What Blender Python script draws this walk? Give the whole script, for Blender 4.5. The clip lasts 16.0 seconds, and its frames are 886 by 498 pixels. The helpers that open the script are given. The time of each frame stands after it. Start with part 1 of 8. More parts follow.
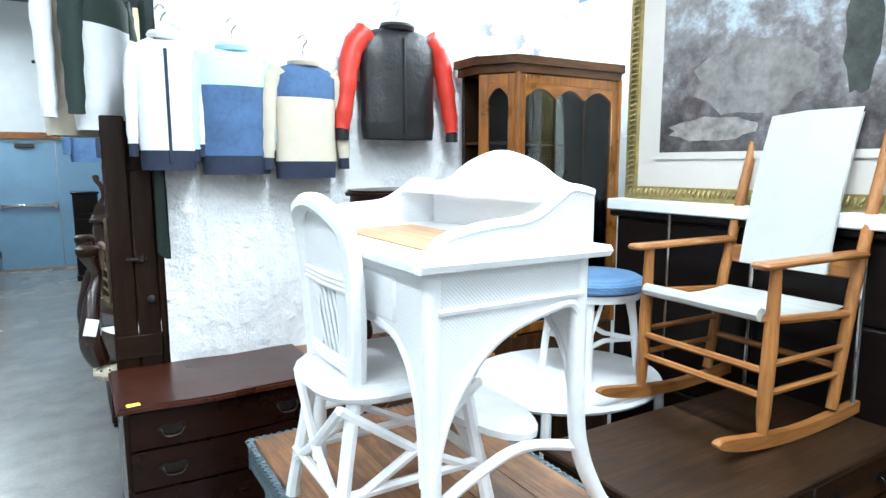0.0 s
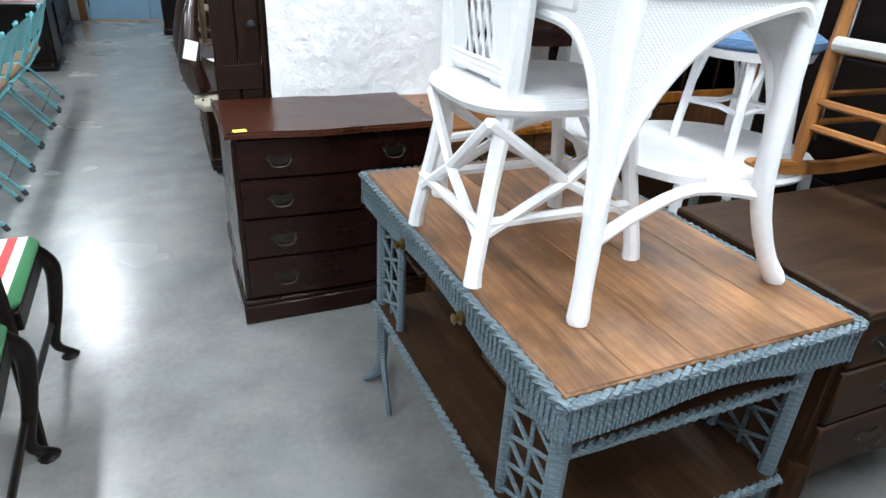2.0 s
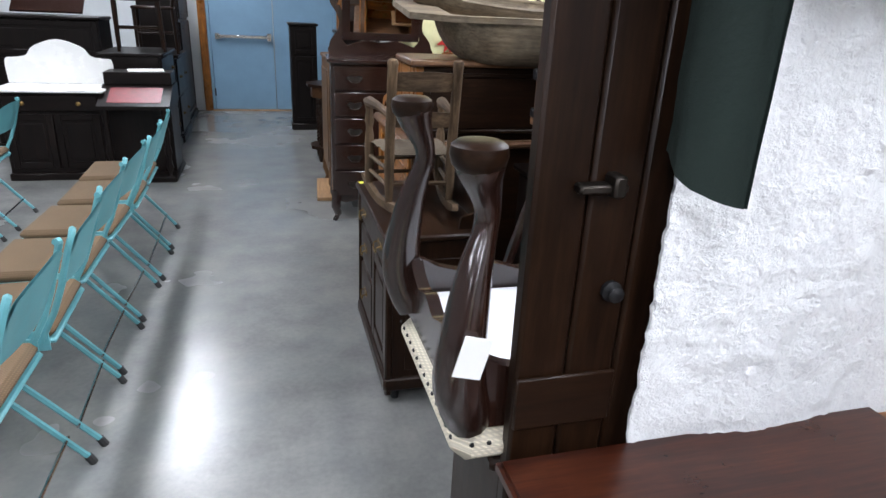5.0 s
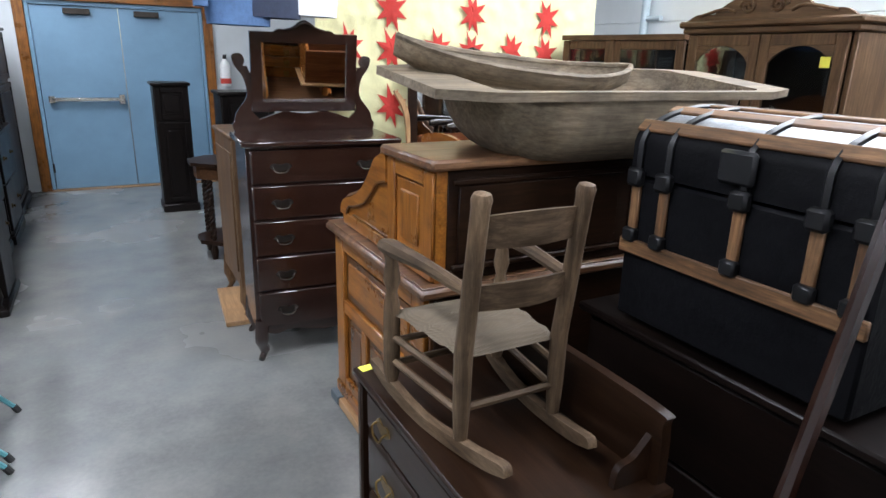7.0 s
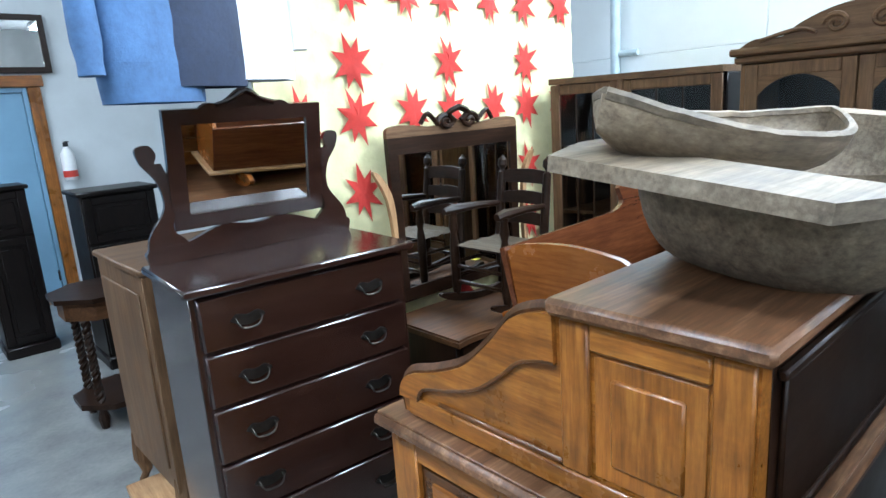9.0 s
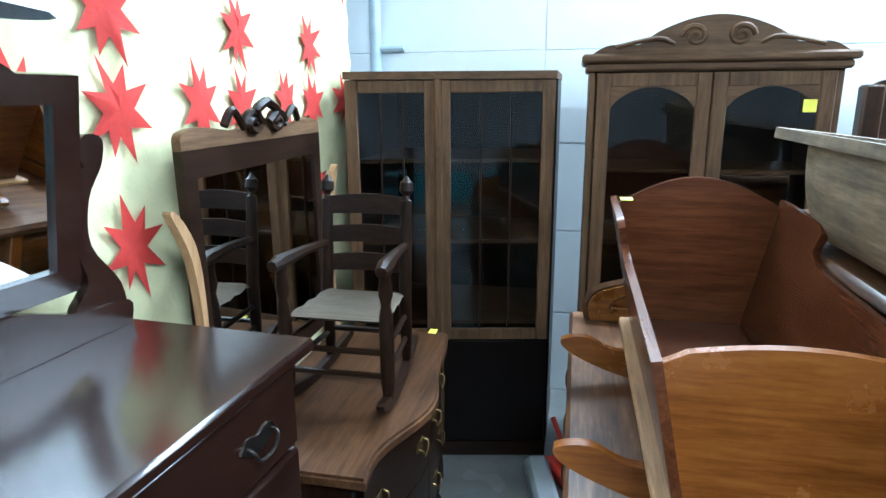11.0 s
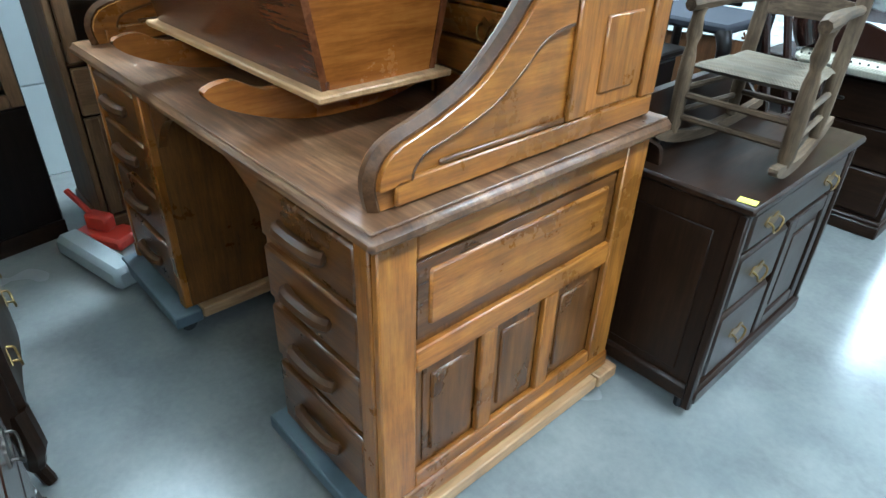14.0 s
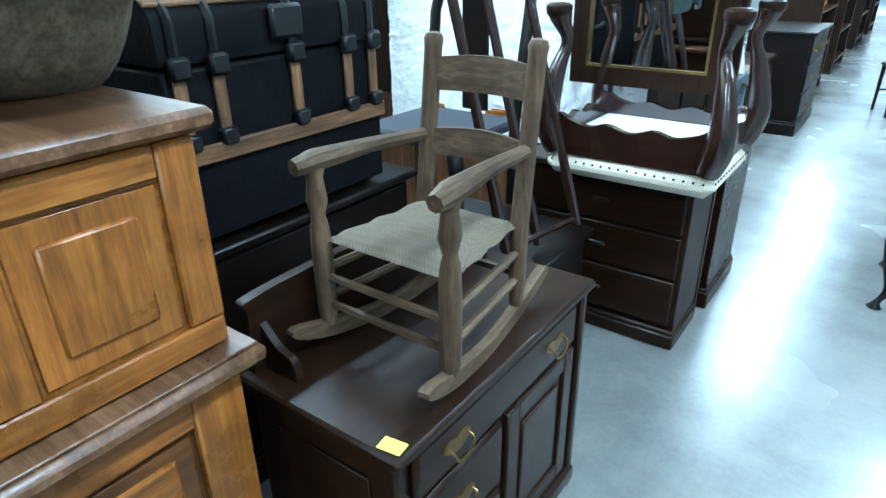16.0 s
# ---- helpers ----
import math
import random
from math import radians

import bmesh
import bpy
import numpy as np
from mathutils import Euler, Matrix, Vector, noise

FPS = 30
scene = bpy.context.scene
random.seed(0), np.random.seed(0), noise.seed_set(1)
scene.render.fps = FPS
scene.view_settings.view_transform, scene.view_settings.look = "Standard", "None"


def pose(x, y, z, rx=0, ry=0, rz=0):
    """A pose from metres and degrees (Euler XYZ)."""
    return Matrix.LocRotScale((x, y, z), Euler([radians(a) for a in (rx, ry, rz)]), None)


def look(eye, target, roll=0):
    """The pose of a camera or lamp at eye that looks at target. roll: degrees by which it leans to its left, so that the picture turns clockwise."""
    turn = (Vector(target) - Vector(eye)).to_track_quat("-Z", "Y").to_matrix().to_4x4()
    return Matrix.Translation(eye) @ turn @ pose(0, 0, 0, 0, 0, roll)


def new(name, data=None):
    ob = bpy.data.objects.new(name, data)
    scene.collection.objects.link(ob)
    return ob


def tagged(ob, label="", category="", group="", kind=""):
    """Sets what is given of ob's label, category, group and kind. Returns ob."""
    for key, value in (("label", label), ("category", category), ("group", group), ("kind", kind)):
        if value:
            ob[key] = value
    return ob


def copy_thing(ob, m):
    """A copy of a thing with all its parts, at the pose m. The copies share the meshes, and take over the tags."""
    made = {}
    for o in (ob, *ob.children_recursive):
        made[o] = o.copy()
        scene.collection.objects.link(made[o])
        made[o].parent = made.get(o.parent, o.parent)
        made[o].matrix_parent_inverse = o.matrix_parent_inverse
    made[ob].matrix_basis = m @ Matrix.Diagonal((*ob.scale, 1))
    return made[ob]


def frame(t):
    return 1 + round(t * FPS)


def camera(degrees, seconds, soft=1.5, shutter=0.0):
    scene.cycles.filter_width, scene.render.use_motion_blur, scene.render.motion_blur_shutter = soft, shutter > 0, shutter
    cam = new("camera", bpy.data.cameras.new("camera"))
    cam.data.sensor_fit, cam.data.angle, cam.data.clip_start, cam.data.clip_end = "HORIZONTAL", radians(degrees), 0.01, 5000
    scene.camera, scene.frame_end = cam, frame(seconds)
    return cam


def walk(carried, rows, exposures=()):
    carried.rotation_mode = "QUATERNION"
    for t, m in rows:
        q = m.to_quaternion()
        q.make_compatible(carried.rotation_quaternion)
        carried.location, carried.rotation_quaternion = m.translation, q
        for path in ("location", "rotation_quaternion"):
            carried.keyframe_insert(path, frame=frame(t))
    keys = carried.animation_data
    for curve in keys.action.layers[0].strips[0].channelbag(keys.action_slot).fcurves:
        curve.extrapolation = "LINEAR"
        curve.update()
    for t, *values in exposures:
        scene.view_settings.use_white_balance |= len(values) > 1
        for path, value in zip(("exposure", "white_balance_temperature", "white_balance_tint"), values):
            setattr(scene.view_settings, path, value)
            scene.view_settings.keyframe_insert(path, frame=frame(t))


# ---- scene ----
cam = camera(71.0, 16.0)
PATH = [
    (0, (0.707, 0.416, 1.626), (1.724, 2.117, 1.352), -0.1),
    (0.5, (0.688, 0.436, 1.522), (1.644, 2.075, 0.89), 2.1),
    (1, (0.694, 0.441, 1.435), (1.607, 1.981, 0.544), 3.7),
    (1.5, (0.687, 0.486, 1.384), (1.529, 2.021, 0.417), 3.6),
    (2, (0.637, 0.64, 1.396), (1.383, 2.265, 0.499), 3.2),
    (2.5, (0.618, 0.86, 1.4), (1.247, 2.572, 0.579), 1.0),
    (3, (0.631, 1.154, 1.46), (1.173, 2.914, 0.68), 2.3),
    (3.5, (0.626, 1.47, 1.481), (1.049, 3.274, 0.727), 3.5),
    (3.7, (0.6, 1.606, 1.485), (1.036, 3.414, 0.75), 3.0),
    (5.8, (0.435, 3.049, 1.454), (0.995, 4.836, 0.753), 3.3),
    (6, (0.433, 3.191, 1.47), (1.009, 4.98, 0.787), 3.2),
    (6.5, (0.364, 3.507, 1.486), (1.057, 5.278, 0.87), 2.6),
    (7, (0.299, 3.818, 1.522), (1.21, 5.499, 0.935), 1.5),
    (7.5, (0.31, 4.132, 1.552), (1.255, 5.824, 1.059), 1.7),
    (8, (0.283, 4.41, 1.568), (1.385, 6.012, 1.101), 2.2),
    (8.2, (0.258, 4.527, 1.586), (1.408, 6.104, 1.151), -0.2),
    (10.3, (0.438, 5.881, 1.565), (2.066, 6.956, 1.124), -0.0),
    (10.5, (0.474, 5.978, 1.576), (2.196, 6.904, 1.155), 0.4),
    (10.8, (0.523, 6.14, 1.58), (2.371, 6.746, 1.112), -0.1),
    (11, (0.553, 6.234, 1.588), (2.452, 6.638, 1.108), -0.4),
    (11.5, (0.718, 6.391, 1.602), (2.676, 6.405, 1.196), 0.9),
    (12, (0.753, 6.532, 1.61), (2.639, 6.021, 1.186), 0.3),
    (12.3, (0.724, 6.579, 1.596), (2.52, 5.846, 1.109), 0.1),
    (12.5, (0.691, 6.592, 1.564), (2.422, 5.748, 1.022), 0.5),
    (13, (0.56, 6.618, 1.486), (2.094, 5.548, 0.777), 2.0),
    (13.5, (0.438, 6.64, 1.405), (1.86, 5.58, 0.481), 1.7),
    (14, (0.379, 6.711, 1.36), (1.62, 5.538, 0.319), 1.9),
    (14.5, (0.329, 6.641, 1.372), (1.435, 5.278, 0.414), 0.2),
    (15, (0.27, 6.39, 1.41), (1.358, 4.965, 0.525), 1.3),
    (15.5, (0.269, 6.122, 1.415), (1.345, 4.688, 0.527), 0.8),
    (16, (0.316, 5.843, 1.43), (1.393, 4.387, 0.581), -0.8),
]
EXPOSURES = [(0, 0.42, 6050, 6), (0.5, 0.32, 6100, 6), (1.5, 0.25, 6300, 9), (2.5, 0.5, 6400, 12), (3.5, 0.32, 6450, 14), (6, 0.22, 6450, 18), (8, 0.62, 6000, 12), (11, 0.92, 5150, 2), (12, 0.95, 5350, 2), (12.5, 0.88, 5200, 2), (13.5, 0.95, 5400, -2), (14.5, 1.55, 5150, -5), (16, 0.95, 5000, -8)]
walk(cam, [(t, look(eye, target, roll)) for t, eye, target, roll in PATH], EXPOSURES)

# ---------------- light ----------------
world = bpy.data.worlds.new("world")
scene.world = world
world.use_nodes = True
sky = world.node_tree.nodes.new("ShaderNodeTexSky")
sky.sky_type, sky.sun_disc, sky.sun_elevation, sky.sun_rotation = "NISHITA", False, radians(40), radians(200)
world.node_tree.links.new(sky.outputs[0], world.node_tree.nodes["Background"].inputs[0])
world.node_tree.nodes["Background"].inputs[1].default_value = 0.1

H_CEIL = 4.0
X_LEFT, X_RIGHT, Y_BACK, Y_END = -7.0, 3.78, -14.0, 11.85
TUBE_WATTS = 108.0
# ceiling strips: x, y, turned along the aisle
# (1.6, 0.9) and (3.25, 4.4) are added to brighten bedspread and side wall
STRIPS = [(-0.7, 9.8), (-0.7, 4.9), (-0.7, 0.2), (1.3, -2.9), (1.3, -7.4), (1.6, 0.9), (3.25, 4.4), (-4.0, -5.0), (-4.0, 1.5), (-4.0, 8.0)]


def area(name, m, sx, sy, watts, color):
    lamp = bpy.data.lights.new(name, "AREA")
    lamp.shape, lamp.size, lamp.size_y, lamp.energy, lamp.color = "RECTANGLE", sx, sy, watts, color
    ob = new(name, lamp)
    ob.matrix_world = m
    return ob


for sx, sy in STRIPS:
    area("tube_light", pose(sx, sy, H_CEIL - 0.36, 0, 0, 0), 0.26, 2.3, TUBE_WATTS, (0.88, 0.95, 1.0))
# daylight through the big doorway at the far back end and the high window over the side wall
area("doorway_daylight", pose(0.6, Y_BACK + 0.1, 1.7, -90, 0, 0), 5.0, 3.2, 330.0, (0.86, 0.95, 1.0))
area("window_daylight", pose(X_RIGHT + 0.1, 4.0, 3.3, 0, 90, 0), 1.2, 6.0, 260.0, (0.9, 0.97, 1.0))


# ---------------- materials ----------------
MATS = {}


def nodes_of(name):
    m = bpy.data.materials.new(name)
    m.use_nodes = True
    nt = m.node_tree
    return m, nt, nt.nodes["Principled BSDF"]


def add(nt, kind, **values):
    n = nt.nodes.new(kind)
    for k, v in values.items():
        n.inputs[k].default_value = v
    return n


def ramp(nt, fac, stops):
    r = nt.nodes.new("ShaderNodeValToRGB")
    el = r.color_ramp.elements
    el[0].position, el[0].color = stops[0][0], (*stops[0][1], 1)
    el[1].position, el[1].color = stops[-1][0], (*stops[-1][1], 1)
    for p, c in stops[1:-1]:
        e = el.new(p)
        e.color = (*c, 1)
    nt.links.new(fac, r.inputs[0])
    return r


def coords(nt, scale, spread=7.0):
    """Object coordinates, stretched, and shifted at random from object to object."""
    tc = nt.nodes.new("ShaderNodeTexCoord")
    info = nt.nodes.new("ShaderNodeObjectInfo")
    mul = nt.nodes.new("ShaderNodeMath")
    mul.operation = "MULTIPLY"
    mul.inputs[1].default_value = spread
    nt.links.new(info.outputs["Random"], mul.inputs[0])
    va = nt.nodes.new("ShaderNodeVectorMath")
    va.operation = "ADD"
    nt.links.new(tc.outputs["Object"], va.inputs[0])
    nt.links.new(mul.outputs[0], va.inputs[1])
    mp = nt.nodes.new("ShaderNodeMapping")
    mp.inputs["Scale"].default_value = scale
    nt.links.new(va.outputs[0], mp.inputs["Vector"])
    return mp.outputs[0], va.outputs[0]


def bump(nt, bsdf, height, strength, distance=0.002):
    b = add(nt, "ShaderNodeBump", Strength=strength, Distance=distance)
    nt.links.new(height, b.inputs["Height"])
    nt.links.new(b.outputs[0], bsdf.inputs["Normal"])


WOODS = {
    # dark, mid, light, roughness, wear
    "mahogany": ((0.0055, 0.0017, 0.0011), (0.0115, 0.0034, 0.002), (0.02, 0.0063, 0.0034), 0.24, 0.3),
    # redder, lighter mahogany for a chest top, with overhead light in its colour
    "lit_red_mahogany": ((0.012, 0.0026, 0.0014), (0.04, 0.0088, 0.0034), (0.075, 0.02, 0.0065), 0.2, 0.7),
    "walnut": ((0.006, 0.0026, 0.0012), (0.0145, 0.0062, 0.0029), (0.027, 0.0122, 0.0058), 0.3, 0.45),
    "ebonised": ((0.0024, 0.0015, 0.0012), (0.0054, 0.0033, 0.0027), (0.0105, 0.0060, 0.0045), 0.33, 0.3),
    "burgundy": ((0.009, 0.0032, 0.0022), (0.018, 0.0068, 0.0045), (0.03, 0.0122, 0.008), 0.16, 0.2),
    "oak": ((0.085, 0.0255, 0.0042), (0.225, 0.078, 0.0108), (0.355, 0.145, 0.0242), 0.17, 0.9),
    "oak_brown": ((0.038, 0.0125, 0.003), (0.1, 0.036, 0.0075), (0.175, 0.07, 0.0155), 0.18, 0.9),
    # worn wood, light tone raised to carry reflected wall and ceiling light
    "desk_top": ((0.032, 0.013, 0.006), (0.12, 0.055, 0.025), (0.27, 0.15, 0.078), 0.2, 1.0),
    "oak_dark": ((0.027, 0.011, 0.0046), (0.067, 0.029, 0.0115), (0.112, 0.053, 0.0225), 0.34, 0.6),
    "oak_pale": ((0.2, 0.105, 0.045), (0.33, 0.185, 0.085), (0.46, 0.28, 0.14), 0.4, 0.35),
    "oak_grey": ((0.056, 0.029, 0.014), (0.11, 0.06, 0.029), (0.17, 0.1, 0.052), 0.42, 0.5),
    "pine": ((0.125, 0.035, 0.006), (0.215, 0.068, 0.0108), (0.285, 0.1, 0.019), 0.2, 0.4),
    "pine_red": ((0.048, 0.0138, 0.0054), (0.088, 0.027, 0.0095), (0.128, 0.043, 0.0155), 0.2, 0.25),
    "honey": ((0.2, 0.072, 0.018), (0.35, 0.145, 0.04), (0.46, 0.22, 0.075), 0.3, 0.3),
    "weathered": ((0.08, 0.055, 0.036), (0.165, 0.118, 0.08), (0.29, 0.22, 0.16), 0.62, 0.6),
    "weathered_dark": ((0.033, 0.0195, 0.011), (0.083, 0.053, 0.031), (0.165, 0.112, 0.07), 0.45, 0.9),
    "trough": ((0.066, 0.046, 0.028), (0.158, 0.119, 0.077), (0.265, 0.211, 0.148), 0.58, 1.0),
    "table_top": ((0.1, 0.042, 0.017), (0.21, 0.098, 0.04), (0.31, 0.168, 0.08), 0.36, 1.0),
    "trunk_slat": ((0.03, 0.014, 0.006), (0.14, 0.068, 0.028), (0.3, 0.16, 0.07), 0.45, 1.0),
    "oak_umber": ((0.012, 0.0048, 0.0016), (0.03, 0.0125, 0.0042), (0.055, 0.024, 0.0085), 0.34, 0.8),
    "shelf_wood": ((0.014, 0.0066, 0.0028), (0.031, 0.0145, 0.006), (0.055, 0.028, 0.012), 0.45, 0.7),
}


def wood(kind, axis="x"):
    """Wood with its grain along one local axis."""
    key = (kind, axis)
    if key in MATS:
        return MATS[key]
    dark, mid, light, rough, wear = WOODS[kind]
    m, nt, bsdf = nodes_of(kind + "_" + axis)
    scale = {"x": (1.1, 14, 14), "y": (14, 1.1, 14), "z": (14, 14, 1.1)}[axis]
    fine_scale = tuple(s * 5.5 for s in scale)
    v, raw = coords(nt, scale)
    grain = add(nt, "ShaderNodeTexNoise", Scale=1.6, Detail=6.0, Roughness=0.62, Distortion=0.9)
    nt.links.new(v, grain.inputs["Vector"])
    mp2 = nt.nodes.new("ShaderNodeMapping")
    mp2.inputs["Scale"].default_value = fine_scale
    nt.links.new(raw, mp2.inputs["Vector"])
    fine = add(nt, "ShaderNodeTexNoise", Scale=1.4, Detail=3.0, Roughness=0.7)
    nt.links.new(mp2.outputs[0], fine.inputs["Vector"])
    stain = add(nt, "ShaderNodeTexNoise", Scale=5.0, Detail=6.0, Roughness=0.66)
    nt.links.new(raw, stain.inputs["Vector"])
    mix = nt.nodes.new("ShaderNodeMix")
    mix.inputs[0].default_value = 0.45
    nt.links.new(grain.outputs[0], mix.inputs[2])
    nt.links.new(fine.outputs[0], mix.inputs[3])
    base = ramp(nt, mix.outputs[0], [(0.32, dark), (0.5, mid), (0.68, light)])
    worn = ramp(nt, stain.outputs[0], [(0.3, (1 - 0.55 * wear,) * 3), (0.52, (1.0, 1.0, 1.0)), (0.72, (1 + 0.5 * wear, 1 + 0.45 * wear, 1 + 0.38 * wear))])
    mm = nt.nodes.new("ShaderNodeMix")
    mm.data_type, mm.blend_type = "RGBA", "MULTIPLY"
    mm.inputs[0].default_value = 1.0
    nt.links.new(base.outputs[0], mm.inputs[6])
    nt.links.new(worn.outputs[0], mm.inputs[7])
    nt.links.new(mm.outputs[2], bsdf.inputs["Base Color"])
    rr = add(nt, "ShaderNodeMapRange", **{"To Min": rough - 0.05, "To Max": rough + 0.05 + 0.3 * wear})
    nt.links.new(stain.outputs[0], rr.inputs[0])
    nt.links.new(rr.outputs[0], bsdf.inputs["Roughness"])
    if kind == "burgundy":
        bsdf.inputs["Specular IOR Level"].default_value = 1.0
    if kind in ("mahogany", "walnut", "ebonised", "weathered_dark", "oak_dark", "oak_grey", "oak_umber", "shelf_wood"):
        bsdf.inputs["Specular IOR Level"].default_value = 0.2
    bump(nt, bsdf, mix.outputs[0], 0.12 + 0.3 * wear, 0.001)
    MATS[key] = m
    return m


def plain(name, color, rough=0.5, metal=0.0, vary=0.18, scale=9.0, bumpy=0.15, dist=0.002, emit=None, sheen=0.0):
    if name in MATS:
        return MATS[name]
    m, nt, bsdf = nodes_of(name)
    v, raw = coords(nt, (1, 1, 1))
    n = add(nt, "ShaderNodeTexNoise", Scale=scale, Detail=6.0, Roughness=0.65)
    nt.links.new(v, n.inputs["Vector"])
    big = add(nt, "ShaderNodeTexNoise", Scale=scale * 0.17, Detail=3.0)
    nt.links.new(v, big.inputs["Vector"])
    mix = nt.nodes.new("ShaderNodeMix")
    mix.inputs[0].default_value = 0.5
    nt.links.new(n.outputs[0], mix.inputs[2])
    nt.links.new(big.outputs[0], mix.inputs[3])
    lo, hi = tuple(c * (1 - vary) for c in color), tuple(min(1.0, c * (1 + vary)) for c in color)
    r = ramp(nt, mix.outputs[0], [(0.33, lo), (0.66, hi)])
    nt.links.new(r.outputs[0], bsdf.inputs["Base Color"])
    bsdf.inputs["Metallic"].default_value = metal
    rr = add(nt, "ShaderNodeMapRange", **{"To Min": max(0.03, rough - 0.07), "To Max": min(1.0, rough + 0.1)})
    nt.links.new(n.outputs[0], rr.inputs[0])
    nt.links.new(rr.outputs[0], bsdf.inputs["Roughness"])
    bsdf.inputs["Sheen Weight"].default_value = sheen
    if bumpy:
        bump(nt, bsdf, n.outputs[0], bumpy, dist)
    if emit:
        bsdf.inputs["Emission Color"].default_value = (*emit[0], 1)
        bsdf.inputs["Emission Strength"].default_value = emit[1]
    MATS[name] = m
    return m


def woven(name, color, scale=90.0, rough=0.8, depth=0.004, vary=0.25):
    """Cloth or cane with a fine crossed weave."""
    if name in MATS:
        return MATS[name]
    m, nt, bsdf = nodes_of(name)
    v, raw = coords(nt, (1, 1, 1), 0.0)
    w1 = add(nt, "ShaderNodeTexWave", Scale=scale / 6.0, Distortion=0.6)
    w1.bands_direction = "DIAGONAL"
    nt.links.new(v, w1.inputs["Vector"])
    w2 = add(nt, "ShaderNodeTexWave", Scale=scale / 6.0, Distortion=0.6)
    w2.bands_direction = "Z"
    nt.links.new(v, w2.inputs["Vector"])
    mul = nt.nodes.new("ShaderNodeMath")
    mul.operation = "MULTIPLY"
    nt.links.new(w1.outputs["Fac"], mul.inputs[0])
    nt.links.new(w2.outputs["Fac"], mul.inputs[1])
    big = add(nt, "ShaderNodeTexNoise", Scale=6.0, Detail=5.0)
    nt.links.new(v, big.inputs["Vector"])
    mix = nt.nodes.new("ShaderNodeMix")
    mix.inputs[0].default_value = 0.5
    nt.links.new(mul.outputs[0], mix.inputs[2])
    nt.links.new(big.outputs[0], mix.inputs[3])
    r = ramp(nt, mix.outputs[0], [(0.15, tuple(c * (1 - vary) for c in color)), (0.6, tuple(min(1, c * (1 + vary * 0.6)) for c in color))])
    nt.links.new(r.outputs[0], bsdf.inputs["Base Color"])
    bsdf.inputs["Roughness"].default_value = rough
    bump(nt, bsdf, mul.outputs[0], 0.5, depth)
    MATS[name] = m
    return m


def glass(name="cabinet_glass"):
    if name in MATS:
        return MATS[name]
    m, nt, bsdf = nodes_of(name)
    nt.nodes.remove(bsdf)
    out = nt.nodes["Material Output"]
    tr = nt.nodes.new("ShaderNodeBsdfTransparent")
    tr.inputs[0].default_value = (0.86, 0.9, 0.9, 1)
    gl = nt.nodes.new("ShaderNodeBsdfGlossy")
    gl.inputs["Roughness"].default_value = 0.02
    fr = add(nt, "ShaderNodeFresnel", IOR=1.5)
    mx = nt.nodes.new("ShaderNodeMixShader")
    nt.links.new(fr.outputs[0], mx.inputs[0])
    nt.links.new(tr.outputs[0], mx.inputs[1])
    nt.links.new(gl.outputs[0], mx.inputs[2])
    nt.links.new(mx.outputs[0], out.inputs[0])
    MATS[name] = m
    return m


def concrete():
    m, nt, bsdf = nodes_of("polished_concrete")
    tc = nt.nodes.new("ShaderNodeTexCoord")
    big = add(nt, "ShaderNodeTexNoise", Scale=0.8, Detail=4.0, Roughness=0.55)
    mid = add(nt, "ShaderNodeTexNoise", Scale=4.0, Detail=4.0, Roughness=0.55)
    grit = add(nt, "ShaderNodeTexNoise", Scale=45.0, Detail=2.0, Roughness=0.6)
    patch = add(nt, "ShaderNodeTexNoise", Scale=1.7, Detail=4.0, Roughness=0.6)
    for n in (big, mid, grit, patch):
        nt.links.new(tc.outputs["Object"], n.inputs["Vector"])
    mix = nt.nodes.new("ShaderNodeMix")
    mix.inputs[0].default_value = 0.45
    nt.links.new(big.outputs[0], mix.inputs[2])
    nt.links.new(mid.outputs[0], mix.inputs[3])
    mix2 = nt.nodes.new("ShaderNodeMix")
    mix2.inputs[0].default_value = 0.14
    nt.links.new(mix.outputs[0], mix2.inputs[2])
    nt.links.new(grit.outputs[0], mix2.inputs[3])
    base = ramp(nt, mix2.outputs[0], [(0.34, (0.115, 0.118, 0.117)), (0.5, (0.185, 0.186, 0.178)), (0.66, (0.26, 0.254, 0.236))])
    # worn remains of blue-grey floor paint
    blue = ramp(nt, patch.outputs[0], [(0.48, (0, 0, 0)), (0.68, (0.4, 0.4, 0.4))])
    mm = nt.nodes.new("ShaderNodeMix")
    mm.data_type = "RGBA"
    nt.links.new(blue.outputs[0], mm.inputs[0])
    nt.links.new(base.outputs[0], mm.inputs[6])
    mm.inputs[7].default_value = (0.155, 0.176, 0.178, 1)
    nt.links.new(mm.outputs[2], bsdf.inputs["Base Color"])
    rr = add(nt, "ShaderNodeMapRange", **{"From Min": 0.3, "From Max": 0.7, "To Min": 0.2, "To Max": 0.3})
    nt.links.new(big.outputs[0], rr.inputs[0])
    nt.links.new(rr.outputs[0], bsdf.inputs["Roughness"])
    bsdf.inputs["Specular IOR Level"].default_value = 0.6
    return m


WHITE_PAINT = plain("white_wicker_paint", (0.82, 0.83, 0.84), 0.45, vary=0.06, scale=60, bumpy=0.5, dist=0.003)
WHITE_WEAVE = woven("white_wicker_weave", (0.82, 0.83, 0.84), 420, 0.5, 0.002, 0.07)
BLUE_WICKER = woven("blue_grey_wicker", (0.115, 0.16, 0.185), 260, 0.55, 0.006)
BRASS = plain("old_brass", (0.2, 0.13, 0.05), 0.42, 1.0, 0.35, 40)
PEWTER = plain("pewter_pull", (0.06, 0.052, 0.045), 0.42, 1.0, 0.3, 40)
CHROME = plain("chrome", (0.6, 0.61, 0.62), 0.2, 1.0, 0.1, 20, 0)
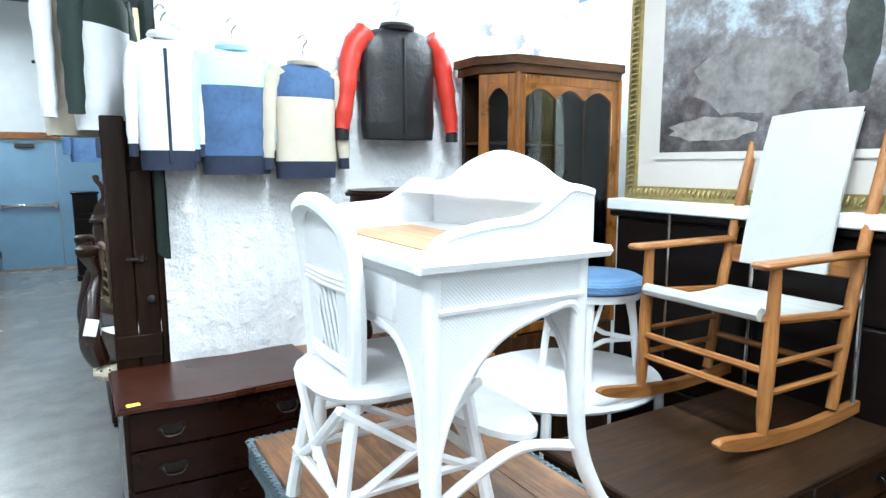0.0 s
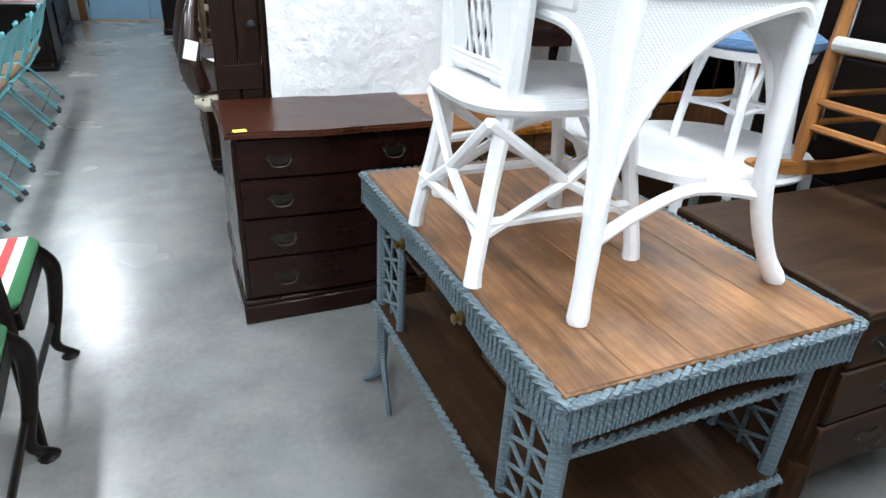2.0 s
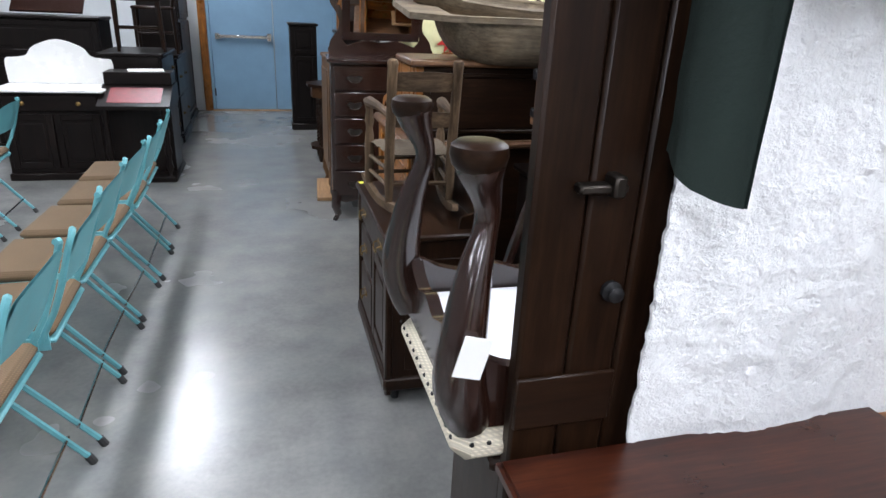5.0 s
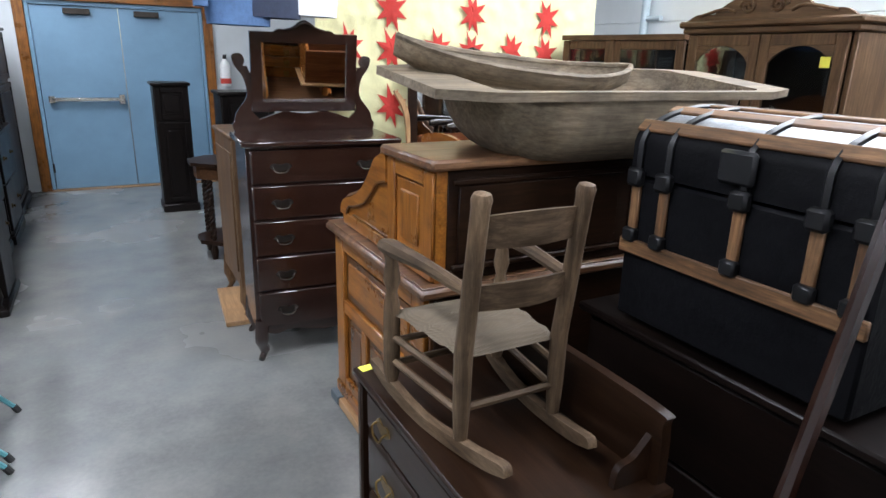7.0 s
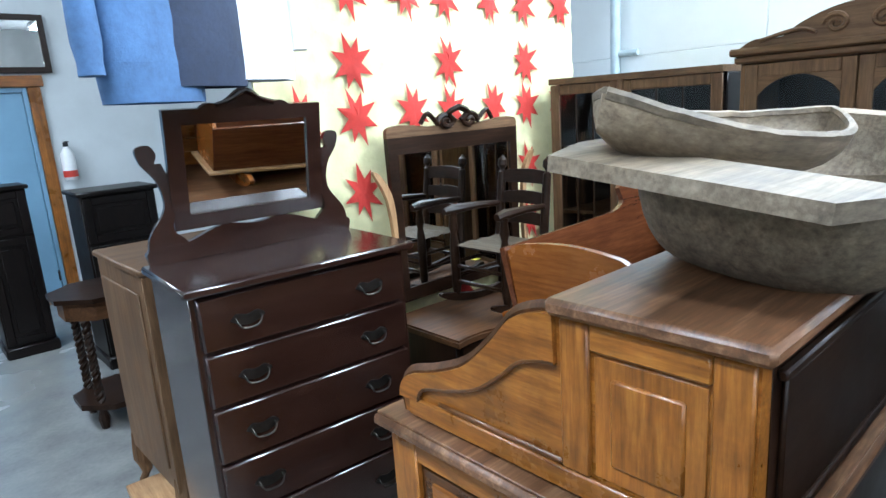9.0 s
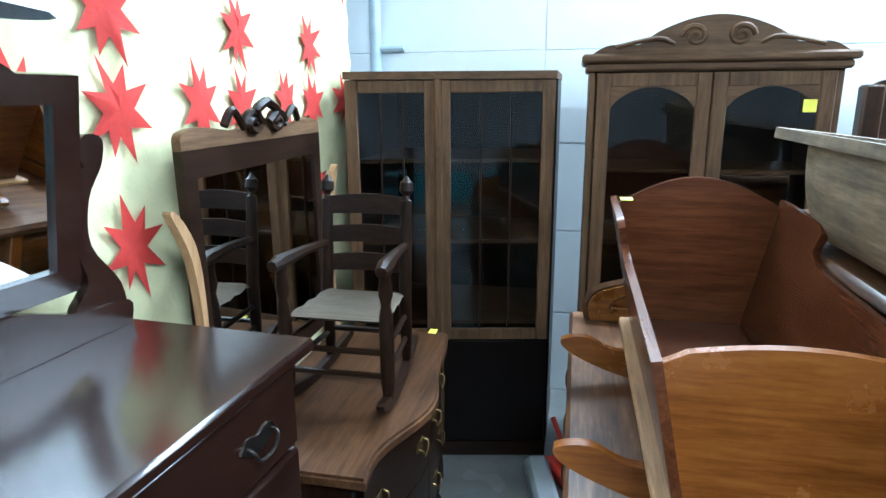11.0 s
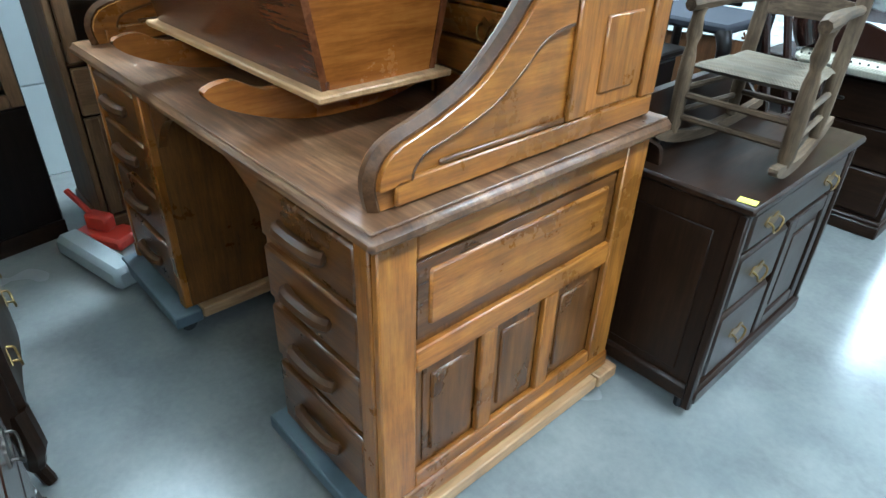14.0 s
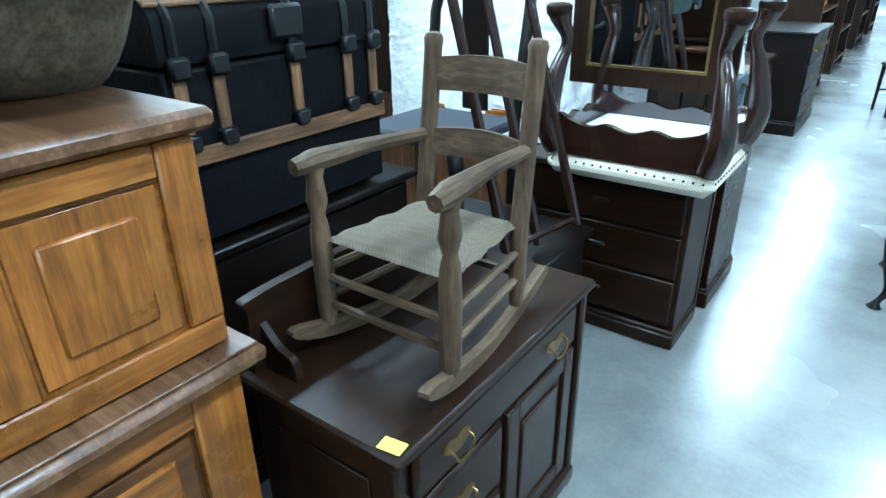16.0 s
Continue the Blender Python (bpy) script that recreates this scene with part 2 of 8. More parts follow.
IRON = plain("black_iron", (0.03, 0.03, 0.032), 0.45, 0.7, 0.3, 30)
TAG = plain("yellow_tag_paper", (0.9, 0.83, 0.1), 0.7, vary=0.04, bumpy=0)
PAPER = plain("white_paper", (0.82, 0.82, 0.8), 0.7, vary=0.05, bumpy=0)
TEAL = plain("teal_enamel", (0.1, 0.31, 0.34), 0.38, vary=0.15, scale=25)
TAN = woven("tan_seat_cloth", (0.125, 0.078, 0.04), 320, 0.9, 0.002)
RUBBER = plain("black_rubber", (0.02, 0.02, 0.02), 0.7)
DOOR_BLUE = plain("blue_door_paint", (0.17, 0.3, 0.42), 0.42, vary=0.1, scale=5, bumpy=0.1)
WALL_WHITE = plain("white_wall_paint", (0.76, 0.8, 0.8), 0.6, vary=0.05, scale=4, bumpy=0.12)
WALL_GREY = plain("grey_wall_paint", (0.56, 0.59, 0.6), 0.65, vary=0.08, scale=4, bumpy=0.15)
MARBLE = plain("white_marble", (0.82, 0.82, 0.8), 0.25, vary=0.07, scale=5, bumpy=0)
MIRROR = plain("mirror_silver", (0.8, 0.81, 0.8), 0.03, 1.0, 0.03, 3, 0)
MIRROR.node_tree.nodes["Principled BSDF"].inputs["Roughness"].default_value = 0.02
for l in list(MIRROR.node_tree.links):
    if l.to_socket.name == "Roughness":
        MIRROR.node_tree.links.remove(l)
CREAM = woven("cream_upholstery", (0.62, 0.56, 0.44), 300, 0.85, 0.002)
RUSH = woven("woven_rush", (0.095, 0.07, 0.044), 460, 0.85, 0.003, 0.18)
CANVAS = woven("pale_canvas", (0.5, 0.51, 0.48), 500, 0.85, 0.001, 0.12)
GLASS = glass()


# ---------------- mesh helpers ----------------
class Geo:
    """Collects vertices and faces for one mesh."""

    def __init__(self):
        self.v, self.f = [], []

    def put(self, verts, faces):
        o = len(self.v)
        self.v += [tuple(p) for p in verts]
        self.f += [tuple(i + o for i in f) for f in faces]
        return self

    def box(self, x0, y0, z0, x1, y1, z1, b=0.004):
        """A box with chamfered edges."""
        x0, x1, y0, y1, z0, z1 = min(x0, x1), max(x0, x1), min(y0, y1), max(y0, y1), min(z0, z1), max(z0, z1)
        b = min(b, (x1 - x0) * 0.4, (y1 - y0) * 0.4, (z1 - z0) * 0.4)
        s = [(x, y, z) for z in (0, 1) for y in (0, 1) for x in (0, 1)]
        V, idx = [], {}
        lo, hi = (x0, y0, z0), (x1, y1, z1)
        for c in s:
            for a in range(3):
                p = []
                for k in range(3):
                    e = hi[k] if c[k] else lo[k]
                    p.append(e if k == a else e + (-b if c[k] else b))
                idx[c, a] = len(V)
                V.append(p)
        F = []
        for a in range(3):
            u, w = (a + 1) % 3, (a + 2) % 3
            for sd in (0, 1):
                q = []
                for cu, cw in ((0, 0), (1, 0), (1, 1), (0, 1)):
                    c = [0, 0, 0]
                    c[a], c[u], c[w] = sd, cu, cw
                    q.append(idx[tuple(c), a])
                F.append(q if sd else q[::-1])
        for a in range(3):
            u, w = (a + 1) % 3, (a + 2) % 3
            for cu in (0, 1):
                for cw in (0, 1):
                    c0, c1 = [0, 0, 0], [0, 0, 0]
                    c0[u] = c1[u] = cu
                    c0[w] = c1[w] = cw
                    c1[a] = 1
                    q = [idx[tuple(c0), u], idx[tuple(c1), u], idx[tuple(c1), w], idx[tuple(c0), w]]
                    F.append(q if (cu + cw) % 2 == 0 else q[::-1])
        for c in s:
            t = [idx[c, 0], idx[c, 1], idx[c, 2]]
            F.append(t if sum(c) % 2 else t[::-1])
        return self.put(V, F)

    def tube(self, pts, radii, seg=8, caps=True):
        """A round rod through points; radii: one or one a point."""
        pts = [Vector(p) for p in pts]
        if not isinstance(radii, (list, tuple)):
            radii = [radii] * len(pts)
        V, F, prev = [], [], None
        for i, p in enumerate(pts):
            t = (pts[min(i + 1, len(pts) - 1)] - pts[max(i - 1, 0)]).normalized()
            if prev is None:
                a = t.orthogonal().normalized()
            else:
                a = (prev - t * prev.dot(t))
                a = a.normalized() if a.length > 1e-6 else t.orthogonal().normalized()
            prev = a
            b = t.cross(a)
            for k in range(seg):
                w = 2 * math.pi * k / seg
                V.append(p + (a * math.cos(w) + b * math.sin(w)) * radii[i])
        n = len(pts)
        for i in range(n - 1):
            for k in range(seg):
                k2 = (k + 1) % seg
                F.append((i * seg + k, i * seg + k2, (i + 1) * seg + k2, (i + 1) * seg + k))
        if caps:
            F.append(tuple(range(seg))[::-1])
            F.append(tuple((n - 1) * seg + k for k in range(seg)))
        return self.put(V, F)

    def lathe(self, x, y, prof, seg=12):
        """Turned about the upright through x, y: prof is rows of (z, radius)."""
        return self.tube([(x, y, z) for z, r in prof], [max(r, 0.0005) for z, r in prof], seg)

    def slab(self, outline, z0, z1, plane="xy"):
        """An outline of two coordinates, thickened along the third one."""
        n = len(outline)
        area2 = sum(outline[i][0] * outline[(i + 1) % n][1] - outline[(i + 1) % n][0] * outline[i][1] for i in range(n))
        if area2 < 0:
            outline = outline[::-1]
        put3 = {"xy": lambda a, b, c: (a, b, c), "xz": lambda a, b, c: (a, c, b), "yz": lambda a, b, c: (c, a, b)}[plane]
        V = [put3(a, b, z0) for a, b in outline] + [put3(a, b, z1) for a, b in outline]
        F = [tuple(range(n))[::-1], tuple(range(n, 2 * n))] + [(i, (i + 1) % n, n + (i + 1) % n, n + i) for i in range(n)]
        if (plane == "xz") != (z1 < z0):
            F = [f[::-1] for f in F]
        return self.put(V, F)

    def ring(self, outer, inner, z0, z1, plane="xy"):
        """A band between two outlines of the same count, thickened."""
        n = len(outer)
        put3 = {"xy": lambda a, b, c: (a, b, c), "xz": lambda a, b, c: (a, c, b), "yz": lambda a, b, c: (c, a, b)}[plane]
        V = [put3(a, b, z) for z in (z0, z1) for o in (outer, inner) for a, b in o]
        F = []
        for i in range(n):
            j = (i + 1) % n
            F += [(i, j, n + j, n + i), (2 * n + i, 3 * n + i, 3 * n + j, 2 * n + j), (i, 2 * n + i, 2 * n + j, j), (n + i, n + j, 3 * n + j, 3 * n + i)]
        return self.put(V, F)

    def sheet(self, fn, nu, nv, thick=0.0):
        """A grid of fn(u, v) points, u and v from 0 to 1."""
        V = [fn(i / nu, j / nv) for j in range(nv + 1) for i in range(nu + 1)]
        F = [(j * (nu + 1) + i, j * (nu + 1) + i + 1, (j + 1) * (nu + 1) + i + 1, (j + 1) * (nu + 1) + i) for j in range(nv) for i in range(nu)]
        return self.put(V, F)

    def turn(self, m, start=0):
        self.v[start:] = [tuple(m @ Vector(p)) for p in self.v[start:]]
        return self


def mesh_of(name, g, mat, smooth=True):
    me = bpy.data.meshes.new(name)
    me.from_pydata(g.v, [], g.f)
    bm = bmesh.new()
    bm.from_mesh(me)
    bmesh.ops.recalc_face_normals(bm, faces=bm.faces)
    bm.to_mesh(me)
    bm.free()
    me.materials.append(mat)
    if smooth:
        me.shade_smooth()
        me.set_sharp_from_angle(angle=radians(38))
    return me


def part(name, g, mat, parent, label="", at=None):
    ob = new(name, mesh_of(name, g, mat))
    ob.parent = parent
    if at is not None:
        ob.matrix_basis = at
    if label:
        ob["label"] = label
    return ob


def share(name, mesh, parent, m, label=""):
    """One more object on a mesh that is there already."""
    ob = new(name, mesh)
    ob.parent = parent
    ob.matrix_basis = m
    if label:
        ob["label"] = label
    return ob


def thing(name, x, y, z, turn_deg, label, category, group=""):
    ob = new(name)
    ob.empty_display_size = 0.1
    ob.matrix_basis = pose(x, y, z, 0, 0, turn_deg)
    return tagged(ob, label, category, group)


def solid(name, g, mat, label, category, group="", kind="", m=None):
    """A thing that is one mesh."""
    ob = new(name, mesh_of(name, g, mat))
    if m is not None:
        ob.matrix_basis = m
    return tagged(ob, label, category, group, kind)


def smooth_line(pts, n=6):
    """A smooth line through points of two or three coordinates."""
    out, P = [], [Vector(p) for p in pts]
    for i in range(len(P) - 1):
        p0, p1, p2, p3 = P[max(i - 1, 0)], P[i], P[i + 1], P[min(i + 2, len(P) - 1)]
        for k in range(n):
            t = k / n
            out.append(0.5 * ((2 * p1) + (p2 - p0) * t + (2 * p0 - 5 * p1 + 4 * p2 - p3) * t * t + (3 * p1 - p0 - 3 * p2 + p3) * t ** 3))
    out.append(P[-1])
    return [tuple(p) for p in out]


def tag_on(x, y, z, turn_deg=10, mat=None, w=0.045, h=0.03):
    g = Geo().box(-w / 2, -h / 2, 0.0008, w / 2, h / 2, 0.0022, 0.0003)
    return solid("price_tag", g, mat or TAG, "small yellow paper price tag stuck on furniture", "price tag", "price tags", m=pose(x, y, z, 0, 0, turn_deg))


# ---------------- setting ----------------
def setting(name, g, mat, label, category):
    return solid(name, g, mat, label, category, kind="structure")


setting("floor", Geo().box(X_LEFT, Y_BACK, -0.12, X_RIGHT, Y_END, 0.0, 0.001), concrete(), "polished grey concrete floor with worn bluish patches", "floor")
# ceiling and left wall stay out of view, darkened to cut bounced fill light
setting("ceiling", Geo().box(X_LEFT, Y_BACK, H_CEIL, X_RIGHT, Y_END, H_CEIL + 0.15, 0.001), plain("dark_ceiling", (0.16, 0.165, 0.17), 0.8), "warehouse ceiling out of view, dark grey to keep fill light low", "ceiling")
setting("wall_left", Geo().box(X_LEFT - 0.2, Y_BACK, 0, X_LEFT, Y_END, H_CEIL, 0.001), plain("dim_grey_wall", (0.22, 0.225, 0.23), 0.75), "assumed grey warehouse wall out of view, dim to keep fill light low", "wall")
# side wall with a high window band
gw = Geo()
gw.box(X_RIGHT, Y_BACK, 0, X_RIGHT + 0.2, Y_END, 2.7, 0.001)
gw.box(X_RIGHT, Y_BACK, 3.9, X_RIGHT + 0.2, Y_END, H_CEIL, 0.001)
gw.box(X_RIGHT, Y_BACK, 2.7, X_RIGHT + 0.2, 0.95, 3.9, 0.001)
gw.box(X_RIGHT, 7.05, 2.7, X_RIGHT + 0.2, Y_END, 3.9, 0.001)
setting("wall_right", gw, WALL_WHITE, "white painted block wall in the shop", "wall")
wall_r = bpy.data.objects["wall_right"]
# block joints of the side wall
for i in range(6):
    for j in range(-2, 8):
        x = X_RIGHT - 0.006
        g = Geo().box(x, j * 1.6 + 0.002, i * 0.45 + 0.002, X_RIGHT + 0.01, j * 1.6 + 1.598, i * 0.45 + 0.448, 0.003)
        part("panel", g, WALL_WHITE, wall_r)

# end wall with a double door
D0, D1, DH = -0.31, 1.42, 2.0
g = Geo()
g.box(X_LEFT, Y_END, 0, D0 - 0.1, Y_END + 0.2, H_CEIL, 0.001)
g.box(D1 + 0.1, Y_END, 0, X_RIGHT, Y_END + 0.2, H_CEIL, 0.001)
g.box(D0 - 0.1, Y_END, DH + 0.1, D1 + 0.1, Y_END + 0.2, H_CEIL, 0.001)
setting("wall_end", g, WALL_GREY, "pale grey wall with a double door in it", "wall")
# back wall with a wide open doorway
g = Geo()
g.box(X_LEFT, Y_BACK - 0.2, 0, -2.0, Y_BACK, H_CEIL, 0.001)
g.box(3.2, Y_BACK - 0.2, 0, X_RIGHT, Y_BACK, H_CEIL, 0.001)
g.box(-2.0, Y_BACK - 0.2, 3.4, 3.2, Y_BACK, H_CEIL, 0.001)
setting("wall_back", g, WALL_GREY, "grey wall at the far back of the shop", "wall")

setting("pavement", Geo().box(-12, Y_BACK - 40, -0.12, 14, Y_BACK - 0.2, -0.01, 0.001), plain("pale_pavement", (0.42, 0.43, 0.42), 0.85), "pale concrete pavement outside the far doorway", "pavement")


def double_door():
    d = thing("door_1", (D0 + D1) / 2, Y_END, 0, 0, "blue-painted double metal door, closed, in an oak casing", "door")
    d["kind"] = "structure"
    w = (D1 - D0) / 2
    mid = 0.0
    oakz, oakx = wood("oak", "z"), wood("oak", "x")
    part("casing", Geo().box(-w - 0.1, -0.03, 0, -w, 0.1, DH), oakz, d, "oak door casing")
    part("casing", Geo().box(w, -0.03, 0, w + 0.1, 0.1, DH), oakz, d, "oak door casing")
    part("casing", Geo().box(-w - 0.13, -0.04, DH + 0.002, w + 0.13, 0.1, DH + 0.1), oakx, d, "oak door casing")
    part("door_frame", Geo().box(-w + 0.002, 0.0, 0, -w + 0.04, 0.12, DH - 0.002).box(w - 0.04, 0, 0, w - 0.002, 0.12, DH - 0.002).box(-w + 0.04, 0, DH - 0.045, w - 0.04, 0.12, DH - 0.002), DOOR_BLUE, d)
    for s, nm in ((-1, "left"), (1, "right")):
        x0, x1 = (-w + 0.044, -0.004) if s < 0 else (0.004, w - 0.044)
        leaf = part("door_leaf", Geo().box(x0, 0.02, 0.012, x1, 0.07, DH - 0.05, 0.004), DOOR_BLUE, d)
        part("closer", Geo().box(x0 + 0.3 if s < 0 else x0 + 0.15, -0.03, DH - 0.13, x0 + 0.55 if s < 0 else x0 + 0.4, 0.018, DH - 0.07), PEWTER, leaf, "door closer")
        part("hinge", Geo().tube([(x0 if s < 0 else x1, 0.01, 0.2), (x0 if s < 0 else x1, 0.01, 0.3)], 0.012), PEWTER, leaf)
    leafs = [o for o in d.children if o.name.startswith("door_leaf")]
    bar = part("panic_bar", Geo().box(-w + 0.12, -0.05, 0.97, -0.03, -0.02, 1.015, 0.008).box(-w + 0.1, -0.05, 0.955, -w + 0.16, 0.018, 1.03).box(-0.09, -0.055, 0.94, -0.03, 0.018, 1.045), CHROME, leafs[0], "steel push bar with a black end")
    part("threshold", Geo().box(-w, -0.06, 0.0, w, 0.1, 0.011, 0.003), wood("oak_pale", "x"), d)


double_door()

# ceiling strips
for i, (sx, sy) in enumerate(STRIPS):
    if i == 0:
        strip = thing("ceiling_light", sx, sy, H_CEIL, 0, "long white fluorescent strip light hung under the ceiling", "lamp", "ceiling strip lights")
        part("housing", Geo().box(-0.16, -1.2, -0.3, 0.16, 1.2, -0.22), WALL_WHITE, strip)
        part("rod", Geo().tube([(0, -0.9, -0.22), (0, -0.9, 0)], 0.008), PEWTER, strip)
        part("rod", Geo().tube([(0, 0.9, -0.22), (0, 0.9, 0)], 0.008), PEWTER, strip)
        lit = plain("lit_tube", (0.9, 0.95, 1.0), 0.5, emit=((0.93, 0.97, 1.0), 6.0), bumpy=0)
        for tx in (-0.08, 0.08):
            part("tube", Geo().tube([(tx, -1.18, -0.325), (tx, 1.18, -0.325)], 0.018), lit, strip, "lit fluorescent tube")
    else:
        copy_thing(strip, pose(sx, sy, H_CEIL))


# ---------------- furniture builders (front towards -y, centred, standing on z = 0) ----------------
def bail_pull(parent, x, y, z, mat=None, w=0.075):
    """A drawer pull: back plate and hanging bail."""
    mat = mat or BRASS
    g = Geo().slab(smooth_line([(x - w * 0.6, z), (x - w * 0.35, z + 0.018), (x, z + 0.01), (x + w * 0.35, z + 0.018), (x + w * 0.6, z), (x + w * 0.3, z - 0.016), (x, z - 0.022), (x - w * 0.3, z - 0.016), (x - w * 0.6, z)], 3)[:-1], y - 0.003, y, "xz")
    g.tube(smooth_line([(x - w * 0.42, y - 0.004, z + 0.004), (x - w * 0.42, y - 0.018, z - 0.002), (x - w * 0.25, y - 0.02, z - 0.024), (x + w * 0.25, y - 0.02, z - 0.024), (x + w * 0.42, y - 0.018, z - 0.002), (x + w * 0.42, y - 0.004, z + 0.004)], 3), 0.0032, 6)
    return part("handle", g, mat, parent, "metal drop handle")


def knob_pull(parent, x, y, z, r=0.014, mat=None):
    g = Geo().tube([(x, y, z), (x, y - 0.008, z), (x, y - 0.012, z), (x, y - 0.022, z), (x, y - 0.026, z)], [r * 1.3, r * 1.3, r * 0.5, r, r * 0.5], 10)
    return part("knob", g, mat or BRASS, parent, "round knob")


def bar_pull(parent, x, y, z, w=0.07, mat=None):
    g = Geo().box(x - w / 2, y - 0.014, z - 0.008, x + w / 2, y, z + 0.008, 0.005)
    return part("handle", g, mat or PEWTER, parent, "carved pull")


def serp(w, d, amp, over=0.0, n=24):
    """Outline of a top with a serpentine front."""
    hw, hd = w / 2 + over, d / 2 + over
    front = [(-hw + 2 * hw * i / n, -hd - amp * (math.cos(math.pi * 2 * (i / n - 0.5)) * 0.5 + 0.5) * math.sin(math.pi * i / n) ** 0.5 + amp * 0.2 * math.sin(math.pi * 4 * i / n)) for i in range(n + 1)]
    return front + [(hw, hd), (-hw, hd)]


def chest(name, x, y, turn_deg, w, d, h, rows, kind, label, category="dresser", z=0.0, base="plinth", pull="bail", top_kind=None, amp=0.0, top_t=0.028, over=0.02, pulls=2, leg_h=0.12, side_panels=False, group=""):
    """A chest of drawers. rows: from the top, (height share, drawers in the row)."""
    c = thing(name, x, y, z, turn_deg, label, category, group)
    wx, wz, wy = wood(kind, "x"), wood(kind, "z"), wood(kind, "y")
    tk = top_kind or kind
    b0 = leg_h if base != "none" else 0.0
    g = Geo().box(-w / 2, -d / 2 + 0.02, b0, w / 2, d / 2, h - top_t, 0.003)
    part("body", g, wz, c)
    if side_panels:
        for s in (-1, 1):
            x0 = s * w / 2
            part("side_panel", Geo().box(x0 - 0.002 * s, -d / 2 + 0.07, b0 + 0.09, x0 + 0.008 * s, d / 2 - 0.05, h - top_t - 0.07, 0.006), wz, c)
    if amp:
        top = Geo().slab(serp(w, d, amp, over), h - top_t, h - 0.008).slab(serp(w, d, amp, over - 0.008), h - 0.008, h)
    else:
        top = Geo().box(-w / 2 - over, -d / 2 - over, h - top_t, w / 2 + over, d / 2 + 0.004, h, 0.007)
    part("top", top, wood(tk, "x"), c)
    avail = h - top_t - b0 - 0.02
    total = sum(r for r, n in rows)
    zt = h - top_t - 0.008
    for r, n in rows:
        hh = avail * r / total
        for k in range(n):
            dw = (w - 0.03) / n
            x0 = -w / 2 + 0.015 + dw * k
            if amp:
                pts = [(x0 + 0.004 + (dw - 0.008) * i / 10, 0) for i in range(11)]
                f = [(px, -d / 2 - amp * (math.cos(math.pi * 2 * (px / w)) * 0.5 + 0.5) * 0.8) for px, _ in pts]
                g = Geo().slab(f + [(x0 + dw - 0.004, -d / 2 + 0.03), (x0 + 0.004, -d / 2 + 0.03)], zt - hh + 0.006, zt - 0.004)
                yf = lambda px: -d / 2 - amp * (math.cos(math.pi * 2 * (px / w)) * 0.5 + 0.5) * 0.8
            else:
                g = Geo().box(x0 + 0.004, -d / 2, zt - hh + 0.006, x0 + dw - 0.004, -d / 2 + 0.03, zt - 0.004, 0.006)
                yf = lambda px: -d / 2
            dr = part("drawer", g, wx, c)
            zc = zt - hh / 2
            if pull == "none":
                continue
            spots = [x0 + dw * 0.2, x0 + dw * 0.8] if pulls == 2 and dw > 0.4 else [x0 + dw / 2]
            for px in spots:
                if pull == "bail":
                    bail_pull(dr, px, yf(px), zc + 0.006)
                elif pull == "knob":
                    knob_pull(dr, px, yf(px), zc)
                elif pull == "plate":
                    bail_pull(dr, px, yf(px), zc, PEWTER, 0.09)
                else:
                    bar_pull(dr, px, yf(px), zc)
        zt -= hh
    if base == "plinth":
        part("plinth", Geo().box(-w / 2 - 0.012, -d / 2 - 0.008, 0, w / 2 + 0.012, d / 2, leg_h - 0.02, 0.006).box(-w / 2 - 0.006, -d / 2 - 0.002, leg_h - 0.02, w / 2 + 0.006, d / 2, leg_h, 0.006), wx, c)
    elif base == "legs":
        for sx in (-1, 1):
            for sy in (-1, 1):
                lx, ly = sx * (w / 2 - 0.03), sy * (d / 2 - 0.03)
                fx, fy = lx + sx * 0.02, ly + sy * 0.015
                part("leg", Geo().tube(smooth_line([(lx, ly, leg_h + 0.05), (lx + sx * 0.008, ly + sy * 0.006, leg_h * 0.6), (lx - sx * 0.004, ly, leg_h * 0.3), (fx, fy, 0.0)], 4), [0.034] * 5 + [0.026] * 4 + [0.017] * 3 + [0.014], 8), wz, c)
        part("apron", Geo().slab(smooth_line([(-w / 2 + 0.02, leg_h + 0.001), (-w / 2 + 0.09, leg_h - 0.035), (-w / 4, leg_h - 0.015), (0, leg_h - 0.045), (w / 4, leg_h - 0.015), (w / 2 - 0.09, leg_h - 0.035), (w / 2 - 0.02, leg_h + 0.001)], 4), -d / 2 + 0.022, -d / 2 + 0.04, "xz"), wx, c)
    return c


def panel_door(parent, x0, x1, z0, z1, y, kind, name="door", inset=0.05, arch=False):
    """Framed door with a raised panel."""
    g = Geo()
    g.box(x0, y, z0, x0 + inset, y + 0.022, z1).box(x1 - inset, y, z0, x1, y + 0.022, z1)
    g.box(x0 + inset, y + 0.001, z0, x1 - inset, y + 0.022, z0 + inset).box(x0 + inset, y + 0.001, z1 - inset, x1 - inset, y + 0.022, z1)
    d = part(name, g, wood(kind, "z"), parent)
    part("panel", Geo().box(x0 + inset, y + 0.01, z0 + inset, x1 - inset, y + 0.02, z1 - inset, 0.002).box(x0 + inset + 0.025, y + 0.003, z0 + inset + 0.025, x1 - inset - 0.025, y + 0.012, z1 - inset - 0.025, 0.007), wood(kind, "z"), d)
    return d


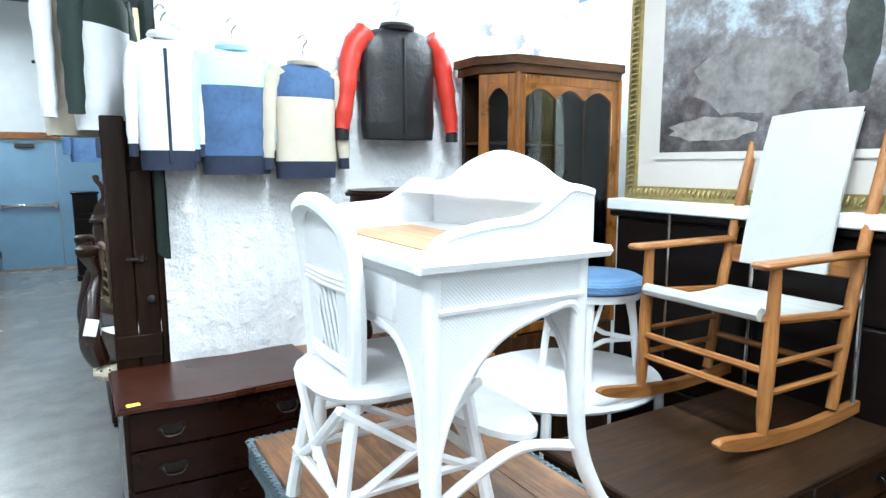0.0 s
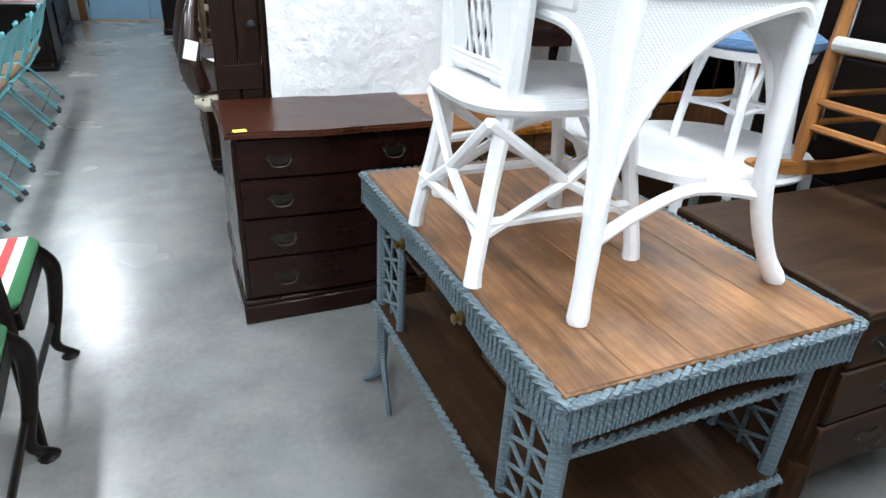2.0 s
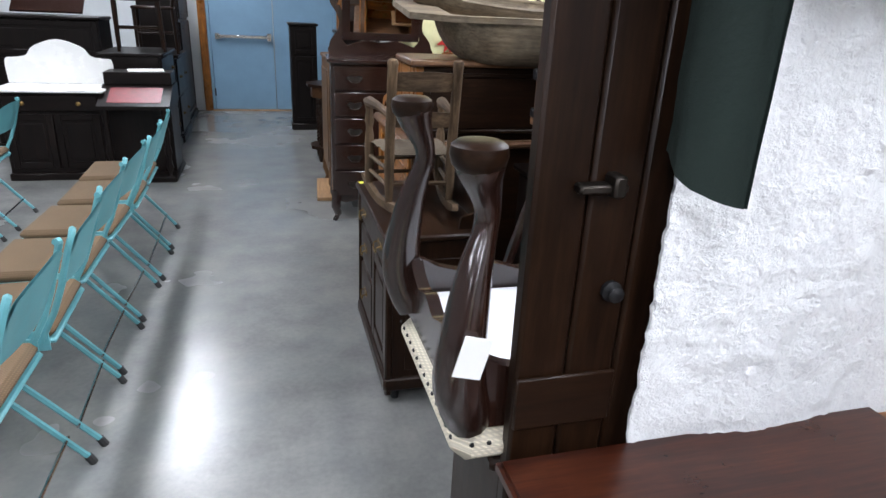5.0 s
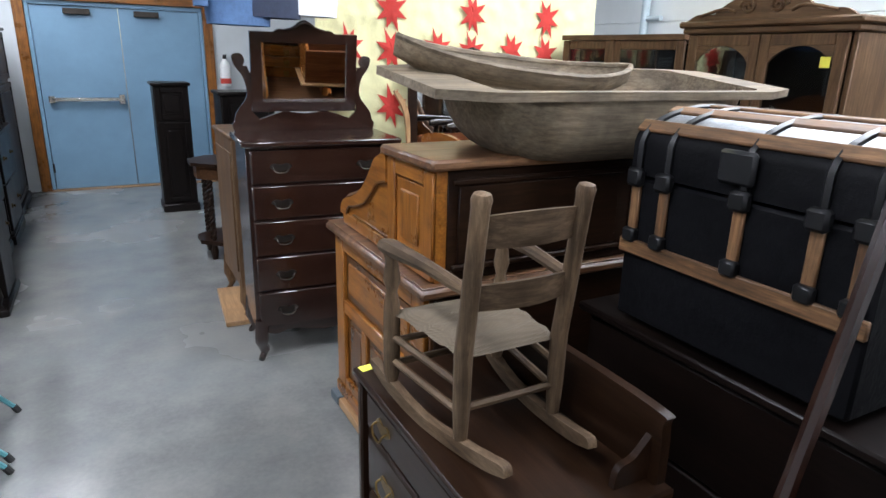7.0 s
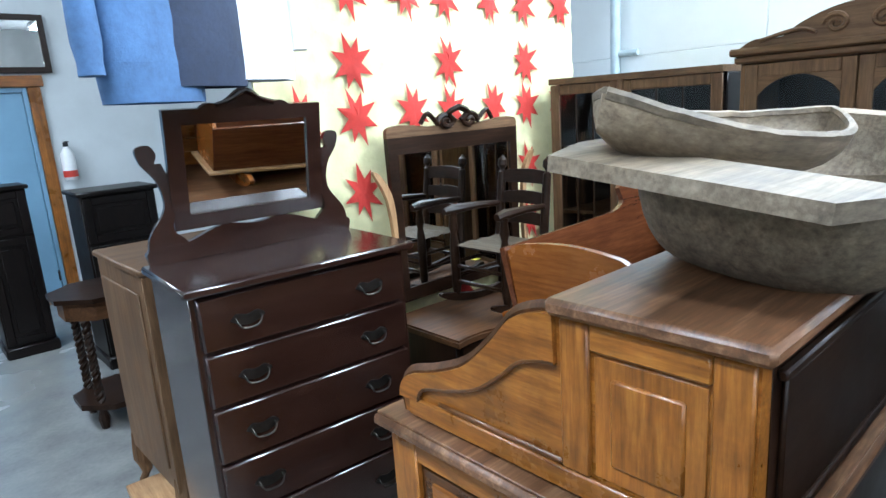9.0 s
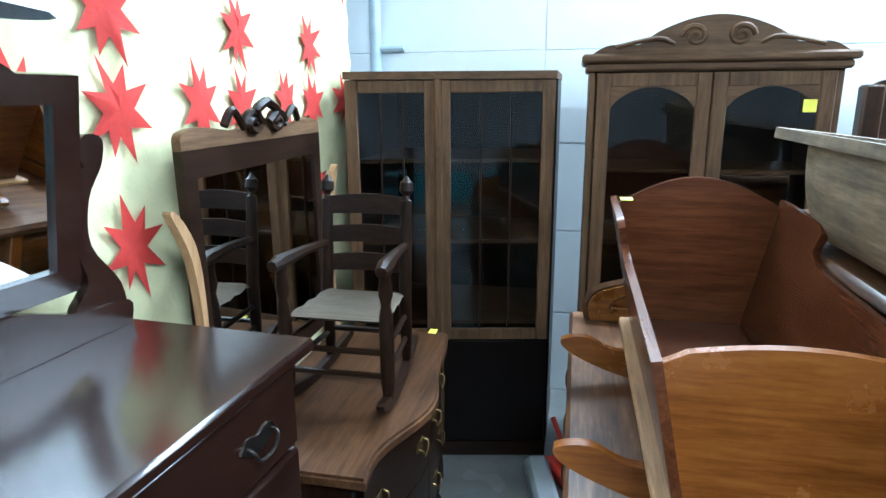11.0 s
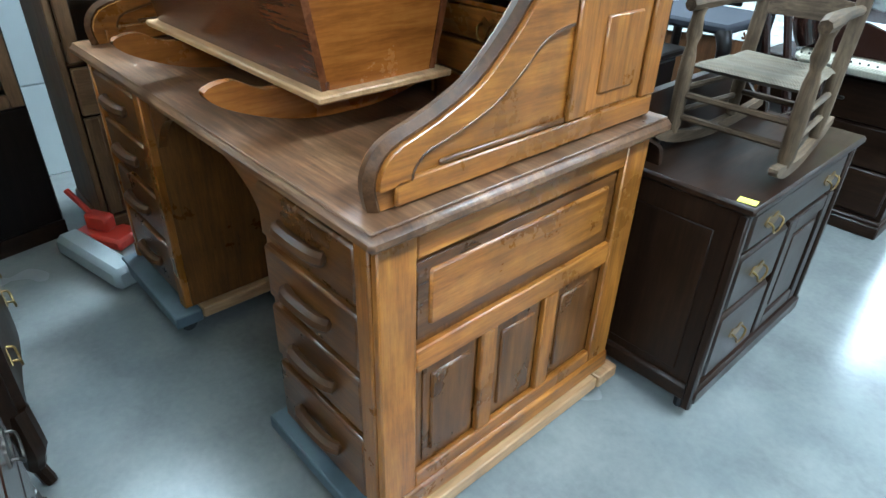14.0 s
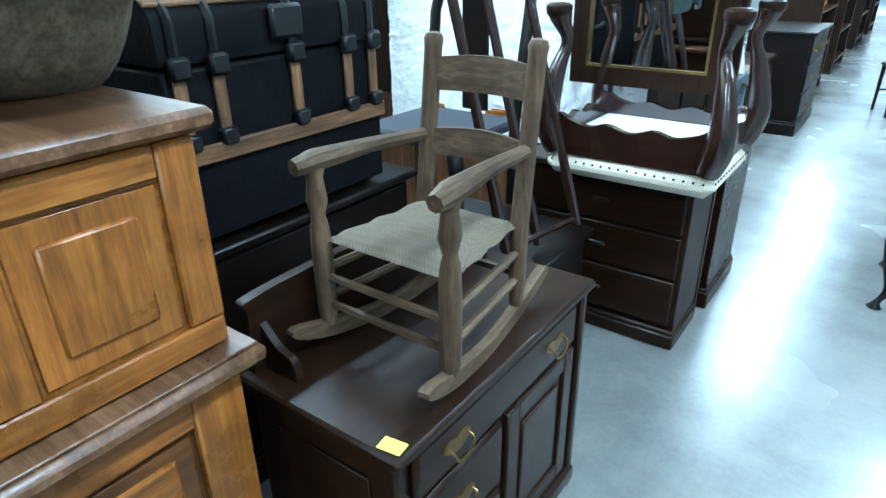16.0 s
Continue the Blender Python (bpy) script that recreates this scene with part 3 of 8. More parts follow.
def side_of_desk(desk, x, s, kind, y0, y1):
    """Panelled outer side of a desk pedestal; s: which way it looks."""
    def bx(a0, a1, z0, z1, p, b=0.004):
        return Geo().box(x, a0, z0, x + s * p, a1, z1, b)
    wy, wz = wood(kind, "y"), wood(kind, "z")
    part("stile", bx(y0, y0 + 0.09, 0.11, 0.835, 0.02), wz, desk)
    part("stile", bx(y1 - 0.09, y1, 0.11, 0.835, 0.02), wz, desk)
    for z0, z1 in ((0.11, 0.2), (0.5, 0.56), (0.77, 0.835)):
        part("rail", bx(y0 + 0.09, y1 - 0.09, z0, z1, 0.019), wy, desk)
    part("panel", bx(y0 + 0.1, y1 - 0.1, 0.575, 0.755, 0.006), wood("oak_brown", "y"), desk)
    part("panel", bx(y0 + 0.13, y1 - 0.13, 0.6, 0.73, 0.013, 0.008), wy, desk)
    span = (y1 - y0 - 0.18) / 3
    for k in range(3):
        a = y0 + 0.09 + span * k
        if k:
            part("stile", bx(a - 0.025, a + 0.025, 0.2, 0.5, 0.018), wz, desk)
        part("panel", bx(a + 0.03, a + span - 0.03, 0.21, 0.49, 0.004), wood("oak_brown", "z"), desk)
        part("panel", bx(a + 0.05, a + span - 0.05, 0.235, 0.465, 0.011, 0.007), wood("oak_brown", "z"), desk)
    part("base_rail", Geo().box(x, y0 - 0.005, 0.1, x + s * 0.028, y1 + 0.005, 0.16, 0.008), wy, desk)


def rolltop_desk():
    # front looks +y; local x runs from the aisle end
    W, D = 1.5, 0.86
    d = thing("rolltop_desk", 1.08, 5.35, 0, 0, "golden oak roll-top desk, roll open, on furniture dollies", "desk")
    k = "oak"
    wx, wy, wz = wood(k, "x"), wood(k, "y"), wood(k, "z")
    dkx = wood("oak_dark", "x")
    # pedestals
    for x0, x1 in ((0.02, 0.44), (W - 0.44, W - 0.02)):
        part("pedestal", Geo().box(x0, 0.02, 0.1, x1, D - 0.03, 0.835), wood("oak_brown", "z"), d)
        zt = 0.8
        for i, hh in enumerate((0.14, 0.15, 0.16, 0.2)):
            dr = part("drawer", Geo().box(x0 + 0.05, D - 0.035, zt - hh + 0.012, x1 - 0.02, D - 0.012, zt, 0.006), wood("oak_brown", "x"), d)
            xm = (x0 + x1) / 2 + 0.015
            part("handle", Geo().tube(smooth_line([(xm - 0.085, D - 0.013, zt - hh / 2), (xm - 0.06, D + 0.004, zt - hh / 2 + 0.005), (xm, D + 0.008, zt - hh / 2 + 0.006), (xm + 0.06, D + 0.004, zt - hh / 2 + 0.005), (xm + 0.085, D - 0.013, zt - hh / 2)], 3), [0.008] + [0.017] * 11 + [0.008], 8), wood("oak_dark", "x"), dr, "long carved wooden pull")
            zt -= hh + 0.012
        part("stile", Geo().box(x0, D - 0.035, 0.1, x0 + 0.045, D - 0.008, 0.835), wz, d)
    side_of_desk(d, 0.02, -1, k, 0.02, D - 0.012)
    side_of_desk(d, W - 0.02, 1, k, 0.02, D - 0.012)
    part("back_panel", Geo().box(0.45, 0.03, 0.25, W - 0.45, 0.05, 0.83), wood("oak_brown", "x"), d)
    # knee arch
    part("knee_arch", Geo().slab(smooth_line([(0.44, 0.66), (0.5, 0.74), (0.62, 0.79), (0.75, 0.8), (0.9, 0.79), (1.0, 0.74), (1.06, 0.66)], 4) + [(1.06, 0.835), (0.44, 0.835)], D - 0.06, D - 0.035, "xz"), wood("oak_brown", "x"), d)
    top = part("desktop", Geo().box(-0.03, -0.02, 0.836, W + 0.03, D + 0.02, 0.868, 0.01).box(-0.018, -0.01, 0.868, W + 0.018, D + 0.012, 0.874, 0.003), wood("desk_top", "x"), d, "worn dark desktop")
    # upper gallery with S-shaped ends
    prof = smooth_line([(0.815, 0.876), (0.822, 0.93), (0.79, 0.975), (0.7, 1.005), (0.6, 1.05), (0.52, 1.12), (0.46, 1.185), (0.4, 1.21), (0.36, 1.215)], 4)
    outline = prof + [(0.012, 1.215), (0.012, 0.876)]
    for x0 in (0.03, W - 0.065):
        e = part("gallery_end", Geo().slab(outline, x0, x0 + 0.035, "yz"), wy, d)
        lip = [(a, b) for a, b in prof]
        part("edge", Geo().tube([(x0 + 0.0175, a, b) for a, b in lip], 0.019, 6), dkx, e)
        for s, xx in ((-1, x0), (1, x0 + 0.035)):
            p = 0.012 * s
            part("bottom_rail", Geo().box(xx, 0.02, 0.878, xx + p, 0.79, 0.925, 0.004), wy, e)
            part("stile", Geo().box(xx, 0.015, 0.926, xx + p, 0.075, 1.212, 0.004), wz, e)
            part("stile", Geo().box(xx, 0.285, 0.926, xx + p, 0.345, 1.212, 0.004), wz, e)
            part("top_rail", Geo().box(xx, 0.076, 1.165, xx + p, 0.284, 1.212, 0.004), wy, e)
            curve = prof[3:]
            n = len(curve)
            inner = [(0.347 + (a - 0.347) * 0.86, 0.926 + (b - 0.926) * 0.68) for a, b in curve]
            band = Geo()
            band.slab(curve + inner[::-1], xx, xx + p, "yz")
            part("curved_rail", band, wy, e)
            part("moulding", Geo().tube([(xx + p * 0.6, a, b) for a, b in inner], 0.006, 6), wood("oak_brown", "y"), e)
            part("moulding", Geo().box(xx, 0.347, 0.926, xx + p * 0.75, 0.69, 0.938, 0.005), wood("oak_brown", "y"), e)
            part("panel", Geo().box(xx, 0.082, 0.932, xx + p * 0.35, 0.278, 1.158, 0.004), wz, e)
            part("panel", Geo().box(xx, 0.115, 0.965, xx + p * 0.9, 0.245, 1.125, 0.008), wz, e)
    # shares the desktop wood, whose pale tone holds part of the window reflection
    part("top_board", Geo().box(0.0, -0.015, 1.218, W, 0.365, 1.25, 0.009), wood("desk_top", "x"), d, "worn top board")
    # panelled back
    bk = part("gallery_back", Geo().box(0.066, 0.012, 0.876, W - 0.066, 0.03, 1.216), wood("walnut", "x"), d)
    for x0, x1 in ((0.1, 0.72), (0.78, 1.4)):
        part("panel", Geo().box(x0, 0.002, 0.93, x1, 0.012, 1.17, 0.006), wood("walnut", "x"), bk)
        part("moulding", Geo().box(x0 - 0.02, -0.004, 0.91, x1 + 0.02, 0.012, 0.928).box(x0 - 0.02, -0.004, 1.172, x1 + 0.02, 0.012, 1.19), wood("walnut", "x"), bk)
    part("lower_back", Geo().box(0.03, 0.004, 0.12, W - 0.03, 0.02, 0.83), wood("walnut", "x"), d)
    # rolled tambour under the top board
    for i in range(4):
        part("tambour_slat", Geo().tube([(0.068, 0.33 + 0.012 * i, 1.2 - 0.016 * i), (W - 0.068, 0.33 + 0.012 * i, 1.2 - 0.016 * i)], 0.012, 6), wood("walnut", "x"), d, "rolled-up tambour slat" if i == 0 else "")
    # little drawers and pigeonholes
    for x0, x1 in ((0.09, 0.42), (W - 0.42, W - 0.09)):
        for z0, z1 in ((0.88, 0.955), (0.96, 1.035), (1.04, 1.11)):
            dr = part("small_drawer", Geo().box(x0, 0.04, z0, x1, 0.345, z1, 0.004), wood("oak", "x"), d)
            bail_pull(dr, 0, 0, 0, BRASS, 0.036).matrix_basis = pose((x0 + x1) / 2, 0.345, (z0 + z1) / 2, 0, 0, 180)
    for i in range(5):
        xx = 0.46 + i * (W - 0.92) / 4
        part("divider", Geo().box(xx - 0.005, 0.04, 0.88, xx + 0.005, 0.32, 1.11, 0.001), wx, d)
    part("small_shelf", Geo().box(0.465, 0.041, 1.0, W - 0.465, 0.318, 1.01, 0.001), wx, d)
    part("small_shelf", Geo().box(0.08, 0.04, 1.112, W - 0.08, 0.35, 1.122, 0.001), wx, d)
    return d


def dolly(x, y, w, dd, label="blue-grey wooden furniture dolly on small castors"):
    t = thing("furniture_dolly", x, y, 0, 0, label, "dolly", "furniture dollies")
    paint = plain("dolly_blue_paint", (0.085, 0.108, 0.125), 0.6, vary=0.3, scale=14)
    for s in (-1, 1):
        part("rail", Geo().box(-w / 2, s * (dd / 2 - 0.05) - 0.045, 0.055, w / 2, s * (dd / 2 - 0.05) + 0.045, 0.098), paint if s > 0 else wood("oak_pale", "x"), t)
        part("crossbar", Geo().box(s * (w / 2 - 0.05) - 0.045, -dd / 2 + 0.1, 0.056, s * (w / 2 - 0.05) + 0.045, dd / 2 - 0.1, 0.097), paint if s > 0 else wood("oak_pale", "y"), t)
        for s2 in (-1, 1):
            part("castor", Geo().tube([(s * (w / 2 - 0.06) - 0.012, s2 * (dd / 2 - 0.06), 0.026), (s * (w / 2 - 0.06) + 0.012, s2 * (dd / 2 - 0.06), 0.026)], 0.026, 10).box(s * (w / 2 - 0.06) - 0.017, s2 * (dd / 2 - 0.06) - 0.012, 0.026, s * (w / 2 - 0.06) + 0.017, s2 * (dd / 2 - 0.06) + 0.012, 0.056), RUBBER, t)


def trough(x, y, z, turn_deg, L, W, H, label, tilt=0.0, lift=0.0, flange=0.13):
    """A hewn dough trough: flat end flanges, rounded hull."""
    t = new("dough_trough")
    t.matrix_basis = pose(x, y, z, tilt, lift, turn_deg)
    tagged(t, label, "dough bowl", "hewn dough troughs")
    def hull(u, v, off):
        an = 2 * math.pi * u
        ca, sa = math.cos(an), math.sin(an)
        k = max(0.0, (v - 0.55) / 0.45)
        zz = k ** 1.7
        grow = (v / 0.55) * 0.8 if v < 0.55 else 0.8 + 0.2 * math.sin(k * math.pi / 2)
        px = (L / 2 - flange - off) * grow * math.copysign(abs(ca) ** 0.55, ca) * (0.93 + 0.07 * zz)
        py = (W / 2 - off) * grow * math.copysign(abs(sa) ** 0.62, sa)
        wob = 0.005 * noise.noise(Vector((px * 6, py * 6, off * 9)))
        return (px, py, off + zz * (H - off) + wob * (1 - zz))
    g = Geo().sheet(lambda u, v: hull(u, v, 0.0), 48, 16)
    g.sheet(lambda u, v: hull(u, v, 0.022), 48, 16)
    part("hull", g, wood("trough", "x"), t)
    l, w2, i_l, i_w = L / 2, W / 2, L / 2 - flange - 0.02, W / 2 - 0.022
    outer = [(-l, -w2 * 0.8), (-l + flange, -w2 - 0.006), (l - flange, -w2 - 0.006), (l, -w2 * 0.8), (l, w2 * 0.8), (l - flange, w2 + 0.006), (-l + flange, w2 + 0.006), (-l, w2 * 0.8)]
    inner = [(-i_l, -i_w * 0.9), (-i_l + 0.05, -i_w), (i_l - 0.05, -i_w), (i_l, -i_w * 0.9), (i_l, i_w * 0.9), (i_l - 0.05, i_w), (-i_l + 0.05, i_w), (-i_l, i_w * 0.9)]
    part("rim", Geo().ring(outer, inner, H - 0.022, H + 0.004), wood("trough", "x"), t)
    return t


def cradle():
    # foot end at local x = 0, head at x = L; stands on two rockers
    L = 0.84
    t = thing("wooden_cradle", 1.42, 5.92, 0.876, 0, "old pine rocking cradle with a raised hood end", "cradle")
    pr, pn = "pine_red", "pine"
    bw, tw, z0, z1 = 0.14, 0.19, 0.105, 0.35
    for s in (-1, 1):
        ol = [(0.0, z0), (L - 0.02, z0), (L, 0.455), (L - 0.27, 0.448)] + smooth_line([(L - 0.27, 0.448), (L - 0.3, 0.43), (L - 0.29, 0.39), (L - 0.32, 0.37), (L - 0.36, z1 + 0.012)], 3)[1:] + [(-0.01, z1)]
        g = Geo().slab(ol, -0.008, 0.008, "xz")
        lean = math.atan2(tw - bw, z1 - z0)
        m = Matrix.Translation((0, s * bw, z0)) @ Matrix.Rotation(-s * lean, 4, "X") @ Matrix.Translation((0, 0, -z0))
        part("side_board", g.turn(m), wood(pr, "x"), t)
    def yw(z):
        return bw + (tw - bw) * (z - z0) / (z1 - z0) - 0.009
    part("foot_board", Geo().slab([(-yw(z0), z0), (yw(z0), z0), (yw(z1), z1 - 0.012)] + [(yw(z1) * (1 - k / 5), z1 + 0.022 * math.sin(math.pi * k / 10)) for k in range(1, 10)] + [(-yw(z1), z1 - 0.012)], 0.0, 0.018, "yz"), wood(pn, "y"), t)
    hz = 0.45
    part("head_board", Geo().slab([(-yw(z0), z0), (yw(z0), z0), (yw(hz), hz - 0.02)] + [(yw(hz) * (1 - k / 5), hz - 0.02 + 0.075 * math.sin(math.pi * k / 10)) for k in range(1, 10)] + [(-yw(hz), hz - 0.02)], L - 0.02, L - 0.002, "yz"), wood(pr, "y"), t)
    part("bottom_board", Geo().box(-0.03, -bw - 0.035, z0 - 0.016, L + 0.01, bw + 0.035, z0), wood("oak_pale", "x"), t)
    # added inner floor, makes the inside darker than the pale bottom board
    part("floor_board", Geo().box(0.02, -bw + 0.012, z0 + 0.002, L - 0.024, bw - 0.012, z0 + 0.012, 0.002), wood(pr, "x"), t)
    for xx in (0.13, L - 0.2):
        ol = smooth_line([(-0.33, 0.105), (-0.27, 0.118), (-0.2, 0.088), (-0.1, 0.089), (0.1, 0.089), (0.2, 0.088), (0.27, 0.118), (0.33, 0.105), (0.3, 0.07), (0.2, 0.028), (0.1, 0.006), (0, 0.001), (-0.1, 0.006), (-0.2, 0.028), (-0.3, 0.07), (-0.33, 0.105)], 4)[:-1]
        part("rocker", Geo().slab(ol, xx, xx + 0.024, "yz"), wood(pn, "y"), t)
    part("corner_post", Geo().box(-0.002, bw - 0.012, z0, 0.016, bw + 0.002, z0 + 0.02), wood(pr, "z"), t)
    return t


def ladder_rocker(x, y, z, turn_deg, kind, label, slats, bw, fw, dp, sh, bh, rockers=True, arms=True, finial=False, seat_mat=None):
    """Slat-back armchair on rockers; faces +y. bw, fw: back and front width."""
    t = thing("rocking_chair", x, y, z, turn_deg, label, "rocking chair", "")
    wz, wx, wy = wood(kind, "z"), wood(kind, "x"), wood(kind, "y")
    r = 0.019
    lift = 0.045 if rockers else 0.0
    lean = 0.13
    def back_x(s, zz):
        return s * (bw / 2)
    def back_y(zz):
        return -dp / 2 - lean * max(0.0, zz - sh) - 0.0
    for s in (-1, 1):
        top = [(bh - 0.03, r * 1.0), (bh - 0.015, r * 1.12), (bh - 0.004, r * 0.9), (bh, r * 0.3)]
        if finial:
            top = [(bh - 0.075, r * 0.9), (bh - 0.07, r * 0.55), (bh - 0.06, r * 0.5), (bh - 0.045, r * 1.15), (bh - 0.02, r * 1.05), (bh - 0.01, r * 0.5), (bh, r * 0.2)]
        prof = [(lift, r * 0.8), (sh * 0.5, r), (sh, r * 1.05), ((sh + bh) / 2, r)] + top
        part("back_post", Geo().tube([(back_x(s, a), back_y(a), a) for a, b in prof], [b for a, b in prof], 10), wz, t)
        ah = sh + 0.145
        fp = [(lift, r * 0.75), (sh * 0.3, r * 1.05), (sh - 0.03, r * 1.1), (sh + 0.02, r), (sh + 0.05, r * 0.7), (sh + 0.08, r * 1.1), (ah - 0.02, r * 0.8), (ah, r * 1.1)] if arms else [(lift, r * 0.75), (sh, r), (sh + 0.03, r)]
        part("front_post", Geo().lathe(s * fw / 2, dp / 2, fp, 10), wz, t)
        if arms:
            part("arm", Geo().tube([(s * bw / 2, back_y(ah) - 0.005, ah + 0.002), (s * (bw + fw) / 4, 0, ah + 0.012), (s * fw / 2, dp / 2, ah + 0.012), (s * (fw / 2 + 0.004), dp / 2 + 0.045, ah + 0.008)], [0.013, 0.016, 0.023, 0.016], 8), wy, t)
        for zz in (sh * 0.45, sh * 0.72):
            part("stretcher", Geo().tube([(s * bw / 2, -dp / 2, zz), (s * fw / 2, dp / 2, zz)], 0.009, 6), wy, t)
        if rockers:
            ol = smooth_line([(-dp / 2 - 0.16, 0.05), (-dp / 2 - 0.1, 0.03), (-dp / 2, 0.012), (0, 0.001), (dp / 2, 0.016), (dp / 2 + 0.09, 0.05), (dp / 2 + 0.085, 0.07), (dp / 2, 0.052), (0, 0.03), (-dp / 2, 0.045), (-dp / 2 - 0.1, 0.062), (-dp / 2 - 0.15, 0.07), (-dp / 2 - 0.16, 0.05)], 3)[:-1]
            g = Geo().slab(ol, -0.011, 0.011, "yz")
            sk = math.atan2((fw - bw) / 2, dp) * s
            part("rocker", g.turn(Matrix.Translation((s * (bw + fw) / 4, 0, 0)) @ Matrix.Rotation(-sk, 4, "Z")), wood(kind, "y"), t)
    for zz, hh in slats:
        n = 8
        ol = []
        g = Geo().sheet(lambda u, v: ((u - 0.5) * (bw - 0.01), back_y(zz + hh * v) - 0.022 * math.sin(math.pi * u), zz + hh * (v if v < 1 else 1 + 0.12 * math.sin(math.pi * u))), n, 2)
        o = len(g.v)
        g.sheet(lambda u, v: ((u - 0.5) * (bw - 0.01), back_y(zz + hh * v) - 0.022 * math.sin(math.pi * u) + 0.009, zz + hh * (v if v < 1 else 1 + 0.12 * math.sin(math.pi * u))), n, 2)
        top0, top1 = [2 * (n + 1) + i for i in range(n + 1)], [o + 2 * (n + 1) + i for i in range(n + 1)]
        bot0, bot1 = list(range(n + 1)), [o + i for i in range(n + 1)]
        g.f += [(top0[i], top0[i + 1], top1[i + 1], top1[i]) for i in range(n)] + [(bot0[i], bot1[i], bot1[i + 1], bot0[i + 1]) for i in range(n)]
        part("slat", g, wx, t)
    for zz in (sh * 0.4, sh * 0.66):
        part("stretcher", Geo().tube([(-fw / 2, dp / 2, zz), (fw / 2, dp / 2, zz)], 0.009, 6), wx, t)
    part("stretcher", Geo().tube([(-bw / 2, -dp / 2, sh * 0.5), (bw / 2, -dp / 2, sh * 0.5)], 0.009, 6), wx, t)
    n = 10
    def seat(u, v, low=0.0):
        wd = bw + (fw - bw) * v
        dip = -0.012 * math.sin(math.pi * u) * math.sin(math.pi * v)
        edge = 0.016 if (u in (0, 1) or v in (0, 1)) else 0
        ridge = 0.004 * math.sin(v * 40)
        return ((u - 0.5) * wd, (v - 0.5) * dp, sh + 0.012 + dip - edge + ridge - low)
    g = Geo().sheet(lambda u, v: seat(u, v), n, n)
    g.sheet(lambda u, v: seat(u, v, 0.022 if not (u in (0, 1) or v in (0, 1)) else 0), n, n)
    part("seat", g, seat_mat or RUSH, t, "woven rush seat")
    return t


def cabriole(g, x, y, z0, z1, ox, oy, r=0.03, up=True):
    """A bent leg from z0 (seat end) to z1 (foot), bowing out along ox, oy."""
    pts = smooth_line([(x, y, z0), (x + ox * 0.035, y + oy * 0.035, z0 + (z1 - z0) * 0.18), (x + ox * 0.02, y + oy * 0.02, z0 + (z1 - z0) * 0.5), (x - ox * 0.005, y - oy * 0.005, z0 + (z1 - z0) * 0.8), (x + ox * 0.02, y + oy * 0.02, z0 + (z1 - z0) * 0.94), (x + ox * 0.025, y + oy * 0.025, z1)], 4)
    n = len(pts)
    rad = []
    for i in range(n):
        k = i / (n - 1)
        rr = r * (1.25 - 0.9 * k) if k < 0.75 else r * (0.55 + 0.9 * max(0, (k - 0.78) / 0.2))
        rad.append(rr)
    rad[-1] = r * 1.05
    return g.tube(pts, rad, 10)


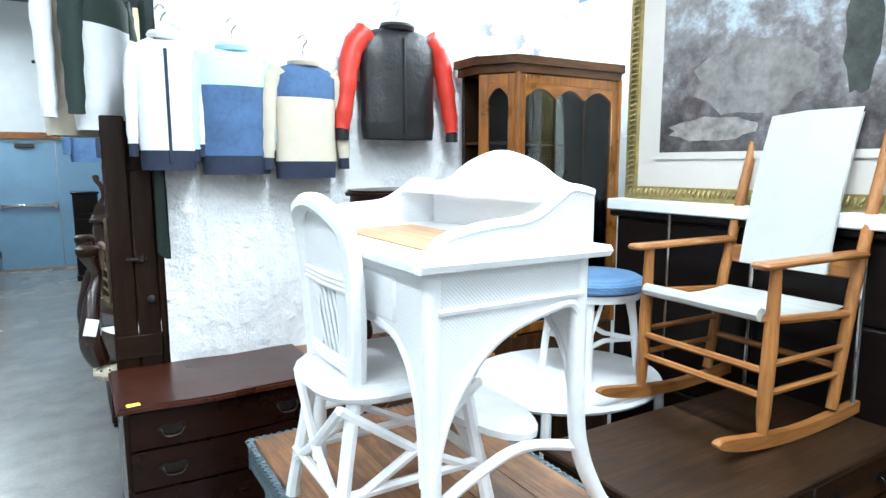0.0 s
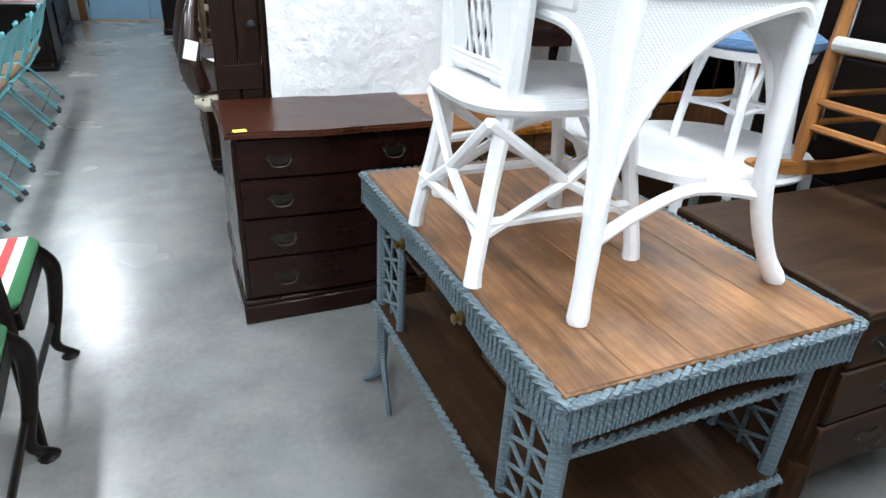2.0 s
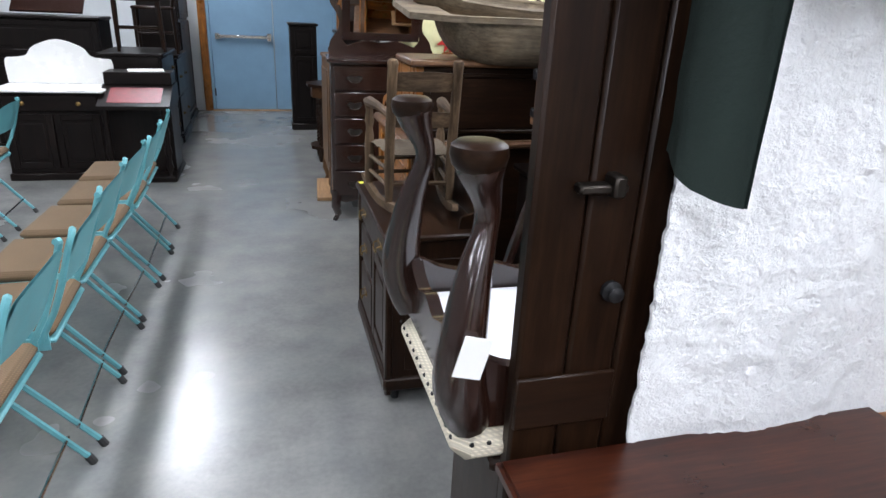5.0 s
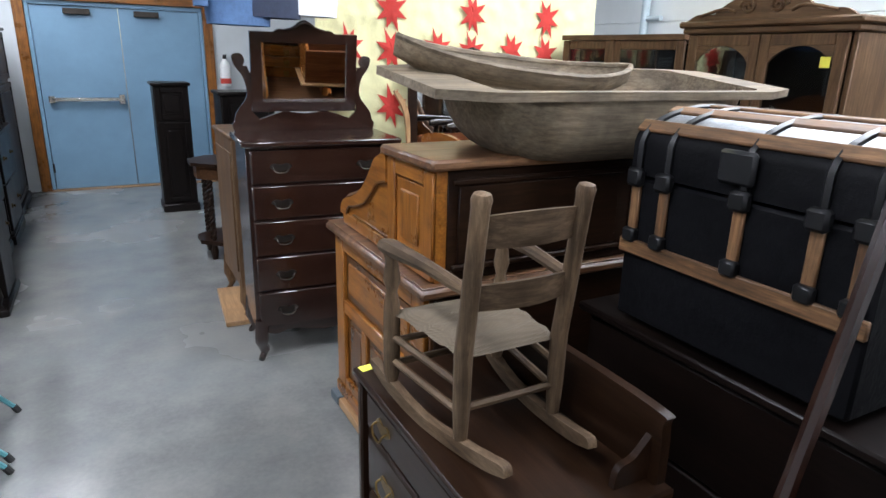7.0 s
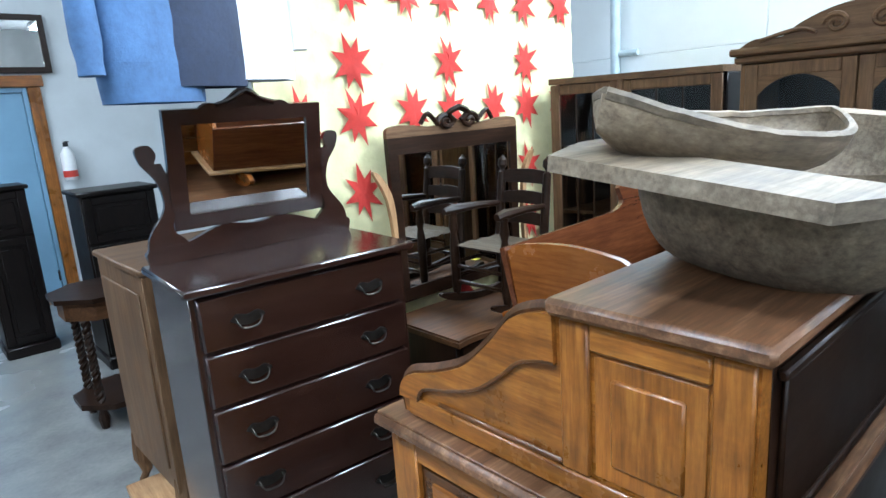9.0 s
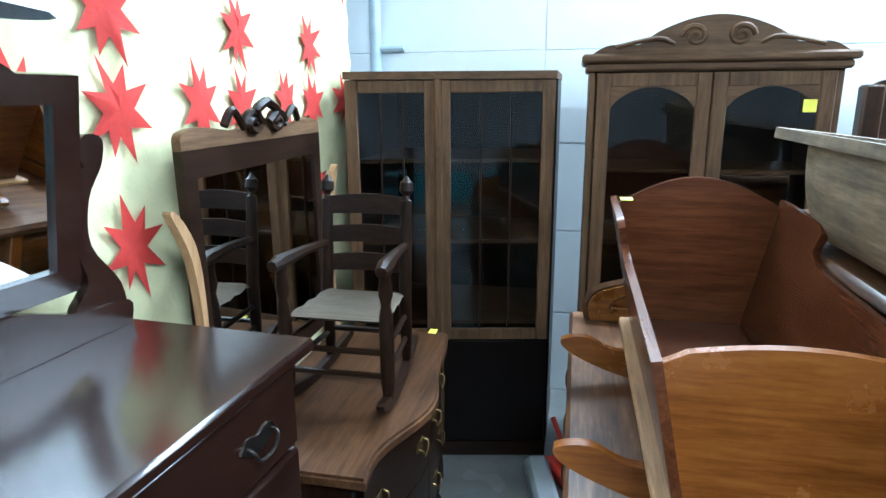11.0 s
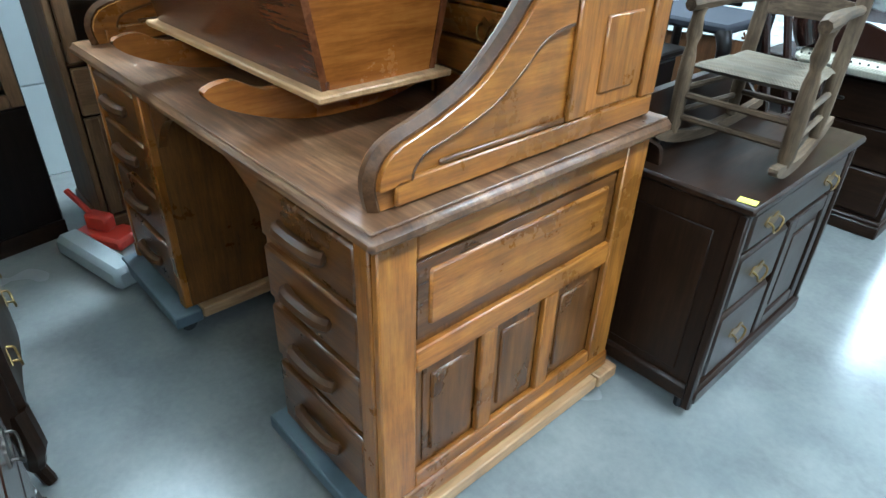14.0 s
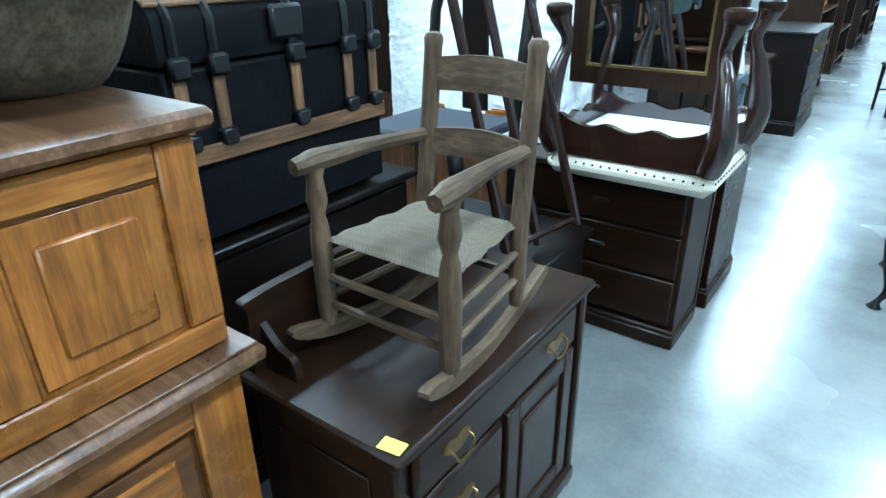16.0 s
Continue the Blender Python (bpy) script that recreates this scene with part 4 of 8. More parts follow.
# ---------------- the row beside the aisle, from the start ----------------
def wicker_table():
    # spans x 1.13..1.84, y 1.24..2.33
    W, D, H = 0.705, 1.085, 0.765
    t = thing("wicker_library_table", 1.4875, 1.7875, 0, 0, "blue-grey wicker library table with a worn oak top and shelves", "table")
    # planked top
    top = part("tabletop", Geo().box(-W / 2 + 0.012, -D / 2 + 0.012, H - 0.022, W / 2 - 0.012, D / 2 - 0.012, H - 0.004, 0.003), wood("table_top", "y"), t, "worn oak top")
    for i in range(5):
        a = -W / 2 + 0.014 + i * (W - 0.028) / 5
        part("plank", Geo().box(a + 0.0008, -D / 2 + 0.014, H - 0.0035, a + (W - 0.028) / 5 - 0.0008, D / 2 - 0.014, H, 0.0015), wood("table_top", "y"), top)
    # braided edge
    def braid(p0, p1, z, r=0.011):
        g = Geo()
        p0, p1 = Vector(p0), Vector(p1)
        n = int((p1 - p0).length / 0.012)
        side = (p1 - p0).normalized().cross(Vector((0, 0, 1)))
        for ph in (0, math.pi):
            g.tube([p0.lerp(p1, i / n) + Vector((0, 0, z)) + side * (0.006 * math.cos(i * 1.6 + ph)) + Vector((0, 0, 0.006 * math.sin(i * 1.6 + ph))) for i in range(n + 1)], r * 0.65, 5)
        return g
    cs = [(-W / 2, -D / 2, 0), (W / 2, -D / 2, 0), (W / 2, D / 2, 0), (-W / 2, D / 2, 0)]
    for i in range(4):
        part("braid", braid(cs[i], cs[(i + 1) % 4], H - 0.012), BLUE_WICKER, t, "braided wicker edge")
    # woven aprons with a dipped lower edge, made of ribs
    for i in range(4):
        p0, p1 = Vector(cs[i]), Vector(cs[(i + 1) % 4])
        L = (p1 - p0).length
        n = int(L / 0.0085)
        dirn = (p1 - p0).normalized()
        out = dirn.cross(Vector((0, 0, 1)))
        g = Geo()
        for k in range(n + 1):
            u = k / n
            drop = 0.066 + 0.016 * (abs(math.cos(math.pi * u)) ** 2) - 0.012 * (abs(u - 0.5) < 0.25) * math.cos((u - 0.5) * 2 * math.pi)
            p = p0.lerp(p1, u) - out * 0.004
            q = 0.0016 * (1 if k % 2 else -1)
            g.tube([p + Vector((0, 0, H - 0.018)), p + out * q + Vector((0, 0, H - 0.018 - drop * 0.5)), p - out * q * 0.5 + Vector((0, 0, H - 0.018 - drop))], 0.0044, 4)
        part("woven_apron", g, BLUE_WICKER, t, "woven wicker apron")["kind"] = "stuff"
    for nm, z, inset in (("shelf", 0.6, 0.05), ("shelf", 0.33, 0.03)):
        lx0 = -W / 2 + inset
        if z > 0.5:
            b = (lx0, -D / 2 + inset, W / 2 - inset, -D / 2 + 0.36)
            part(nm, Geo().box(b[0], b[1], z - 0.016, b[2], b[3], z, 0.004), wood("shelf_wood", "x"), t)
            part(nm, Geo().box(b[0], D / 2 - 0.36, z - 0.016, b[2], D / 2 - inset, z, 0.004), wood("shelf_wood", "x"), t)
            part("braid", braid((b[0], b[1] - 0.006, 0), (b[2], b[1] - 0.006, 0), z - 0.008), BLUE_WICKER, t)
        else:
            part(nm, Geo().box(lx0, -D / 2 + inset, z - 0.016, W / 2 - inset, D / 2 - inset, z, 0.004), wood("shelf_wood", "y"), t)
            part("braid", braid((lx0 - 0.005, -D / 2 + inset, 0), (lx0 - 0.005, D / 2 - inset, 0), z - 0.008), BLUE_WICKER, t)
            part("braid", braid((lx0, -D / 2 + inset - 0.006, 0), (W / 2 - inset, -D / 2 + inset - 0.006, 0), z - 0.008), BLUE_WICKER, t)
    for sx in (-1, 1):
        for sy in (-1, 1):
            x, y = sx * (W / 2 - 0.05), sy * (D / 2 - 0.05)
            g = Geo().tube(smooth_line([(x, y, H - 0.03), (x, y, 0.3), (x, y, 0.12), (x + sx * 0.012, y + sy * 0.012, 0.05), (x + sx * 0.045, y + sy * 0.045, 0.0)], 4), [0.019] * 13 + [0.016] * 4, 8)
            part("leg", g, BLUE_WICKER, t)
            y2 = y - sy * 0.17
            part("leg", Geo().tube([(x, y2, H - 0.03), (x, y2, 0.33)], 0.013, 8), BLUE_WICKER, t)
            fr = Geo()
            for k in range(4):
                z0, z1 = 0.34 + k * 0.075, 0.34 + (k + 1) * 0.075
                fr.tube([(x, y, z0), (x, y2, z1)], 0.005, 5).tube([(x, y2, z0), (x, y, z1)], 0.005, 5)
            fr.tube([(x, (y + y2) / 2, 0.34), (x, (y + y2) / 2, 0.64)], 0.005, 5)
            part("lattice", fr, BLUE_WICKER, t, "crossed wicker lattice")
            part("brace", Geo().tube(smooth_line([(x, y - sy * 0.02, 0.3), (x, y + sy * 0.0, 0.16), (x + sx * 0.03, y - sy * 0.14, 0.04), (x + sx * 0.03, y - sy * 0.16, 0.0)], 4), 0.01, 6), BLUE_WICKER, t)
    for yy in (-0.18, 0.18):
        knob_pull(t, 0, 0, 0, 0.012).matrix_basis = pose(-W / 2, yy, H - 0.07, 0, 0, -90)
    return t


wicker_table()


def wicker_desk():
    # small white writing desk; its kneehole looks towards the aisle
    t = thing("wicker_writing_desk", 1.475, 1.755, 0.766, 0, "white-painted wicker writing desk standing on a table", "desk")
    X, Y, H = 0.205, 0.335, 0.66
    for sx in (-1, 1):
        for sy in (-1, 1):
            x, y = sx * (X - 0.015), sy * (Y - 0.01)
            kick = 0.13 if sx > 0 else -0.005
            part("leg", Geo().tube(smooth_line([(x, y, H), (x, y, 0.42), (x + kick * 0.1, y, 0.22), (x + kick * 0.55, y + sy * 0.003, 0.08), (x + kick, y + sy * 0.006, 0)], 5), [0.021] * 12 + [0.02, 0.02, 0.019, 0.019, 0.019, 0.02, 0.021, 0.022, 0.02], 10), WHITE_PAINT, t)
    # woven skirts that flare from the legs like trumpets
    side = smooth_line([(-X + 0.012, 0.22), (-X + 0.024, 0.29), (-X + 0.052, 0.37), (-X + 0.11, 0.455), (-X + 0.19, 0.515), (X - 0.1, 0.55), (X - 0.045, 0.555), (X - 0.015, 0.52)], 6)
    for sy in (-1, 1):
        y0 = sy * (Y - 0.004)
        sk = part("skirt", Geo().slab(side + [(X - 0.015, H), (-X + 0.012, H)], y0 - 0.008, y0 + 0.008, "xz"), WHITE_WEAVE, t, "woven arched side")
        part("arch_trim", Geo().tube([(a, y0 + sy * 0.004, b) for a, b in side], 0.011, 8), WHITE_PAINT, sk, "wrapped cane edge")
        part("coil", Geo().tube([(-X + 0.02, y0 + sy * 0.009, 0.575), (X - 0.02, y0 + sy * 0.009, 0.575)], 0.008, 6), WHITE_PAINT, sk)
    front = smooth_line([(-Y + 0.012, 0.22), (-Y + 0.019, 0.31), (-Y + 0.038, 0.4), (-Y + 0.085, 0.475), (-Y + 0.18, 0.515), (Y - 0.18, 0.515), (Y - 0.085, 0.475), (Y - 0.038, 0.4), (Y - 0.019, 0.31), (Y - 0.012, 0.22)], 5)
    for x0, nm in ((-X + 0.004, "woven kneehole front"), (X - 0.01, "woven back")):
        sk = part("skirt", Geo().slab(front + [(Y - 0.012, H), (-Y + 0.012, H)], x0 - 0.008, x0 + 0.008, "yz"), WHITE_WEAVE, t, nm)
        part("arch_trim", Geo().tube([(x0 - 0.004, a, b) for a, b in front], 0.011, 8), WHITE_PAINT, sk, "wrapped cane edge")
    dr = part("drawer", Geo().box(-X - 0.01, -Y + 0.12, 0.53, -X + 0.006, Y - 0.12, 0.63, 0.006), WHITE_PAINT, t)
    knob_pull(dr, 0, 0, 0, 0.011, WHITE_PAINT).matrix_basis = pose(-X - 0.01, 0, 0.58, 0, 0, -90)
    part("top", Geo().box(-X - 0.03, -Y - 0.03, H, X + 0.03, Y + 0.03, H + 0.022, 0.009), WHITE_PAINT, t)
    part("braid", Geo().tube([(-X - 0.03, -Y - 0.03, H + 0.01), (X + 0.03, -Y - 0.03, H + 0.01), (X + 0.03, Y + 0.03, H + 0.01), (-X - 0.03, Y + 0.03, H + 0.01), (-X - 0.03, -Y - 0.03, H + 0.01)], 0.014, 6), WHITE_PAINT, t)
    # gallery round three sides, its back arched
    low = smooth_line([(-X + 0.0, H + 0.022), (-X + 0.03, H + 0.055), (-X + 0.12, H + 0.075), (0.03, H + 0.085), (0.1, H + 0.12), (X - 0.06, H + 0.145), (X, H + 0.135)], 4) + [(X, H + 0.022)]
    for sy in (-1, 1):
        gs = part("gallery_side", Geo().slab(low, sy * (Y + 0.0), sy * (Y + 0.016), "xz"), WHITE_WEAVE, t)
        part("gallery_trim", Geo().tube([(a, sy * (Y + 0.008), b) for a, b in low[:-1]], 0.012, 6), WHITE_PAINT, gs)
    arch = smooth_line([(-Y, H + 0.13), (-Y + 0.1, H + 0.15), (-Y + 0.2, H + 0.195), (0, H + 0.22), (Y - 0.2, H + 0.195), (Y - 0.1, H + 0.15), (Y, H + 0.13)], 5)
    gb = part("gallery_back", Geo().slab(arch + [(Y, H + 0.022), (-Y, H + 0.022)], X - 0.006, X + 0.012, "yz"), WHITE_WEAVE, t, "arched woven back")
    part("gallery_trim", Geo().tube([(X + 0.003, a, b) for a, b in arch], 0.014, 8), WHITE_PAINT, gb)
    part("gallery_shelf", Geo().box(0.08, -Y - 0.002, H + 0.115, X - 0.008, Y - 0.002, H + 0.13, 0.005), WHITE_PAINT, t)
    part("inset", Geo().box(-0.16, -0.24, H + 0.0225, 0.07, 0.24, H + 0.026, 0.001), wood("oak_pale", "y"), t, "pale oak writing surface")
    for sy in (-1, 1):
        part("stretcher", Geo().tube(smooth_line([(-X + 0.015, sy * (Y - 0.01), 0.16), (-0.06, sy * (Y - 0.05), 0.185), (0.08, sy * (Y - 0.06), 0.215), (X - 0.005, sy * (Y - 0.01), 0.21)], 4), 0.013, 8), WHITE_PAINT, t)
    part("foot_shelf", Geo().slab([(0.13 + 0.1 * math.cos(2 * math.pi * i / 24), 0.24 * math.sin(2 * math.pi * i / 24)) for i in range(24)], 0.205, 0.222), WHITE_PAINT, t, "small oval shelf between the legs")


wicker_desk()


def wicker_chair():
    # faces +x, towards the desk; back at the aisle side
    t = thing("wicker_chair", 1.353, 1.772, 0.766, 0, "white-painted wicker chair with crossed stretchers, on the table", "chair")
    X, Y, S = 0.19, 0.15, 0.36
    for sx in (-1, 1):
        for sy in (-1, 1):
            x, y = sx * X, sy * Y
            top = S if sx > 0 else 0.72
            part("leg", Geo().tube([(x + sx * 0.01, y + sy * 0.01, 0), (x + sx * 0.008, y + sy * 0.008, 0.03), (x - sx * 0.022, y - sy * 0.01, 0.2), (x - sx * 0.05, y - sy * 0.02, S)] + ([(x + 0.045, y, 0.56), (x + 0.03, y, top)] if sx < 0 else []), [0.02, 0.018, 0.017, 0.018] + ([0.017, 0.018] if sx < 0 else []), 8), WHITE_PAINT, t)
    ol = [(math.copysign(abs(math.cos(a)) ** 0.6, math.cos(a)) * 0.2, math.copysign(abs(math.sin(a)) ** 0.6, math.sin(a)) * 0.175) for a in [2 * math.pi * i / 32 for i in range(32)]]
    part("seat", Geo().slab(ol, S - 0.02, S + 0.012).slab([(a * 0.97, b * 0.97) for a, b in ol], S + 0.012, S + 0.022), WHITE_PAINT, t)
    part("seat_braid", Geo().tube([(a * 1.01, b * 1.01, S - 0.002) for a, b in ol + ol[:1]], 0.013, 6), WHITE_PAINT, t)
    for a, b in (((-X, -Y), (X, -Y)), ((-X, Y), (X, Y)), ((X, -Y), (X, Y)), ((-X, -Y), (-X, Y))):
        part("brace", Geo().tube([(a[0], a[1], 0.1), ((a[0] + b[0]) / 2, (a[1] + b[1]) / 2, 0.2), (b[0] * 0.95, b[1] * 0.95, S - 0.03)], 0.012, 6), WHITE_PAINT, t)
        part("brace", Geo().tube([(b[0], b[1], 0.1), ((a[0] + b[0]) / 2, (a[1] + b[1]) / 2, 0.2), (a[0] * 0.95, a[1] * 0.95, S - 0.03)], 0.012, 6), WHITE_PAINT, t)
        part("stretcher", Geo().tube([(a[0], a[1], 0.13), (b[0], b[1], 0.13)], 0.012, 6), WHITE_PAINT, t)
    # back: rolled frame, woven panels round a lattice window
    B = X - 0.055
    fr = smooth_line([(-B, -Y + 0.02, 0.36), (-B - 0.004, -Y + 0.002, 0.55), (-B - 0.02, -Y, 0.7), (-B - 0.04, -Y + 0.05, 0.755), (-B - 0.045, 0, 0.775), (-B - 0.04, Y - 0.05, 0.755), (-B - 0.02, Y, 0.7), (-B - 0.004, Y - 0.002, 0.55), (-B, Y - 0.02, 0.36)], 5)
    part("back_frame", Geo().tube(fr, 0.022, 8), WHITE_PAINT, t)
    def bx(z):
        return -B - 0.07 * max(0.0, z - 0.38) ** 1.3
    def panel(y0, y1, z0, z1):
        g = Geo()
        for off in (-0.007, 0.007):
            g.sheet(lambda u, v: (bx(z0 + (z1 - z0) * v) + off, y0 + (y1 - y0) * u, z0 + (z1 - z0) * v), 6, 8)
        return part("back_panel", g, WHITE_WEAVE, t, "closely woven back panel")
    panel(-Y + 0.01, -0.055, 0.385, 0.62)
    panel(0.055, Y - 0.01, 0.385, 0.62)
    panel(-Y + 0.01, Y - 0.01, 0.585, 0.745)
    for i in range(5):
        a = -0.06 + 0.03 * i
        for d in (-1, 1):
            part("lattice_cane", Geo().tube([(bx(0.4) - 0.004 * d, a - 0.035 * d, 0.39), (bx(0.5) - 0.004 * d, a, 0.49), (bx(0.58) - 0.004 * d, a + 0.035 * d, 0.59)], 0.0045, 5), WHITE_PAINT, t)
    for z in (0.4, 0.585):
        for k in range(3):
            part("wrapped_band", Geo().tube([(bx(z) - 0.008, -Y + 0.005, z + 0.011 * k), (bx(z) - 0.014, 0, z + 0.011 * k), (bx(z) - 0.008, Y - 0.005, z + 0.011 * k)], 0.006, 6), WHITE_PAINT, t)


wicker_chair()

# reddish table in front of the camera's start
def red_table():
    t = thing("side_table", 1.75, 0.55, 0, 0, "red-brown mahogany table with a plain polished top", "table")
    part("tabletop", Geo().box(-0.56, -0.375, 0.69, 0.56, 0.375, 0.715, 0.008), wood("mahogany", "x"), t)
    part("apron", Geo().box(-0.5, -0.32, 0.6, 0.5, 0.32, 0.69), wood("mahogany", "x"), t)
    for sx in (-1, 1):
        for sy in (-1, 1):
            part("leg", cabriole(Geo(), sx * 0.48, sy * 0.3, 0.66, 0.0, sx, sy, 0.03), wood("mahogany", "z"), t)


red_table()
tag_on(1.82, 0.895, 0.715, 12)

# tops in a lighter wood than the bodies: light from above put into colour
chest("bachelor_chest", 1.18, 3.02, 0, 0.74, 0.45, 0.772, [(1, 1), (1.05, 1), (1.1, 1), (1.15, 1)], "mahogany", "dark mahogany four-drawer chest with a serpentine front", "dresser", amp=0.02, top_kind="lit_red_mahogany", top_t=0.022, over=0.022, leg_h=0.1, pull="plate")
tag_on(0.845, 2.8, 0.772, 5)
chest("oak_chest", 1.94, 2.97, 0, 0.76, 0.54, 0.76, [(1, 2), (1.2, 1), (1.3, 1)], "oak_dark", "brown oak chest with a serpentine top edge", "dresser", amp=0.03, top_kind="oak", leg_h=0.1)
tag_on(1.585, 2.73, 0.76, -8)


def vitrine():
    t = thing("display_table", 2.06, 2.95, 0.76, 0, "oval mahogany display table with glass sides on bent legs", "display table")
    def oval(a, b, n=32):
        return [(a * math.cos(2 * math.pi * i / n), b * math.sin(2 * math.pi * i / n)) for i in range(n)]
    A, B = 0.3, 0.21
    k = "mahogany"
    part("base_board", Geo().slab(oval(A + 0.015, B + 0.015), 0.335, 0.35).slab(oval(A, B), 0.35, 0.375), wood(k, "x"), t)
    part("apron", Geo().ring(oval(A - 0.01, B - 0.01), oval(A - 0.03, B - 0.03), 0.28, 0.335), wood(k, "x"), t)
    for i in range(4):
        a = math.pi / 4 + math.pi / 2 * i
        part("leg", cabriole(Geo(), (A - 0.05) * math.cos(a), (B - 0.03) * math.sin(a), 0.32, 0.0, math.cos(a), math.sin(a), 0.022), wood(k, "z"), t)
    for i in range(8):
        a = 2 * math.pi * (i + 0.5) / 8
        part("post", Geo().lathe((A - 0.015) * math.cos(a), (B - 0.015) * math.sin(a), [(0.375, 0.012), (0.705, 0.012)], 6), wood(k, "z"), t)
    part("rail", Geo().ring(oval(A, B), oval(A - 0.03, B - 0.03), 0.375, 0.4).ring(oval(A, B), oval(A - 0.03, B - 0.03), 0.69, 0.725), wood(k, "x"), t)
    part("pane", Geo().ring(oval(A - 0.014, B - 0.014), oval(A - 0.017, B - 0.017), 0.4, 0.69), GLASS, t, "curved glass")
    part("top", Geo().slab(oval(A + 0.02, B + 0.02), 0.725, 0.74).slab(oval(A + 0.01, B + 0.01), 0.74, 0.75), wood(k, "x"), t)
    part("shelf", Geo().slab(oval(A - 0.03, B - 0.03), 0.5, 0.505), wood(k, "x"), t)


vitrine()


def hanging(name, x0, x1, y, z0, z1, mat, label, category, waves=5, depth=0.03, nu=60, nv=30, axis="x", fine=0.006, seed=1.0, tuft=0.0):
    """A cloth sheet with folds, hung from its top edge."""
    g = Geo()
    def fn(u, v, off=0.0):
        fold = depth * math.sin(u * waves * 2 * math.pi + seed) * (0.35 + 0.65 * (1 - v)) + 0.4 * depth * math.sin(u * waves * 5.3 + seed * 3)
        lump = fine * noise.noise(Vector((u * 34, v * 30, seed))) - tuft * (abs(noise.noise(Vector((u * 21, v * 58, seed + 5)))) + 0.7 * abs(noise.noise(Vector((u * 70, v * 110, seed + 9)))))
        a = x0 + (x1 - x0) * u
        zz = z0 + (z1 - z0) * v - (0.02 * math.sin(u * 7 + seed) if v == 0 else 0)
        p = y + fold + lump + off
        return (a, p, zz) if axis == "x" else (p, a, zz)
    g.sheet(lambda u, v: fn(u, v), nu, nv)
    g.sheet(lambda u, v: fn(u, v, 0.006), nu, nv)
    return solid(name, g, mat, label, category)


CHENILLE = plain("white_chenille", (0.88, 0.89, 0.9), 0.9, vary=0.05, scale=70, bumpy=1.0, dist=0.012, sheen=0.3)
hanging("chenille_bedspread", 1.03, 2.55, 3.257, 0.62, 3.0, CHENILLE, "white tufted chenille bedspread hung up as a partition", "bedspread", waves=3, depth=0.01, nu=170, nv=190, fine=0.006, tuft=0.013)
g = Geo().tube([(0.6, 3.28, 3.02), (3.72, 3.28, 3.02)], 0.016)
solid("hanging_rod", g, PEWTER, "grey metal rod that carries the hung cloths", "rod")


def mirror_back_boards():
    # these planks are the back of the large dresser mirror behind them
    t = thing("plank_headboard", 0.945, 3.325, 0, 0, "dark brown upright planks with iron fittings, the back of a dresser mirror", "headboard")
    for i, (x0, x1, zt) in enumerate(((-0.12, -0.03, 1.82), (-0.027, 0.06, 1.6), (0.063, 0.2, 1.72))):
        part("board", Geo().box(x0, -0.02, 0.0, x1, 0.015, zt, 0.006), wood("walnut", "z"), t)
    part("rail", Geo().box(-0.12, -0.03, 0.8, 0.06, -0.021, 0.9, 0.003), wood("walnut", "x"), t)
    part("latch", Geo().box(-0.06, -0.05, 1.22, 0.02, -0.022, 1.235).box(-0.01, -0.06, 1.215, 0.01, -0.022, 1.25), PEWTER, t, "iron latch")
    knob_pull(t, 0.03, -0.022, 1.05, 0.014, IRON)


mirror_back_boards()

chest("three_drawer_chest", 1.17, 3.495, 180, 0.68, 0.3, 0.7, [(1, 1), (1, 1), (1.1, 1)], "walnut", "dark walnut three-drawer chest below an upturned bench", "dresser", pull="bar", pulls=1, leg_h=0.08)


